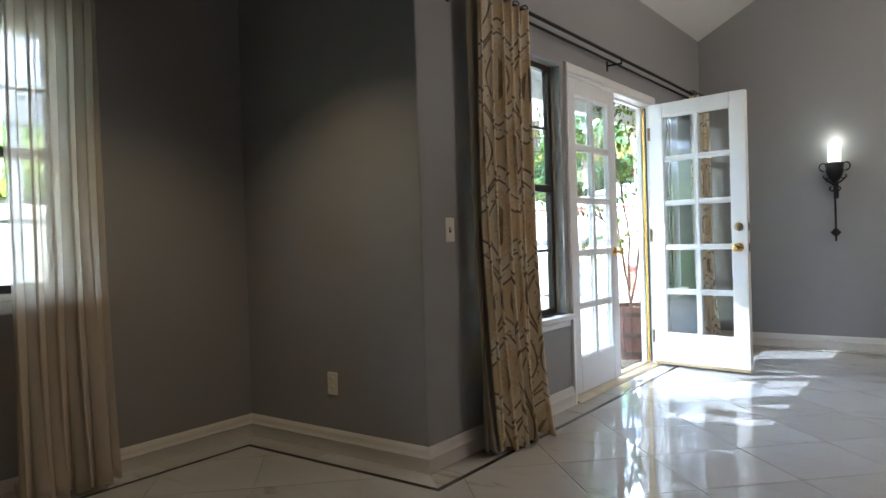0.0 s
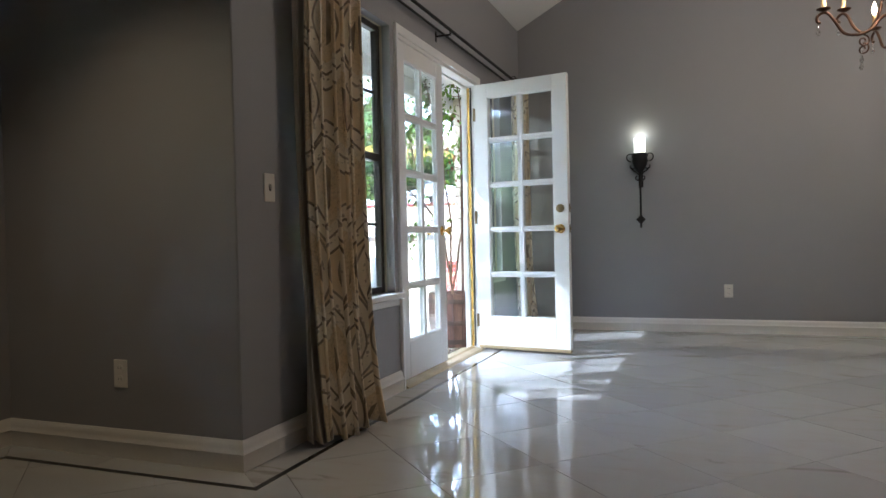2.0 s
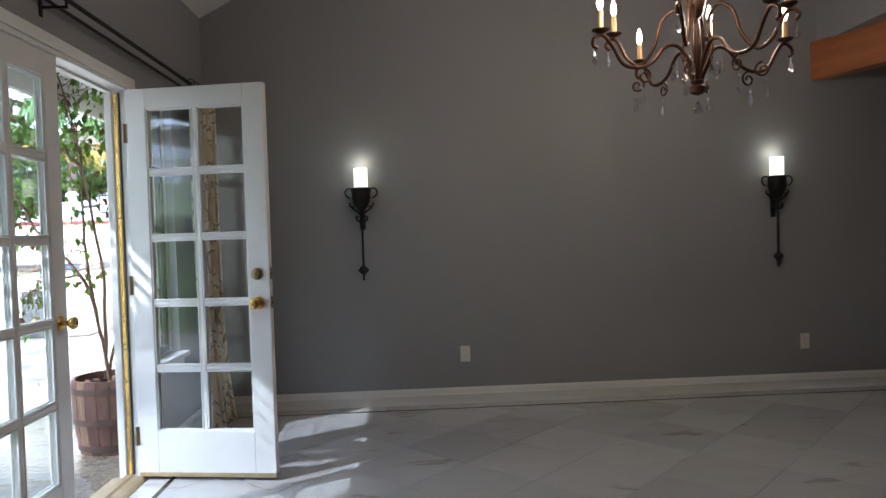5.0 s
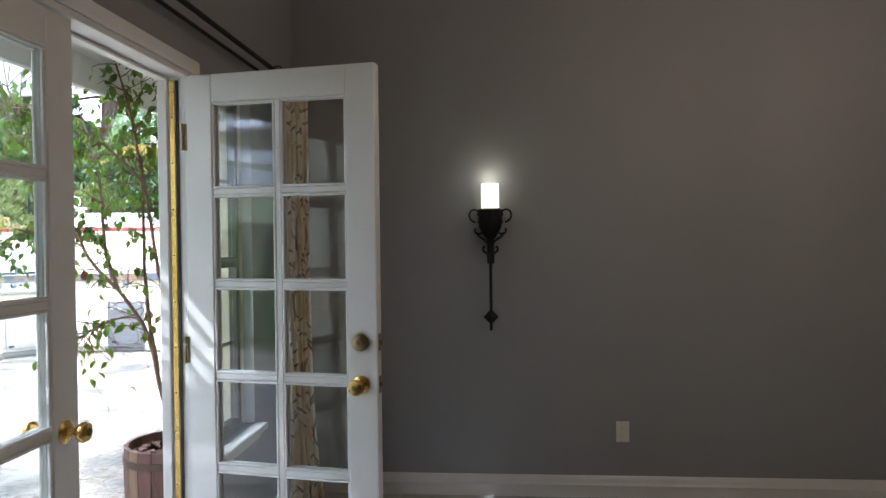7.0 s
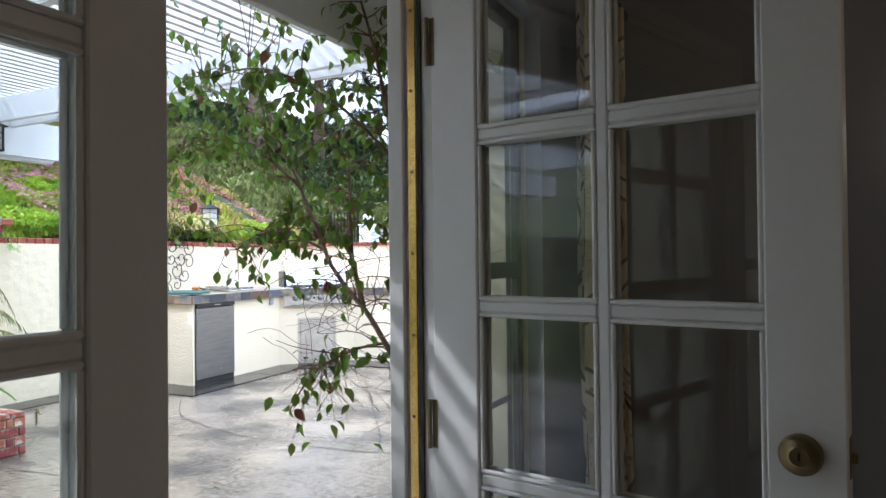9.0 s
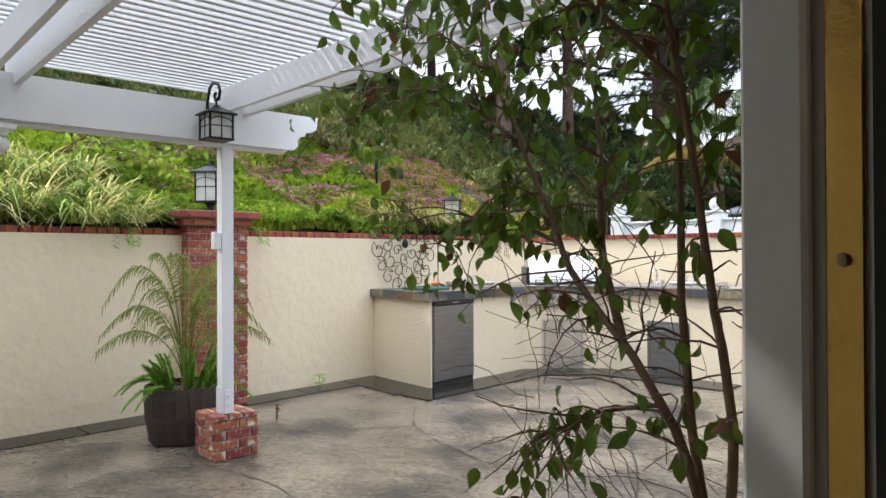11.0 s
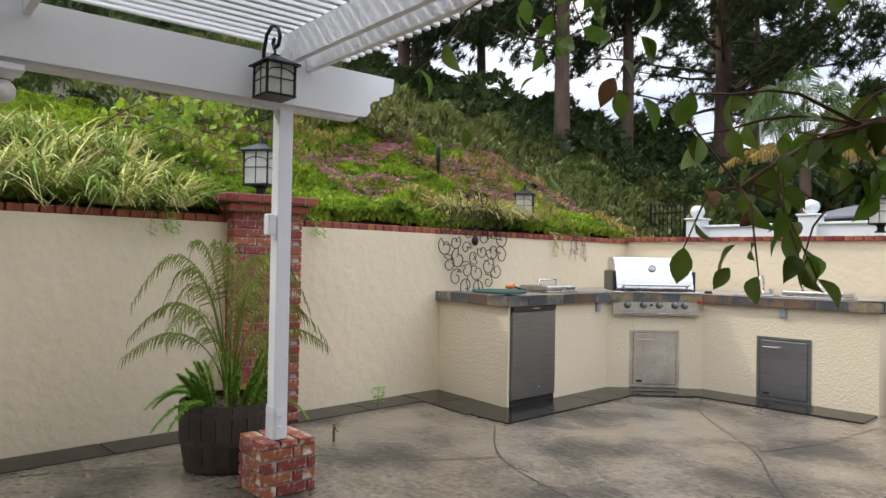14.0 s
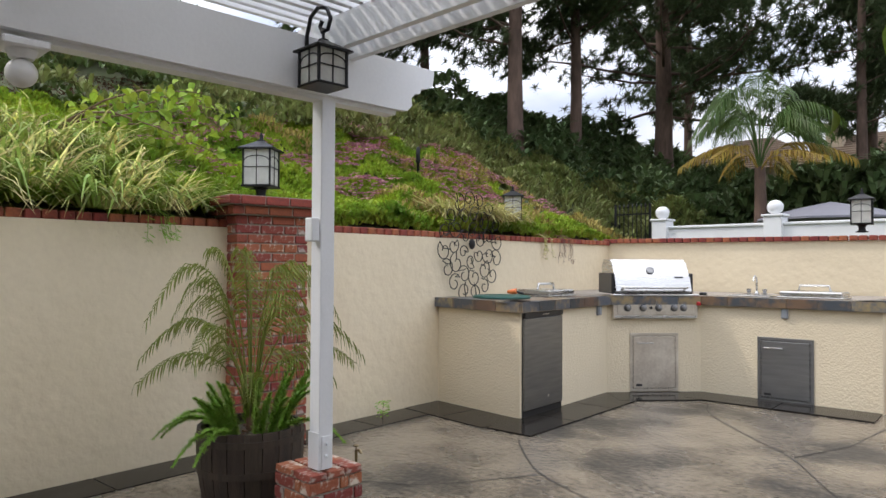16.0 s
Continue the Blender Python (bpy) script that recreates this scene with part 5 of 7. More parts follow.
barrel_wood = mat("barrel_wood", (0.16, 0.085, 0.055), 0.8, other=(0.085, 0.048, 0.034), scale=3, fine=22, amount=0.9, bump=0.5, stretch=(8, 8, 1), vary=0.3)
dark_wood = mat("dark_wood", (0.062, 0.042, 0.030), 0.7, other=(0.030, 0.022, 0.017), scale=3, fine=22, amount=0.9, bump=0.5, stretch=(8, 8, 1), vary=0.3)
rust_band = mat("rust_band", (0.10, 0.060, 0.042), 0.7, 0.4, other=(0.055, 0.04, 0.034), scale=12, amount=0.8, bump=0.3)


def barrel(name, label, x, y, z, r0, r1, h, wood, tone):
    b = thing(name, label, "planter", x, y, z)
    n = 20
    for k in range(n):
        a0, a1 = 2 * math.pi * (k + 0.03) / n, 2 * math.pi * (k + 0.97) / n
        vs, fs = [], []
        for i in range(5):
            t = i / 4
            ro = r0 + (r1 - r0) * t + 0.02 * math.sin(math.pi * t)
            for rr in (ro, ro - 0.022):
                vs += [(rr * math.cos(a0), rr * math.sin(a0), h * t), (rr * math.cos(a1), rr * math.sin(a1), h * t)]
        for i in range(4):
            o, p = i * 4, i * 4 + 4
            fs += [(o, o + 1, p + 1, p), (o + 3, o + 2, p + 2, p + 3), (o + 2, o, p, p + 2), (o + 1, o + 3, p + 3, p + 1)]
        fs += [(0, 2, 3, 1), (16, 17, 19, 18)]
        part("stave", M().add(vs, fs), wood, b)
    for t in (0.10, 0.46, 0.86):
        ro = r0 + (r1 - r0) * t + 0.02 * math.sin(math.pi * t) + 0.003
        part("hoop", M().lathe([(ro - 0.006, h * t - 0.02), (ro, h * t - 0.02), (ro + 0.002, h * t + 0.02), (ro - 0.006, h * t + 0.02)], 40), tone, b, "", 40)
    vs = [(0, 0, h - 0.05)] + [((r1 - 0.03) * q / 5 * math.cos(2 * math.pi * k / 24), (r1 - 0.03) * q / 5 * math.sin(2 * math.pi * k / 24), h - 0.05 + 0.02 * noise.noise(Vector((q, k, 1.0)))) for q in range(1, 6) for k in range(24)]
    fs = [(0, 1 + k, 1 + (k + 1) % 24) for k in range(24)] + [(1 + q * 24 + k, 1 + (q + 1) * 24 + k, 1 + (q + 1) * 24 + (k + 1) % 24, 1 + q * 24 + (k + 1) % 24) for q in range(4) for k in range(24)]
    part("soil", M().add(vs, fs), soil, b, "dark potting soil with bark chips", 60)
    cr = random.Random(3)
    chips = M()
    for k in range(70):
        a, q = cr.uniform(0, 6.28), (r1 - 0.05) * math.sqrt(cr.random())
        s = cr.uniform(0.008, 0.02)
        chips.box(-s, s, -s * 0.6, s * 0.6, -s * 0.3, s * 0.3, 0, pose(q * math.cos(a), q * math.sin(a), h - 0.04, cr.uniform(-30, 30), cr.uniform(-30, 30), cr.uniform(0, 360)))
    part("bark_chips", chips, twig_mat, b, "brown bark chips")["kind"] = "stuff"
    return b


def leaf_shape(l, w):
    """A pointed oval leaf with a folded midrib, hanging along -z from its stalk, slightly curled."""
    vs, fs = [], []
    prof = [(0.0, 0.0), (0.10, 0.46), (0.28, 0.92), (0.45, 1.0), (0.62, 0.84), (0.78, 0.52), (0.90, 0.20), (1.0, 0.0)]
    for t, q in prof:
        z, y = -l * t, l * (0.10 * math.sin(t * 3.0) - 0.10 * t * t)
        vs += [(-w / 2 * q, y + w * 0.16 * q, z), (0, y, z), (w / 2 * q, y + w * 0.16 * q, z)]
    for i in range(len(prof) - 1):
        a, b = i * 3, i * 3 + 3
        fs += [(a, a + 1, b + 1, b), (a + 1, a + 2, b + 2, b + 1)]
    return vs, fs


def spline(pts, steps=6):
    v = [Vector(p) for p in pts]
    out = []
    for i in range(len(v) - 1):
        p0, p1, p2, p3 = v[max(i - 1, 0)], v[i], v[i + 1], v[min(i + 2, len(v) - 1)]
        for q in range(steps):
            t = q / steps
            out.append(0.5 * ((2 * p1) + (p2 - p0) * t + (2 * p0 - 5 * p1 + 4 * p2 - p3) * t * t + (3 * p1 - p0 - 3 * p2 + p3) * t ** 3))
    return out + [v[-1]]


# potted fig tree by the door
barrel("half_barrel_planter", "weathered half wine barrel holding a small tree", -0.60, 1.14, ZP, 0.21, 0.25, 0.50, barrel_wood, rust_band)
tr = random.Random(21)
fig = thing("potted_fig_tree", "slender potted fig tree with glossy drooping green leaves", "tree", -0.60, 1.14, 0.27)


def rel(p):
    return Vector(p) - Vector((-0.60, 1.14, 0.27))


limbs = [
    ([(-0.60, 1.14, 0.27), (-0.63, 1.08, 0.60), (-0.66, 1.02, 0.92), (-0.76, 1.00, 1.12), (-0.95, 1.04, 1.29), (-1.08, 1.08, 1.45), (-1.18, 1.10, 1.64), (-1.30, 1.12, 1.85), (-1.42, 1.13, 2.08), (-1.50, 1.12, 2.30)], 0.0135, 0.004),
    ([(-0.84, 1.02, 1.20), (-0.96, 1.12, 1.42), (-1.02, 1.20, 1.66), (-1.10, 1.28, 1.90), (-1.22, 1.34, 2.15)], 0.012, 0.004),
    ([(-0.62, 1.10, 0.50), (-0.58, 1.04, 0.95), (-0.62, 1.02, 1.35), (-0.66, 0.98, 1.75), (-0.72, 0.95, 2.15), (-0.80, 0.92, 2.45)], 0.013, 0.004),
    ([(-0.64, 1.06, 0.75), (-0.72, 1.10, 1.20), (-0.74, 1.12, 1.65), (-0.80, 1.14, 2.05), (-0.92, 1.16, 2.40)], 0.012, 0.004),
    ([(-0.60, 1.12, 0.40), (-0.52, 1.16, 0.95), (-0.50, 1.20, 1.45), (-0.52, 1.22, 1.95), (-0.56, 1.24, 2.40)], 0.011, 0.004),
    ([(-1.22, 1.11, 1.70), (-1.45, 1.06, 1.88), (-1.68, 1.00, 1.92), (-1.88, 0.97, 1.84)], 0.008, 0.003),
    ([(-1.06, 1.08, 1.42), (-1.27, 1.06, 1.50), (-1.42, 1.07, 1.49), (-1.54, 1.08, 1.43)], 0.007, 0.003),
    ([(-0.72, 1.00, 1.06), (-0.88, 0.94, 1.02), (-1.02, 0.92, 0.92), (-1.12, 0.92, 0.78)], 0.006, 0.003),
    ([(-0.66, 0.98, 1.75), (-0.86, 0.84, 1.98), (-1.10, 0.74, 2.10), (-1.35, 0.70, 2.08)], 0.007, 0.003),
    ([(-1.30, 1.12, 1.85), (-1.48, 1.22, 2.0), (-1.66, 1.20, 2.14), (-1.80, 1.1, 2.2)], 0.006, 0.003),
]
tips = []
for pts, r0, r1 in limbs:
    line = spline(pts, 5)
    line = [p + Vector((noise.noise(p * 6), noise.noise(p * 6 + Vector((5, 0, 0))), 0)) * 0.012 for p in line]
    n = len(line)
    part("limb", M().tube([rel(p) for p in line], [r0 + (r1 - r0) * i / (n - 1) for i in range(n)], 9), bark_tree, fig, "", 60)
    for i in range(3, n):
        if line[i].z > 0.95:
            tips.append((line[i], (line[i] - line[i - 1]).normalized(), i / n))
part("stake", M().tube([rel((-0.50, 1.10, 0.27)), rel((-0.48, 1.10, 1.95))], 0.012, 8), barrel_wood, fig, "thin wooden support stake")
twigs, leaf_spots = M(), []
for p, d, s in tips:
    for k in range(2 if tr.random() < 0.55 else 1):
        a = tr.uniform(0, 6.28)
        side = Vector((math.cos(a) - 0.25, math.sin(a) - 0.35, tr.uniform(-0.1, 0.7)))
        side.normalize()
        l = tr.uniform(0.10, 0.34)
        pts = [p]
        dirn = (d * 0.3 + side).normalized()
        for q in range(5):
            dirn = (dirn + Vector((tr.uniform(-0.35, 0.35), tr.uniform(-0.35, 0.35), tr.uniform(-0.40, 0.16)))).normalized()
            pts.append(pts[-1] + dirn * l / 5)
        if min(q.y for q in pts) < 0.58 or max(q.x for q in pts) > -0.30 or (pts[-1].x < -1.58 and pts[-1].z < 1.62):
            continue
        twigs.tube([rel(q) for q in pts], [0.0032, 0.0028, 0.0024, 0.002, 0.0016, 0.0012], 5)
        bare = pts[-1].z < 1.45 and pts[-1].x > -1.05 and tr.random() < 0.8
        if not bare:
            for q in range(1, 6):
                for e in range(tr.choice((0, 1, 1, 2))):
                    leaf_spots.append(pts[q])
# fine bare twigs inside the crown
for k in range(100):
    p = Vector((tr.uniform(-1.15, -0.55), tr.uniform(0.85, 1.3), tr.uniform(0.75, 1.55)))
    dirn = Vector((tr.uniform(-1, 0.4), tr.uniform(-0.7, 0.7), tr.uniform(-0.5, 0.9))).normalized()
    pts = [p]
    for q in range(6):
        dirn = (dirn + Vector((tr.uniform(-0.4, 0.4), tr.uniform(-0.4, 0.4), tr.uniform(-0.4, 0.4)))).normalized()
        pts.append(pts[-1] + dirn * 0.045)
    twigs.tube([rel(q) for q in pts], [0.0014, 0.0013, 0.0012, 0.0011, 0.001, 0.0009, 0.0008], 4)
for cx, cy, cz, n, sp in ((-1.08, 0.94, 0.80, 14, 0.08), (-0.86, 0.92, 0.98, 14, 0.12), (-1.52, 1.09, 1.38, 18, 0.075), (-1.86, 0.98, 1.76, 24, 0.11), (-1.30, 0.80, 2.08, 30, 0.16), (-0.75, 0.92, 2.3, 60, 0.22), (-1.2, 0.9, 2.25, 60, 0.26), (-1.0, 1.18, 1.95, 36, 0.20), (-0.72, 1.16, 1.85, 36, 0.20), (-0.70, 1.05, 2.05, 30, 0.18)):
    for k in range(n):
        spot = Vector((cx + tr.gauss(0, sp), max(0.62, cy + tr.gauss(0, sp * 0.8)), cz + tr.gauss(0, sp)))
        leaf_spots.append(spot)
        if k % 3 == 0:
            root = min(tips, key=lambda q: (q[0] - spot).length)[0]
            bend = root.lerp(spot, 0.55) + Vector((0, 0, 0.05))
            twigs.tube([rel(root), rel(bend), rel(spot)], [0.0026, 0.002, 0.0012], 5)
            leaf_spots += [bend, root.lerp(spot, 0.8) + Vector((0, 0, 0.02))]
part("twig_tangle", twigs, twig_mat, fig, "thin bare reddish twigs")["kind"] = "stuff"
leaf_meshes = []
for k in range(4):
    vs, fs = leaf_shape((0.060, 0.068, 0.076, 0.064)[k], (0.032, 0.036, 0.040, 0.036)[k])
    m = M().add(vs, fs)
    leaf_meshes.append(m.mesh("leaf", leaf_mat, 80))
tr.shuffle(leaf_spots)
rest_v, rest_f, dead_v, dead_f = [], [], [], []
for i, p in enumerate(leaf_spots):
    at = Matrix.Translation(rel(p)) @ Euler((tr.gauss(0, 0.45), tr.gauss(0, 0.4), tr.uniform(0, 6.28))).to_matrix().to_4x4() @ Matrix.Scale(tr.uniform(0.62, 1.0), 4)
    if i < 300:
        part("leaf", leaf_meshes[i % 4], None, fig, m=at)
    else:
        vs, fs = leaf_shape(0.066, 0.036)
        bag_v, bag_f = (dead_v, dead_f) if i % 17 == 0 else (rest_v, rest_f)
        o = len(bag_v)
        bag_v += [at @ Vector(v) for v in vs]
        bag_f += [tuple(a + o for a in f) for f in fs]
bulk("leaves", rest_v, rest_f, leaf_bulk, fig, kind="stuff", smooth=True)
bulk("dead_leaves", dead_v, dead_f, dead_leaf, fig, "curled brown leaves", kind="stuff", smooth=True)

# palm and ferns in the barrel by the garden wall
barrel("half_barrel_planter", "dark half wine barrel holding a small palm and ferns", -5.70, 1.95, ZP, 0.28, 0.325, 0.46, dark_wood, dark_wood)
frond_mat = mat("frond_mat", (0.14, 0.185, 0.022), 0.6, other=(0.24, 0.25, 0.04), scale=5, fine=30, amount=0.8, bump=0.05, island=0.25, trans=0.3)
fern_mat = mat("fern_mat", (0.21, 0.42, 0.045), 0.6, other=(0.32, 0.50, 0.07), scale=5, fine=30, amount=0.8, bump=0.05, island=0.25, trans=0.25)
pr = random.Random(12)


def arching_frond(az, reach, height, crest, leaf, pairs, wide=1.0):
    """A frond that climbs, arches over at crest of its run and hangs its leaflets."""
    d, side = Vector((math.cos(az), math.sin(az), 0)), Vector((-math.sin(az), math.cos(az), 0))
    bend = pr.uniform(-0.12, 0.12)
    spine = []
    for t in np.linspace(0, 1, 18):
        rise = 1 - (1 - t / crest) ** 2 if t < crest else 1 - 0.55 * ((t - crest) / (1 - crest)) ** 2 * (1 - crest) / crest
        spine.append(d * (0.02 + reach * t ** 1.35) + side * (reach * bend * t * t) + Vector((0, 0, 0.06 + height * rise)))
    m = M().tube(spine, [0.0075 * wide * (1 - 0.85 * i / 17) for i in range(18)], 5)
    for k in range(pairs):
        t = 0.34 + 0.66 * k / (pairs - 1)
        x = t * 17
        i = min(16, int(x))
        p = spine[i].lerp(spine[i + 1], x - i)
        fwd = (spine[i + 1] - spine[i]).normalized()
        ll = leaf * (0.55 + 0.45 * math.sin(math.pi * min(1, 0.1 + 0.9 * t))) * pr.uniform(0.85, 1.1)
        for sg in (1, -1):
            out = (side * sg * pr.uniform(0.45, 0.75) + fwd * 0.75 + Vector((0, 0, 0.15))).normalized()
            hang = 0.25 + 0.75 * t
            q1 = p + out * ll * 0.36
            q2 = q1 + (out * 0.5 + Vector((0, 0, -hang))).normalized() * ll * 0.36
            q3 = q2 + (out * 0.2 + Vector((0, 0, -hang))).normalized() * ll * 0.34
            w = (fwd.cross(out).normalized() * 0.002 + fwd * 0.0052) * wide
            m.add([p - w * 0.5, p + w * 0.5, q1 + w, q1 - w, q2 + w * 0.85, q2 - w * 0.85, q3], [(0, 1, 2, 3), (3, 2, 4, 5), (5, 4, 6)])
    return m


palm = thing("pygmy_palm", "small feathery palm growing in the dark half barrel", "palm", -5.70, 1.95, 0.27)
for k in range(18):
    az = 2 * math.pi * k * 0.382 + pr.uniform(-0.15, 0.15)
    tier = k % 3
    reach = (pr.uniform(0.46, 0.64), pr.uniform(0.58, 0.74), pr.uniform(0.56, 0.70))[tier]
    height = (pr.uniform(0.80, 1.00), pr.uniform(0.58, 0.76), pr.uniform(0.32, 0.46))[tier]
    part("frond", arching_frond(az, reach, height, pr.uniform(0.62, 0.74), pr.uniform(0.18, 0.23), 25, 0.85), frond_mat, palm)
for k in range(5):
    az = 2 * math.pi * k / 5 + 0.3
    part("frond", arching_frond(az, pr.uniform(0.18, 0.32), pr.uniform(0.9, 1.1), 0.92, 0.17, 24, 0.85), frond_mat, palm)
part("stem", M().tube([(0, 0, -0.02), (0, 0, 0.16)], [0.035, 0.025], 10), twig_mat, palm)
ferns = thing("foxtail_fern", "bright green foxtail fern beside the palm", "fern", -5.70, 1.95, 0.27)
for k in range(34):
    az = pr.uniform(-3.1, 3.1)
    long = k % 5 == 0
    l = pr.uniform(0.46, 0.58) if long else pr.uniform(0.30, 0.50)
    lift = pr.uniform(0.60, 0.80) if long else pr.uniform(0.95, 1.35)
    sag = 0.78 if long else 0.42
    lean = 0.80 if long else 0.42
    b0 = Vector((0.19 * math.cos(az), 0.19 * math.sin(az), 0))
    line = [b0 + Vector((math.cos(az) * l * t * lean, math.sin(az) * l * t * lean, l * (lift * t - sag * t * t))) for t in np.linspace(0, 1, 12)]
    m = M()
    for i in range(11):
        for j in range(64):
            p = line[i].lerp(line[i + 1], pr.random())
            t = (i + 0.5) / 11
            a, e = pr.uniform(0, 6.28), pr.uniform(-0.6, 0.9)
            ll = 0.046 * (1 - 0.7 * t ** 3) * pr.uniform(0.7, 1.1)
            out = Vector((math.cos(a), math.sin(a), e)).normalized() * ll + (line[i + 1] - line[i]).normalized() * 0.014
            w = Vector((-math.sin(a), math.cos(a), 0)) * 0.0042
            m.add([p - w, p + w, p + out], [(0, 1, 2)])
    part("plume", m.mesh("plume", fern_mat), None, ferns)
weed = thing("weed", "small green weed growing at the foot of the cream wall", "weed", -6.80, 3.95, ZP)
wm = M()
for k in range(60):
    a, r = pr.uniform(0, 6.28), 0.08 * math.sqrt(pr.random())
    z = pr.uniform(0.02, 0.17)
    c = Vector((r * math.cos(a) * 0.7, r * math.sin(a), z))
    s = pr.uniform(0.008, 0.018)
    wm.add([c + Vector((s, 0, 0)), c + Vector((0, s, s * 0.4)), c - Vector((s, 0, 0)), c - Vector((0, s, s * 0.3))], [(0, 1, 2, 3)])
part("leaves", wm.mesh("leaves", fern_mat), None, weed)
part("stalk", M().tube([(0, 0, 0), (0.01, 0, 0.16)], 0.003, 5), twig_mat, weed)


# ---- planted hillside ----
def tufts(places, n, length, width, spread, rise, tip_drop=0.0, seed=1):
    """Tufts of n narrow leaves at each of the places: vertex and face arrays. length may differ from place to place."""
    g = np.random.RandomState(seed)
    P = np.repeat(np.asarray(places, float), n, axis=0)
    L = np.repeat(np.broadcast_to(np.asarray(length, float), (len(places),)), n) * g.uniform(0.6, 1.2, len(P))
    a = g.uniform(0, 2 * np.pi, len(P))
    out = np.stack([np.cos(a), np.sin(a), np.zeros(len(P))], 1)
    side = np.stack([-np.sin(a), np.cos(a), np.zeros(len(P))], 1)
    sp = g.uniform(0.2, 1.0, len(P)) * spread
    up = np.array([0, 0, 1.0])
    P = P + out * (L * g.uniform(0, 0.35, len(P)) * spread)[:, None]
    mid = P + out * (L * 0.45 * sp)[:, None] + up * (L * rise * 0.62)[:, None]
    tip = P + out * (L * sp)[:, None] + up * (L * (rise - tip_drop * sp))[:, None]
    w = side * (L * width)[:, None]
    V = np.stack([P - w * 0.5, P + w * 0.5, mid + w, mid - w, tip], 1).reshape(-1, 3)
    o = np.arange(len(P)) * 5
    F = [(i, i + 1, i + 2, i + 3) for i in o] + [(i + 3, i + 2, i + 4) for i in o]
    return V, F


def scatter(n, x0, x1, y0, y1, keep, seed):
    g = np.random.RandomState(seed)
    out = []
    for x, y in zip(g.uniform(x0, x1, n), g.uniform(y0, y1, n)):
        d = behind(x, y)
        if d > 0.14 and keep(x, y, d, g):
            out.append((x, y, hill_height(x, y) if d > 0.5 or y > 8.5 else hill_height(x - 0.35, y) - 0.1))
    return out


def lump(x, y, s=0.9, seed=0.0):
    return noise.noise(Vector((x * s, y * s, seed)))


bright_mat = mat("bright_mat", (0.40, 0.50, 0.05), 0.7, other=(0.12, 0.23, 0.022), scale=1.4, fine=6, amount=0.9, bump=0, island=0.3, trans=0.3)
pink_mat = mat("pink_mat", (0.55, 0.25, 0.34), 0.7, other=(0.46, 0.27, 0.24), scale=2, amount=0.7, bump=0, island=0.3, trans=0.2)
rust_mat = mat("rust_mat", (0.36, 0.24, 0.10), 0.8, other=(0.36, 0.36, 0.06), scale=2, amount=0.8, bump=0, island=0.3, trans=0.2)
olive_mat = mat("olive_mat", (0.165, 0.205, 0.060), 0.8, other=(0.25, 0.255, 0.09), scale=0.5, fine=5, amount=0.9, bump=0, island=0.35, trans=0.2)
shrub_mat = mat("shrub_mat", (0.085, 0.130, 0.050), 0.75, other=(0.12, 0.165, 0.06), scale=0.4, fine=4, amount=0.9, bump=0, island=0.35, trans=0.15)
straw_mat = mat("straw_mat", (0.62, 0.54, 0.24), 0.7, other=(0.30, 0.30, 0.09), scale=2, fine=12, amount=0.8, bump=0, island=0.4, trans=0.3)


def lifted(pts, amount, s, seed):
    return [(x, y, z + amount * max(-0.2, lump(x, y, s, seed) + 0.2 + 0.35 * lump(x, y, s * 3.5, seed + 2))) for x, y, z in pts]


def cover(name, label, pts, material, n, length, width, spread, rise, drop, seed):
    V, F = tufts(pts, n, length, width, spread, rise, drop, seed)
    return bulk(name, V, F, material, None, label, "ground cover", "stuff")


low = lifted(scatter(60000, -11.5, -6.7, -2.5, 9, lambda x, y, d, g: d < 4.6 + 1.2 * lump(x, y, 0.5, 2) and y < 8.6, 11), 0.25, 1.6, 7.0)
cover("ground_cover", "bright green ice plant covering the lower slope", low, bright_mat, 6, 0.085, 0.13, 0.9, 0.8, 0.2, 1)
flowers = [p for p in lifted(scatter(15000, -11.5, -7.0, 2.5, 9.6, lambda x, y, d, g: lump(x, y, 0.9, 31) > -0.02 and 0.9 < d < 4.4 and g.random_sample() < (0.16 + 0.55 * min(1, max(0, (y - 3.2) / 2.5))), 12), 0.25, 1.6, 7.0)]
cover("pink_flowers", "patches of pink flowers among the ground cover", [(x, y, z + 0.10) for x, y, z in flowers], pink_mat, 7, 0.055, 0.26, 1.0, 0.4, 0.3, 2)
rusty = lifted(scatter(3500, -10.5, -7.2, 4.5, 9.5, lambda x, y, d, g: lump(x, y, 1.1, 51) > 0.10 and d < 4, 13), 0.25, 1.6, 7.0)
cover("dry_ground_cover", "reddish-brown dried ground cover", [(x, y, z + 0.05) for x, y, z in rusty], rust_mat, 5, 0.12, 0.10, 0.8, 0.8, 0.2, 3)
olive = lifted(scatter(60000, -26, -9.5, -6, 34, lambda x, y, d, g: 3.0 + 1.2 * lump(x, y, 0.5, 2) < d < 10.5 + 0.12 * y + 3 * lump(x, y, 0.25, 8) and not (y < 4.6 and 3.4 < d < 6.2) and not (y > 15 and d < 3), 14), 0.9, 0.75, 17.0)
cover("olive_scrub", "grey-green scrub on the middle slope", olive, olive_mat, 6, [0.12 + 0.0075 * math.hypot(x, y) for x, y, z in olive], 0.12, 1.0, 0.7, 0.15, 4)
dark = lifted(scatter(60000, -40, -9, -8, 60, lambda x, y, d, g: (d > 9.0 + 0.10 * y + 3 * lump(x, y, 0.25, 8) or (y > 13 and d > 1.5 and (y > 17 or x < -13.5))) and x < -6.5 - 0.03 * y, 15), 2.1, 0.45, 27.0)
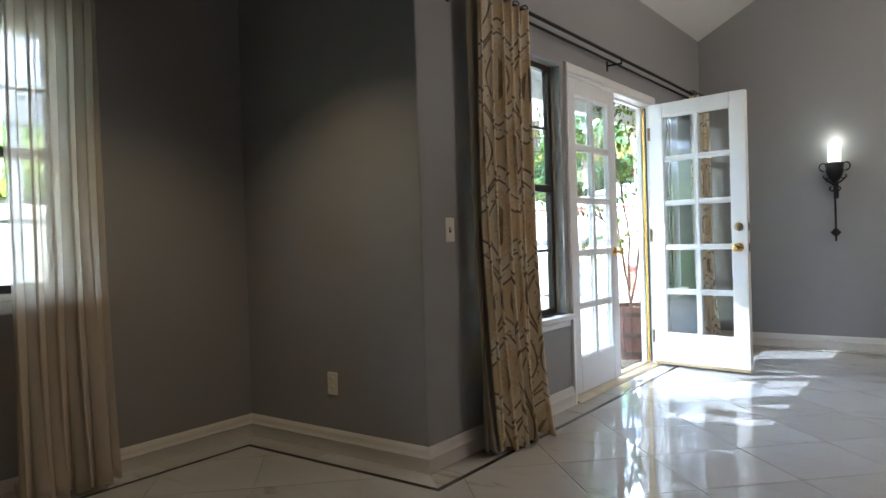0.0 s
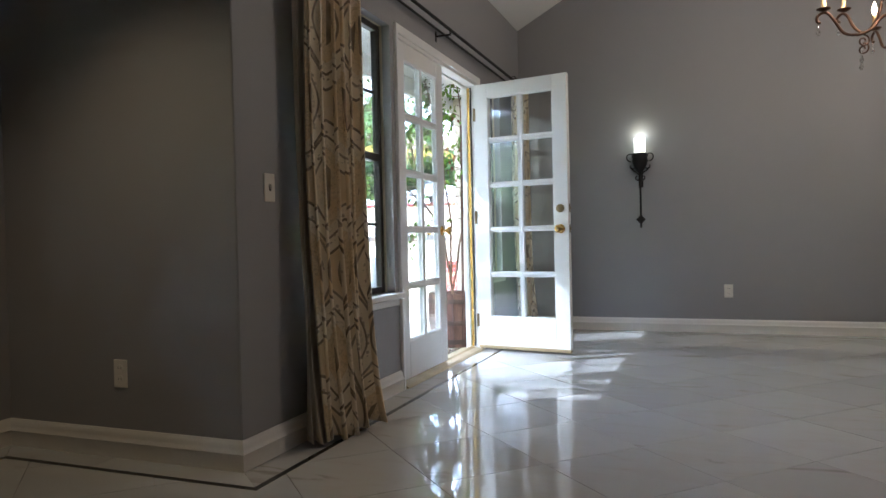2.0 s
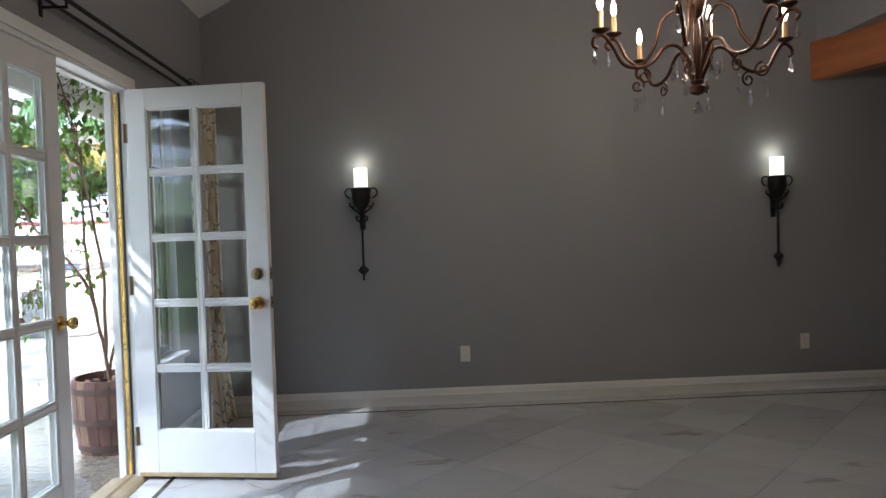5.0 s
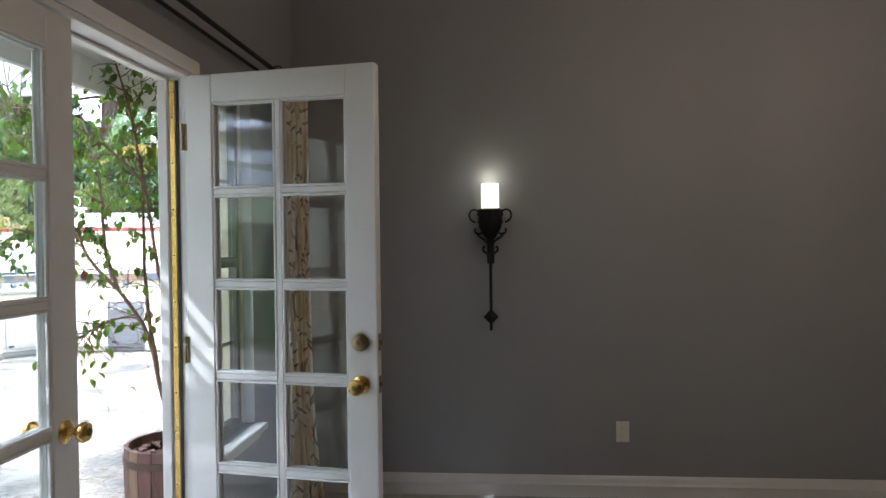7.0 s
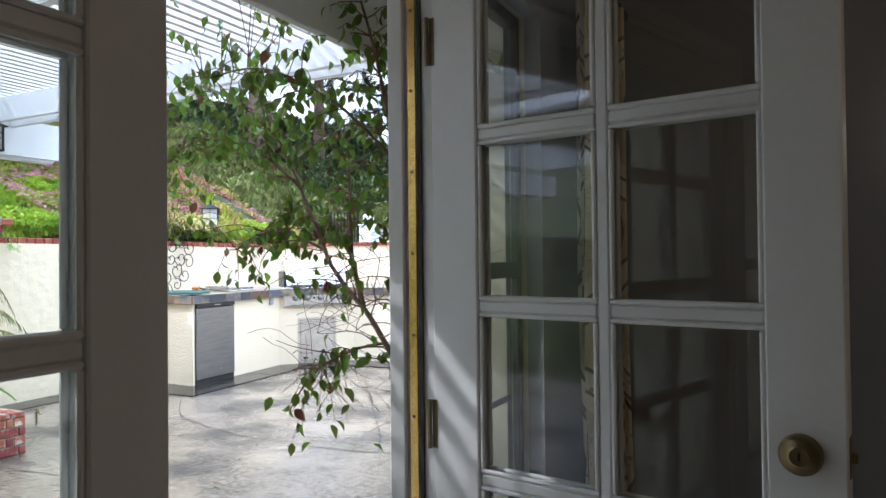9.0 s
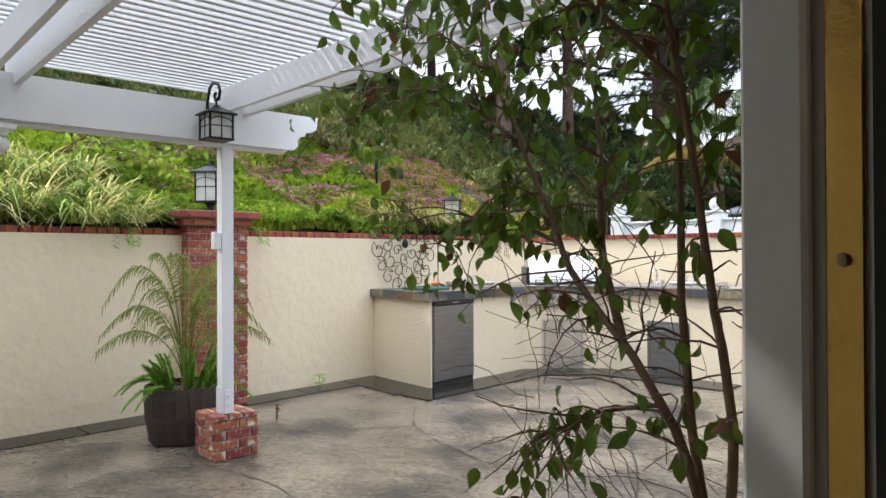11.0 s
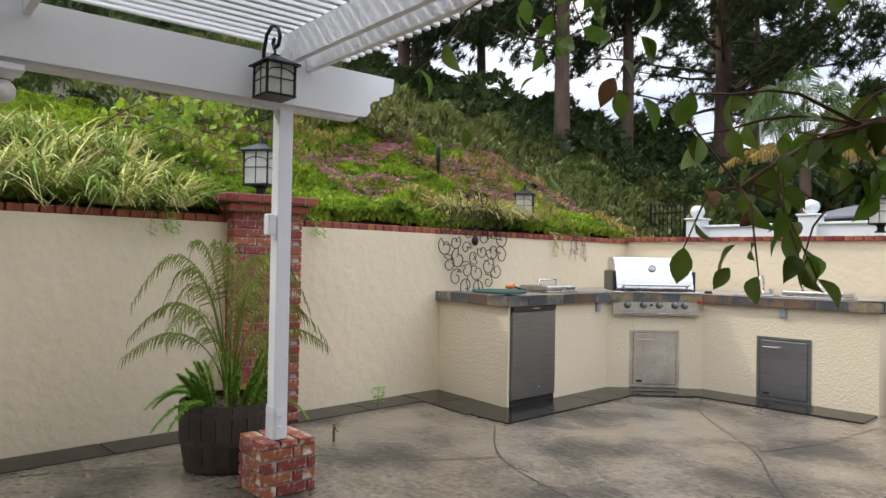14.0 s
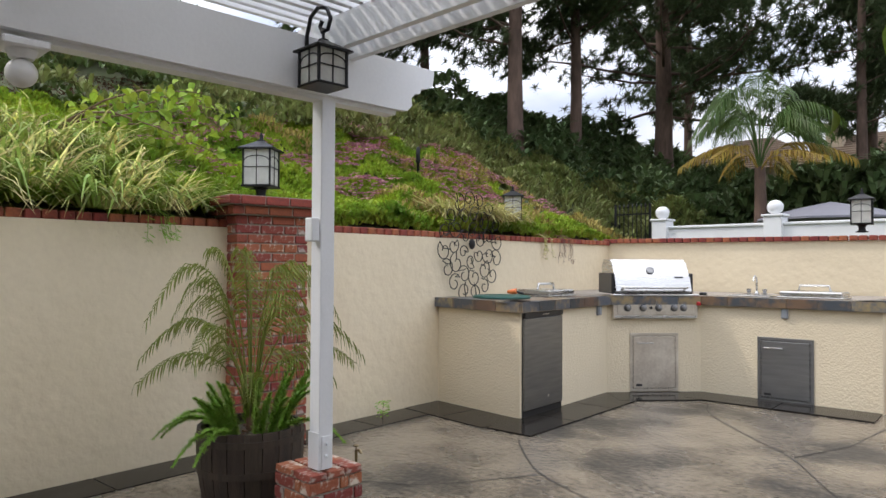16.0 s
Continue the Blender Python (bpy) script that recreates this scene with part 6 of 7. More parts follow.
cover("dark_shrubs", "dark green shrubs along the top of the slope", dark, shrub_mat, 7, [0.16 + 0.010 * math.hypot(x, y) for x, y, z in dark], 0.15, 1.0, 0.55, 0.2, 5)
fringe = scatter(26000, -9.0, -6.6, -3.0, 9, lambda x, y, d, g: d < 0.75, 21)
fg = np.random.RandomState(4)
cover("trailing_ground_cover", "green trailing cover along the top of the wall", [(x, y, max(z, hill_height(x - 0.35, y) - 0.1) + fg.uniform(0.0, 0.10)) for x, y, z in fringe], bright_mat, 6, 0.10, 0.13, 0.9, 0.7, 0.3, 22)
# upper-left slope: bare soil with leafy bushes
bush_mat = mat("bush_mat", (0.075, 0.115, 0.032), 0.6, other=(0.12, 0.16, 0.045), scale=2, fine=12, amount=0.8, bump=0, island=0.35, trans=0.25)
bush = lifted(scatter(5000, -13, -8.5, -5, 4.8, lambda x, y, d, g: 3.4 < d < 6.4 and lump(x, y, 1.2, 61) > 0.0, 16), 0.55, 1.3, 37.0)
cover("leafy_bushes", "leafy green bushes on the bare soil", bush, bush_mat, 5, 0.16, 0.20, 0.9, 0.7, 0.3, 6)
litter = scatter(7000, -13, -8.5, -5, 4.8, lambda x, y, d, g: 3.2 < d < 6.6, 18)
cover("leaf_litter", "brown leaf litter on bare soil", litter, twig_mat, 3, 0.10, 0.12, 1.0, 0.25, 0.1, 8)

spider_mat = mat("spider_mat", (0.74, 0.66, 0.30), 0.55, other=(0.26, 0.34, 0.07), lo=0.66, hi=0.80, scale=3, fine=30, amount=1.0, bump=0, island=0.45, trans=0.3)


def strap_plant(name, label, x, y, z, r, n, seed, material=spider_mat, height=1.0):
    """A mound of long arching strap leaves."""
    g = random.Random(seed)
    o = thing(name, label, "plant", x, y, z)
    m = M()
    for k in range(n):
        az, q = g.uniform(0, 6.28), g.uniform(0, 1.0) * r
        d = Vector((math.cos(az), math.sin(az), 0))
        s = Vector((-math.sin(az), math.cos(az), 0))
        l, up, w = r * g.uniform(0.55, 1.1), g.uniform(0.5, 1.5) * height, g.uniform(0.006, 0.011)
        droop, bend = g.uniform(0.35, 1.25), g.uniform(-0.7, 0.7)
        pts = [d * q * 0.6 + d * (l * t) + s * (l * bend * t * t) + Vector((0, 0, r * (up * t - up * droop * t ** 2.2) + 0.02)) for t in (0, 0.25, 0.5, 0.75, 1.0)]
        vs, fs = [], []
        for i, p in enumerate(pts):
            ww = s * w * (1, 1.2, 1.1, 0.8, 0.1)[i]
            vs += [p - ww, p + ww]
            if i:
                fs.append((2 * i - 2, 2 * i - 1, 2 * i + 1, 2 * i))
        m.add(vs, fs)
    part("leaves", m.mesh("leaves", material), None, o)
    return o


for i, (x, y, r) in enumerate([(-6.98 - 0.38 * (k % 4) + 0.06 * math.sin(k * 2.1), 1.75 - 0.30 * (k // 4) * 1.4 + 0.15 * math.cos(k * 1.7), 0.40 + 0.08 * math.sin(k * 3.3)) for k in range(36)]):
    strap_plant("spider_plant", "arching variegated green and cream strap-leaved plant", x, y, max(1.60, hill_height(x, y)) + 0.04 + 0.10 * math.sin(i * 2.4), r, 230, 40 + i)
for i, (x, y, r) in enumerate(((-7.50, 5.55, 0.48), (-7.46, 6.0, 0.52), (-7.50, 6.38, 0.40))):
    strap_plant("straw_plant", "straw-coloured trailing plant on top of the wall", x, y, hill_height(x, y) + 0.10, r, 260, 60 + i, straw_mat, 0.7)

# dry stems trailing over the coping and down the wall
for y, n, drop, material, label in ((6.95, 7, 0.20, straw_mat, "straw-coloured trailing stems hanging over the wall"), (7.45, 9, 0.28, twig_mat, "thin brown trailing stems hanging over the wall"), (1.75, 6, 0.12, fern_mat, "green trailing stems hanging over the wall"), (3.2, 5, 0.08, fern_mat, "green trailing stems hanging over the wall")):
    face = -6.645 - 0.0783 * y
    stem = thing("trailing_plant", label, "plant", face, y, WALLTOP)
    m = M()
    for k in range(n):
        b = pr.uniform(-0.14, 0.14)
        l = drop * pr.uniform(0.5, 1.15)
        line = [Vector((-0.16, b * 0.5, 0.08)), Vector((-0.05, b * 0.7, 0.11)), Vector((0.05, b, 0.06)), Vector((0.06, b * 1.15, -l * 0.5)), Vector((0.05, b * 1.3 + pr.uniform(-0.03, 0.03), -l))]
        m.tube(line, [0.003, 0.003, 0.0025, 0.002, 0.0012], 5)
        for q in range(14):
            i = pr.choice((2, 3))
            p = line[i].lerp(line[i + 1], pr.random())
            e = Vector((pr.uniform(0.0, 0.02), pr.uniform(-0.03, 0.03), pr.uniform(-0.03, 0.01)))
            m.add([p, p + e + Vector((0, 0.004, 0.003)), p + e * 1.6, p + e - Vector((0, 0.004, 0.003))], [(0, 1, 2, 3)])
    part("foliage", m, material, stem)["kind"] = "stuff"
spike = thing("garden_spike", "thin black metal garden spike on the planted slope", "garden stake", -9.08, 6.5, hill_height(-9.08, 6.5) - 0.05)
part("shaft", M().lathe([(0.022, 0.0), (0.022, 0.30), (0.030, 0.31), (0.030, 0.52), (0.018, 0.54)], 10), black_metal, spike, "", 40)
part("collar", M().lathe([(0.036, 0.33), (0.038, 0.345), (0.036, 0.36)], 12), black_metal, spike)

# leafy sapling leaning over the slope
sap = thing("young_tree", "young tree with bright yellow-green leaves on the slope", "tree", -8.9, 1.7, hill_height(-8.9, 1.7))
sm, sl = M(), M()
for k in range(7):
    az = pr.uniform(0.3, 2.4)
    pts = [Vector((0, 0, 0.1))]
    d = Vector((math.cos(az) * 0.4 + 0.35, math.sin(az), 0.7)).normalized()
    for q in range(8):
        d = (d + Vector((pr.uniform(-0.3, 0.3), pr.uniform(-0.2, 0.3), pr.uniform(-0.32, 0.12)))).normalized()
        pts.append(pts[-1] + d * 0.2)
    sm.tube(pts, [0.014 - 0.0014 * i for i in range(9)], 6)
    for q in range(2, 9):
        for e in range(6):
            vs, fs = leaf_shape(0.10, 0.07)
            sl.add(vs, fs, Matrix.Translation(pts[q] + Vector((pr.gauss(0, 0.07), pr.gauss(0, 0.07), pr.gauss(0, 0.06)))) @ Euler((pr.gauss(0.6, 0.6), pr.gauss(0, 0.6), pr.uniform(0, 6.28))).to_matrix().to_4x4())
part("branchwork", sm, bark_tree, sap)
part("leaves", sl.mesh("leaves", bright_mat), None, sap)["kind"] = "stuff"

# ---- trees on the ridge ----
pine_bark = mat("pine_bark", (0.17, 0.11, 0.082), 0.95, other=(0.055, 0.036, 0.028), scale=2, fine=9, amount=0.9, bump=1.0, bump_scale=8, stretch=(1, 1, 0.3))
needle_mat = mat("needle_mat", (0.075, 0.110, 0.050), 0.7, other=(0.12, 0.150, 0.065), scale=0.6, fine=4, amount=0.8, bump=0, island=0.35, trans=0.2)


def pine(label, x, y, base_z, h, r, first, spread, seed, density=1.0, clump=0.42):
    """A tall pine: a bare tapered trunk, long crooked limbs from a height on, and tufts of needles along them."""
    g = random.Random(seed)
    o = thing("pine_tree", label, "tree", x, y, base_z, group="pines on the ridge")
    line = [Vector((0.25 * noise.noise(Vector((seed, t * 3, 0))) * t * 2, 0.25 * noise.noise(Vector((seed, 9, t * 3))) * t * 2, h * t)) for t in np.linspace(0, 1, 12)]
    part("trunk", M().tube(line, [r * (1.25 if i == 0 else 1) * (1 - 0.8 * i / 11) for i in range(12)], 14), pine_bark, o, "", 60)
    limbs_m, spots = M(), []
    for k in range(int(44 * density)):
        t = first + (1 - first) * (k + g.random()) / (44 * density)
        i = min(10, int(t * 11))
        p = line[i].lerp(line[i + 1], t * 11 - i)
        az = g.uniform(0, 6.28)
        l = spread * (1.15 - 0.75 * (t - first) / (1 - first)) * g.uniform(0.6, 1.1)
        d = Vector((math.cos(az), math.sin(az), g.uniform(-0.05, 0.65))).normalized()
        pts = [p]
        for q in range(7):
            d = (d + Vector((g.uniform(-0.25, 0.25), g.uniform(-0.25, 0.25), g.uniform(-0.12, 0.22)))).normalized()
            pts.append(pts[-1] + d * l / 7)
        rr = r * 0.20 * (1 - 0.6 * t)
        limbs_m.tube(pts, [rr * (1 - 0.85 * i / 7) for i in range(8)], 6)
        for q in range(2, 8):
            for e in range(3):
                side = Vector((g.gauss(0, 1), g.gauss(0, 1), g.gauss(0.2, 0.5))).normalized() * l * 0.16 * g.uniform(0.4, 1.4)
                e1 = pts[q] + side
                limbs_m.tube([pts[q], e1], [rr * 0.18, rr * 0.08], 4)
                for c in range(4):
                    spots.append(e1 + Vector((g.gauss(0, 0.26), g.gauss(0, 0.26), g.gauss(0.05, 0.18))) * clump * 2.4)
    part("branchwork", limbs_m, pine_bark, o, "", 60)
    gg = np.random.RandomState(seed)
    n = 30
    P = np.repeat(np.array([tuple(s) for s in spots]), n, axis=0)
    d = gg.normal(0, 1, P.shape)
    d[:, 2] += 0.35
    d /= np.linalg.norm(d, axis=1)[:, None]
    L = clump * gg.uniform(0.5, 1.0, len(P))
    s = np.cross(d, [0.3, 0.5, 0.8])
    s /= np.linalg.norm(s, axis=1)[:, None] + 1e-6
    w = s * (L * 0.085)[:, None]
    V = np.stack([P - w, P + w, P + d * L[:, None]], 1).reshape(-1, 3)
    F = [(i, i + 1, i + 2) for i in range(0, len(V), 3)]
    bulk("needles", V, F, needle_mat, o, kind="stuff")
    return o


def on_hill(x, y):
    return hill_height(x, y) - 0.1


pine("tall pine with a thick bare trunk on the slope", -15.5, 16.6, on_hill(-15.5, 16.6), 16.0, 0.27, 0.24, 6.0, 3, 1.4)
pine("tall pine with a slim trunk among the shrubs", -16.2, 20.9, on_hill(-16.2, 20.9), 17.0, 0.24, 0.28, 5.5, 5, 1.3)
pine("broad pine with crooked low limbs", -16.4, 27.9, on_hill(-16.4, 27.9), 19.0, 0.42, 0.16, 7.5, 7, 1.6)
pine("distant pine behind the ridge", -27.5, 24.0, on_hill(-27.5, 24.0) - 1, 14.0, 0.3, 0.35, 4.5, 9)
pine("distant pine behind the ridge", -28.5, 20.5, on_hill(-28.5, 20.5) - 1, 13.0, 0.3, 0.30, 4.5, 10)
pine("slender pine beyond the neighbour's garden", -9.0, 29.0, 2.0, 19.0, 0.22, 0.22, 3.4, 15, 0.8)
pine("slender pine beyond the neighbour's garden", -9.6, 33.0, 2.0, 21.0, 0.24, 0.22, 3.4, 17, 0.8)
pine("distant pine behind the roofs", -22.0, 42.0, 6.0, 16.0, 0.3, 0.25, 5.0, 19)
pine("broad pine behind the ridge", -22.5, 15.5, on_hill(-22.5, 15.5), 13.0, 0.26, 0.12, 5.5, 29, 1.3)
pine("distant pine behind the roofs", -4.0, 44.0, 2.0, 22.0, 0.3, 0.15, 6.0, 23)

# queen palm with yellowing lower fronds
gold_frond = mat("gold_frond", (0.38, 0.24, 0.03), 0.6, other=(0.24, 0.19, 0.04), scale=3, amount=0.7, bump=0, island=0.3, trans=0.3)
palm_frond = mat("palm_frond", (0.065, 0.125, 0.024), 0.5, other=(0.11, 0.17, 0.035), scale=2, amount=0.7, bump=0, island=0.3, trans=0.3)
qp = thing("queen_palm", "feathery palm with yellowing lower fronds beyond the wall", "palm", -7.7, 15.6, 1.5)
part("trunk", M().tube([(0, 0, -0.2), (0.02, 0, 1.1), (0, 0.02, 2.0)], [0.16, 0.13, 0.11], 12), pine_bark, qp, "", 60)
for k in range(17):
    az = 2 * math.pi * k * 0.382 + pr.uniform(-0.2, 0.2)
    part("frond", arching_frond(az, pr.uniform(1.1, 1.8), pr.uniform(0.8, 2.1), pr.uniform(0.55, 0.68), pr.uniform(0.70, 0.90), 46, 2.0), palm_frond, qp, m=pose(0, 0, 1.85))
for k in range(6):
    az = 2 * math.pi * k / 6 + 0.35
    part("frond", arching_frond(az, pr.uniform(1.4, 1.9), pr.uniform(0.40, 0.75), 0.48, 0.55, 44, 2.2), gold_frond, qp, "yellow drying frond", m=pose(0, 0, 1.75))

# tall dark hedge and bushes beyond the neighbour's garden
hg = np.random.RandomState(77)
hx, hy = hg.uniform(-10, 6, 5200), hg.uniform(18.0, 23.0, 5200)
hz = 1.0 + hg.uniform(0, 1, 5200) ** 0.6 * np.array([2.2 + 1.6 * (lump(x, 3.0, 0.45, 71) + 0.3) for x in hx])
V, F = tufts(np.stack([hx, hy, hz], 1), 8, 0.55, 0.12, 1.0, 0.6, 0.3, 9)
bulk("garden_hedge", V, F, shrub_mat, None, "dark green hedge beyond the white wall", "hedge", "stuff")

# ---- beyond the wall: fence, balustrade, roofs ----
black_fence = thing("iron_fence", "black iron fence with spear tops beyond the wall", "fence", -9.62, 12.75, 1.5)
for k in range(9):
    part("post" if k in (0, 8) else "picket", M().tube([(k * 0.10, 0, 0), (k * 0.10, 0, 1.08 if k in (0, 8) else 1.0)], 0.028 if k in (0, 8) else 0.011, 6).lathe([(0.02, 0), (0.024, 0.03), (0.002, 0.10)], 6, pose(k * 0.10, 0, 1.0)), black_metal, black_fence)
for z in (0.15, 0.85):
    part("rail", M().box(0, 0.8, -0.012, 0.012, z, z + 0.03), black_metal, black_fence)
bal = thing("white_garden_wall", "low white wall with ball-topped posts beyond the garden", "wall", -8.6, 12.8, 1.2)
part("panel", M().box(0, 12.0, 0.0, 0.12, 0, 0.84, 0.01).box(-0.02, 12.0, -0.04, 0.16, 0.84, 0.89, 0.01), pergola_paint, bal)
for x in (0.0, 2.2, 4.35, 6.5, 8.7, 10.9):
    p = part("post", M().box(x - 0.16, x + 0.16, -0.10, 0.22, 0, 1.0, 0.01).box(x - 0.19, x + 0.19, -0.13, 0.25, 1.0, 1.04, 0.01), pergola_paint, bal)
    part("ball", M().lathe([(0.03 + 0.11 * math.sin(math.pi * k / 12), 1.17 - 0.125 * math.cos(math.pi * k / 12)) for k in range(13)], 20, pose(x, 0.06, 0)), pergola_paint, p, "", 60)
shade_cloth = mat("shade_cloth", (0.20, 0.20, 0.23), 0.8, scale=3, amount=0.4, bump=0.1)
gaz = thing("garden_umbrella", "grey garden umbrella standing beyond the white wall", "umbrella", -6.2, 15.4, 1.2)
part("pole", M().tube([(0, 0, 0), (0, 0, 1.40)], 0.03, 8), black_metal, gaz)
part("canopy", M().lathe([(1.5, 1.02), (1.5, 1.06), (0.75, 1.27), (0.04, 1.42)], 8), shade_cloth, gaz, "grey fabric canopy")
roof_tile = mat("roof_tile", (0.26, 0.20, 0.15), 0.85, other=(0.18, 0.13, 0.10), scale=4, fine=20, amount=0.8, bump=0.4)
tan = mat("tan", (0.50, 0.42, 0.31), 0.85, scale=2, amount=0.5, bump=0.3)


def far_house(x, y, z, w, d, h, label):
    o = thing("house", label, "house", x, y, z, group="neighbouring houses")
    part("wall", M().box(-w / 2, w / 2, -d / 2, d / 2, -4, h), tan, o)
    e = 0.5
    base = part("roof", M().add([(-w / 2 - e, -d / 2 - e, h), (w / 2 + e, -d / 2 - e, h), (w / 2 + e, d / 2 + e, h), (-w / 2 - e, d / 2 + e, h), (-w / 2 + d / 2, 0, h + 2.2), (w / 2 - d / 2, 0, h + 2.2)],
                               [(0, 1, 5, 4), (1, 2, 5), (2, 3, 4, 5), (3, 0, 4), (0, 3, 2, 1)]), roof_tile, o, "brown tiled hip roof")
    for k in range(14):
        t = (k + 0.5) / 14
        z0, y0 = h + 2.2 * t + 0.02, -d / 2 - e + (d / 2 + e) * t
        part("tile_course", M().box(-w / 2 - e + (d / 2 + e) * t, w / 2 + e - (d / 2 + e) * t, y0 - 0.04, y0 + 0.10, z0 - 0.03, z0 + 0.05), roof_tile, base)
    return o


h1 = far_house(-17.5, 41.0, 4.5, 9.0, 7.0, 1.9, "tan house with a tiled roof above the slope")
h2 = far_house(-11.5, 41.5, 2.5, 9.0, 7.0, 3.6, "tan house with a chimney behind the palm")
ch = part("chimney", M().box(-1.9, -1.1, -1.6, -0.9, 3.5, 6.1, 0.03).box(-2.0, -1.0, -1.7, -0.8, 6.1, 6.3, 0.03), tan, h2, "tan stucco chimney")
part("chimney_cap", M().box(-1.8, -1.2, -1.5, -1.0, 6.3, 6.75, 0.05), roof_tile, ch, "brown chimney cap")
up_f = thing("hilltop_fence", "dark metal fence on the hilltop", "fence", -19.0, 34.0, hill_height(-19.0, 34.0) + 0.3)
for k in range(26):
    part("picket", M().tube([(k * 0.14, 0, 0), (k * 0.14, 0, 1.1)], 0.012, 5), black_metal, up_f)
for z in (0.1, 1.05):
    part("rail", M().box(0, 3.5, -0.015, 0.015, z, z + 0.04), black_metal, up_f)
tap = thing("garden_tap", "small brass garden tap on a short pipe near the pedestal", "tap", -5.80, 2.86, ZP)
part("pipe", M().tube([(0, 0, 0), (0, 0, 0.10), (0.04, 0, 0.11), (0.06, 0, 0.09)], 0.011, 8).lathe([(0.022, 0.13), (0.022, 0.138)], 8).tube([(0, 0, 0.10), (0, 0, 0.132)], 0.005, 6), old_brass, tap, "", 60)
pbx = thing("post_outlet_box", "white weatherproof outlet box on the pergola post", "outlet box", -4.93, 1.894, 1.44)
part("box", M().box(-0.035, 0.035, -0.05, 0, 0, 0.13, 0.006), pergola_paint, pbx)

# eave over the doors, and an added overhang that shades the alcove window
eave = thing("eave", "white painted eave and soffit over the doors, with an added sun-blocking overhang at the alcove", "eave", 0, 0, 0)
eave["kind"] = "structure"
part("soffit", M().box(-0.83, EXT - 0.002, CY + 0.15, 3.4, 2.36, 2.38), pergola_paint, eave)
# unseen overhang, added to keep direct sun off the alcove floor
part("soffit", M().box(-2.75, AX - 0.13, -9.0, CY + 0.10, 2.40, 2.44), pergola_paint, eave)
part("fascia", M().box(-0.87, -0.83, CY + 0.15, 3.4, 2.20, 2.44, 0.004), pergola_paint, eave)
part("roof_deck", M().add([(-0.95, -2.8, 2.44), (-0.95, 3.4, 2.44), (-0.15, 3.4, 2.73), (-0.15, -2.8, 2.73), (-0.95, -2.8, 2.47), (-0.95, 3.4, 2.47), (-0.15, 3.4, 2.78), (-0.15, -2.8, 2.78)], [(0, 1, 2, 3), (7, 6, 5, 4), (0, 4, 5, 1), (2, 6, 7, 3), (1, 5, 6, 2), (0, 3, 7, 4)]), roof_tile, eave, "brown tiled roof edge")

# ---- marble floor ----
marble = bpy.data.materials.new("marble")
marble.use_nodes = True
nt = marble.node_tree
pb = nt.nodes["Principled BSDF"]
tcm = nt.nodes.new("ShaderNodeTexCoord")
oim = nt.nodes.new("ShaderNodeObjectInfo")
shift = nt.nodes.new("ShaderNodeVectorMath")
shift.operation = "MULTIPLY_ADD"
shift.inputs[1].default_value = (1, 1, 1)
nt.links.new(tcm.outputs["Object"], shift.inputs[0])
scale_r = nt.nodes.new("ShaderNodeVectorMath")
scale_r.operation = "SCALE"
scale_r.inputs[0].default_value = (37.0, 23.0, 11.0)
nt.links.new(oim.outputs["Random"], scale_r.inputs["Scale"])
nt.links.new(scale_r.outputs[0], shift.inputs[2])
stretch_m = nt.nodes.new("ShaderNodeMapping")
stretch_m.inputs["Scale"].default_value = (1.0, 3.4, 1.0)
stretch_m.inputs["Rotation"].default_value = (0, 0, radians(38))
nt.links.new(shift.outputs[0], stretch_m.inputs[0])
vein = nt.nodes.new("ShaderNodeTexNoise")
vein.inputs["Scale"].default_value, vein.inputs["Detail"].default_value, vein.inputs["Distortion"].default_value = 2.2, 8, 1.1
nt.links.new(stretch_m.outputs[0], vein.inputs["Vector"])
vr = nt.nodes.new("ShaderNodeValToRGB")
for e, (p, c) in zip((vr.color_ramp.elements[0], vr.color_ramp.elements[1]), ((0.28, (0.34, 0.325, 0.30)), (0.52, (0.50, 0.50, 0.495)))):
    e.position, e.color = p, (*c, 1)
mid_e = vr.color_ramp.elements.new(0.36)
mid_e.color = (0.49, 0.48, 0.46, 1)
nt.links.new(vein.outputs["Fac"], vr.inputs[0])
hm = nt.nodes.new("ShaderNodeHueSaturation")
vm = nt.nodes.new("ShaderNodeMapRange")
vm.inputs[3].default_value, vm.inputs[4].default_value = 0.90, 1.08
nt.links.new(oim.outputs["Random"], vm.inputs[0])
nt.links.new(vm.outputs[0], hm.inputs["Value"])
nt.links.new(vr.outputs[0], hm.inputs["Color"])
nt.links.new(hm.outputs[0], pb.inputs["Base Color"])
smear = nt.nodes.new("ShaderNodeTexNoise")
smear.inputs["Scale"].default_value, smear.inputs["Detail"].default_value = 3.0, 4
nt.links.new(tcm.outputs["Object"], smear.inputs["Vector"])
sr = nt.nodes.new("ShaderNodeMapRange")
sr.inputs[1].default_value, sr.inputs[2].default_value, sr.inputs[3].default_value, sr.inputs[4].default_value = 0.35, 0.7, 0.02, 0.065
nt.links.new(smear.outputs["Fac"], sr.inputs[0])
nt.links.new(sr.outputs[0], pb.inputs["Roughness"])
pb.inputs["Specular IOR Level"].default_value = 0.95
grout = mat("grout", (0.33, 0.31, 0.28), 0.7, scale=6, amount=0.4, bump=0.2)

floor = setting("floor", M().box(-1.35, 9.0, -9.0, CY + 0.02, -0.08, -0.004).box(-0.03, 9.0, CY + 0.02, SY + 0.02, -0.08, -0.004), grout, "polished grey-white marble tile floor with a dark inlaid border")
LX, LA, LS, LAL = WX + 0.15, AX + 0.145, SY - 0.135, CY - 0.135  # where the inlay runs
inlay = [(LA, -9.0), (LA, LAL), (LX, LAL), (LX, LS), (9.0, LS)]
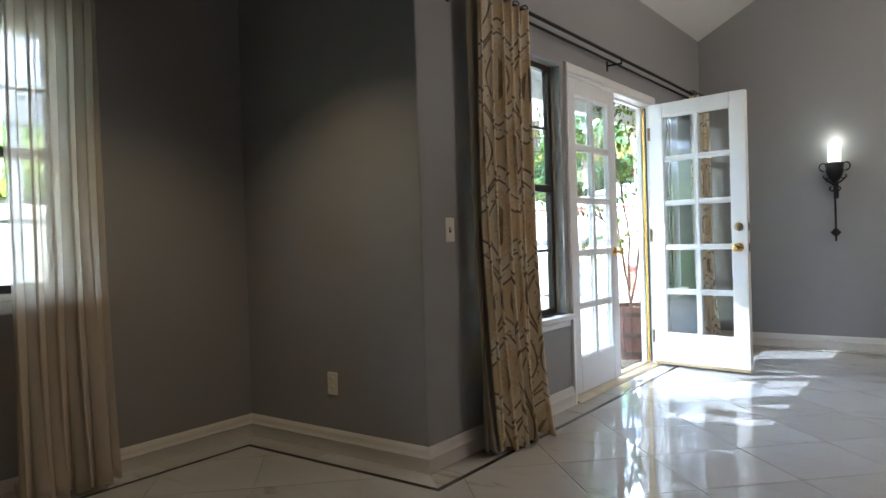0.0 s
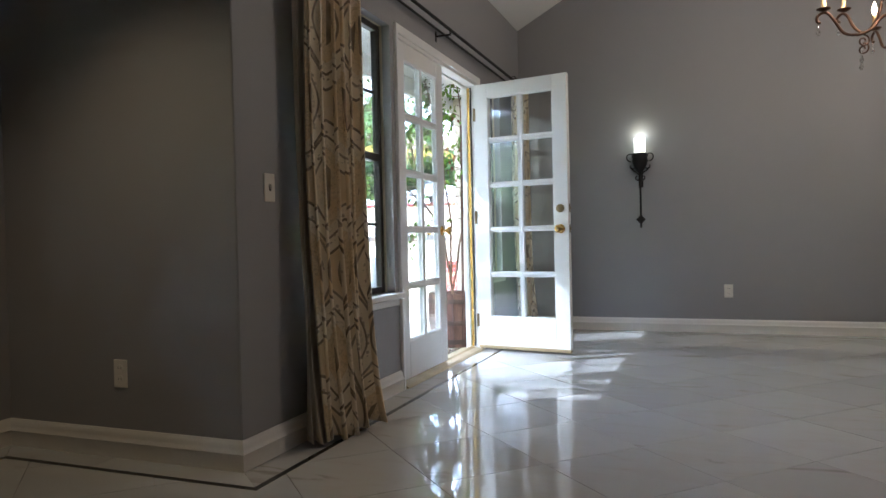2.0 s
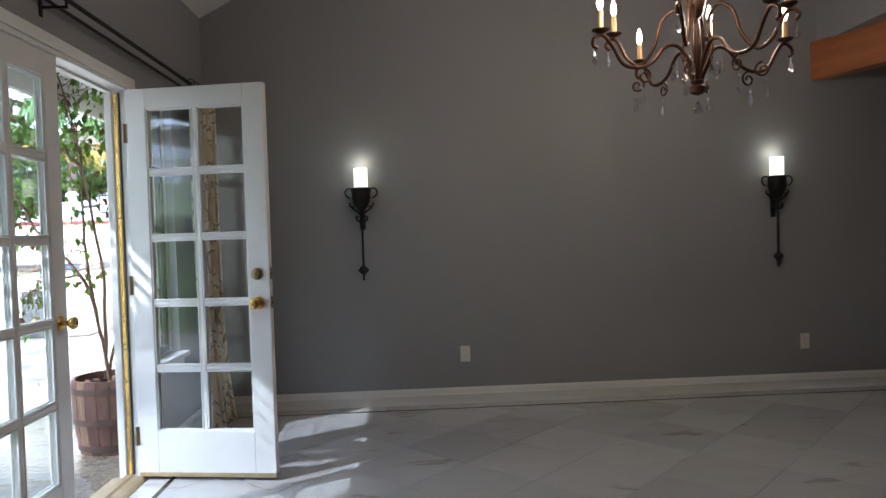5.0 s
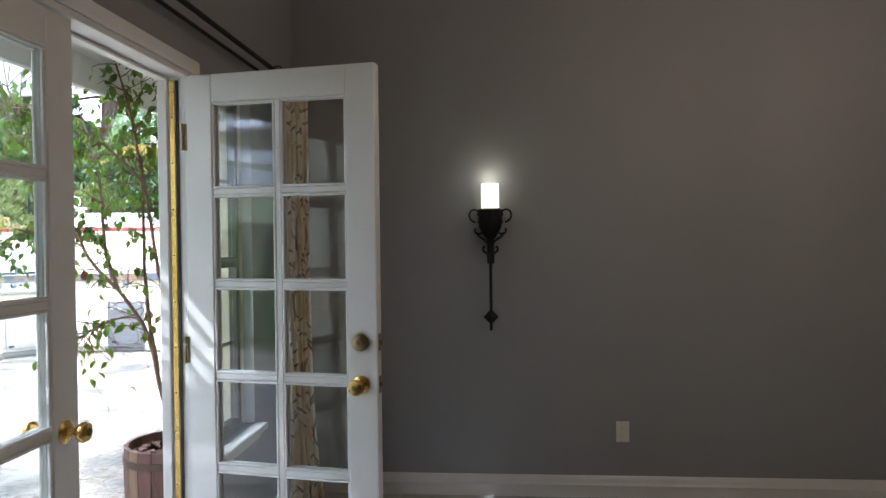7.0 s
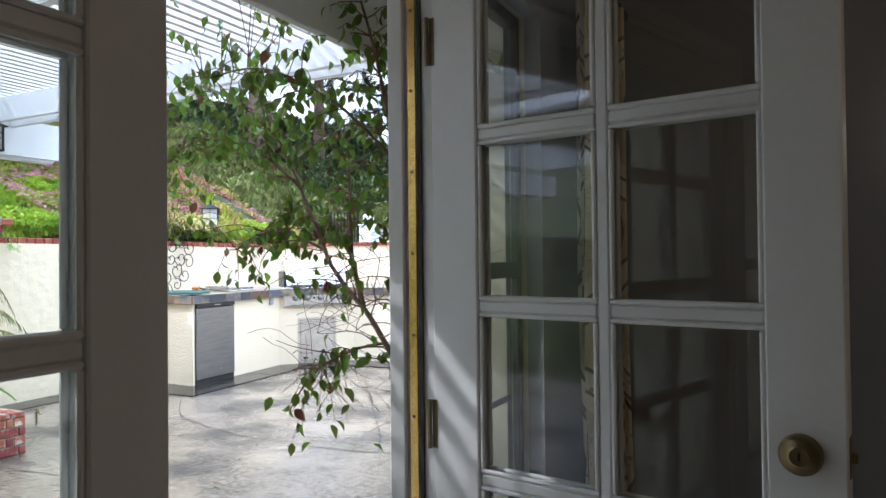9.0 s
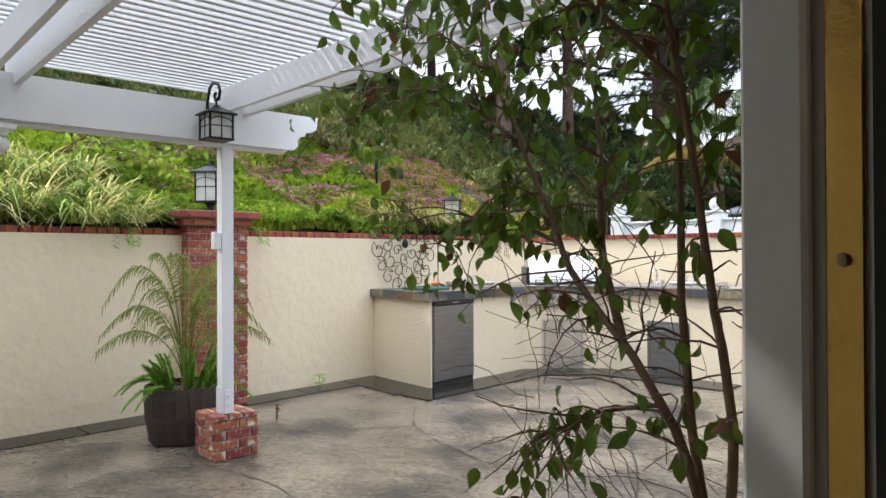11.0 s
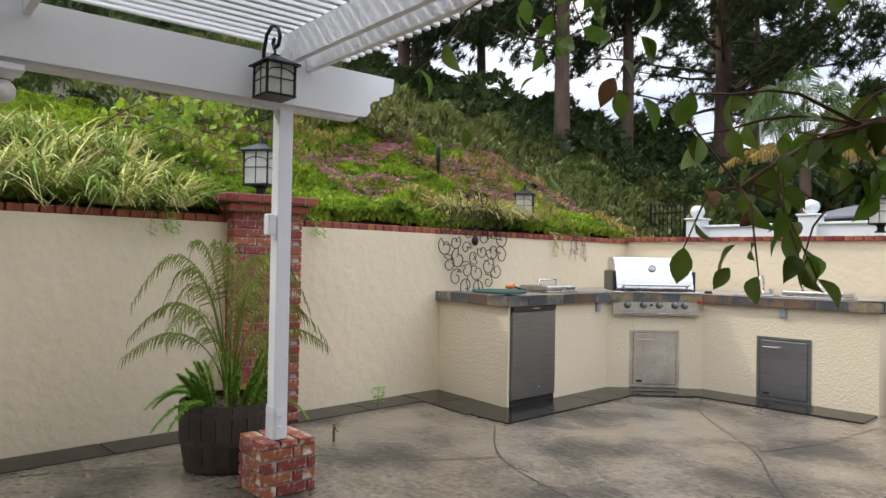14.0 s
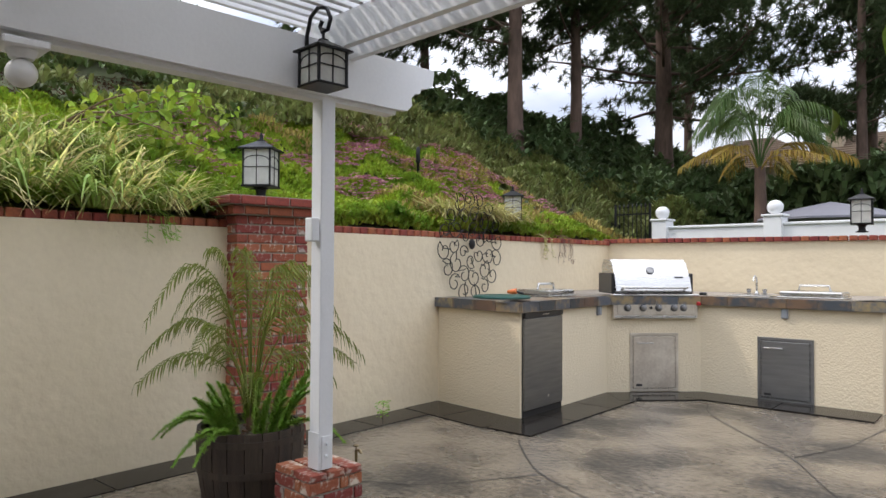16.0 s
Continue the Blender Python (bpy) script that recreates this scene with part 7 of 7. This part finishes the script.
setting("trim_inlay", M().sweep([(0, -0.004), (0.024, -0.004), (0.024, 0.0), (0, 0.0)], inlay), black_stone, "black marble inlay line in the floor")


def clip(poly, axis, value, keep_low):
    out = []
    for i, p in enumerate(poly):
        q = poly[(i + 1) % len(poly)]
        a, b = p[axis] - value, q[axis] - value
        if keep_low:
            a, b = -a, -b
        if a >= 0:
            out.append(p)
        if a * b < 0:
            s = a / (a - b)
            out.append((p[0] + (q[0] - p[0]) * s, p[1] + (q[1] - p[1]) * s))
    return out


def inside(poly, x0, x1, y0, y1):
    for axis, value, low in ((0, x0, False), (0, x1, True), (1, y0, False), (1, y1, True)):
        poly = clip(poly, axis, value, low) if poly else poly
    return poly


TILE = 0.457
G = LX + 0.024 + 0.002
areas = [(G, 9.0, -9.0, LS - 0.026), (LA + 0.026, G, -9.0, LAL - 0.026)]
u, w = Vector((1, 1)) * TILE / math.sqrt(2), Vector((-1, 1)) * TILE / math.sqrt(2)
node = Vector((0.77, -2.21))
far_tiles = M()
for i in range(-26, 26):
    for j in range(-26, 26):
        o = node + u * i + w * j
        g = 0.0016 * math.sqrt(2)
        quad = [(o.x, o.y + g), (o.x + u.x - g, o.y + u.y), (o.x, o.y + u.y + w.y - g), (o.x + w.x + g, o.y + w.y)]
        pieces = [p for p in (inside(quad, *a) for a in areas) if len(p) > 2]
        if not pieces:
            continue
        near = o.y > -5.2 and o.x < 5.6
        m = M() if near else far_tiles
        for p in pieces:
            m.prism(p, -0.004, 0.0)
        if near:
            part("tile", m, marble, floor)
part("far_tiles", far_tiles, marble, floor)["kind"] = "stuff"
# straight border tiles between the inlay and the walls
for (ax, ay), (bx, by), width in (((AX, -6.0), (AX, CY), 0.143), ((AX + 0.0, CY), (WX, CY), 0.133), ((WX, CY), (WX, DY0), 0.148), ((WX, DY0), (WX, SY), 0.148), ((WX, SY), (7.5, SY), 0.133)):
    a, b = Vector((ax, ay)), Vector((bx, by))
    d = b - a
    un = d.normalized()
    o = Vector((un.y, -un.x)) * width
    n = max(1, round(d.length / 0.61))
    for i in range(n):
        p, q = a + d * (i / n) + un * 0.001, a + d * ((i + 1) / n) - un * 0.001
        pp, qq = p + o, q + o
        if i == n - 1 and (bx, by) == (AX, CY):
            qq = qq - un * 0.133
        if (ax, ay) == (AX, CY) and i == 0:
            pp = pp + un * 0.145
        if (ax, ay) == (AX, CY) and i == n - 1:
            qq = qq + un * 0.15
        if (ax, ay) == (WX, CY) and i == 0:
            pp = pp - un * 0.135
        if (bx, by) == (WX, SY) and i == n - 1:
            qq = qq - un * 0.135
        if (ax, ay) == (WX, SY) and i == 0:
            pp = pp + un * 0.15
        part("border_tile", M().prism([tuple(p), tuple(q), tuple(qq), tuple(pp)], -0.004, 0.0), marble, floor)
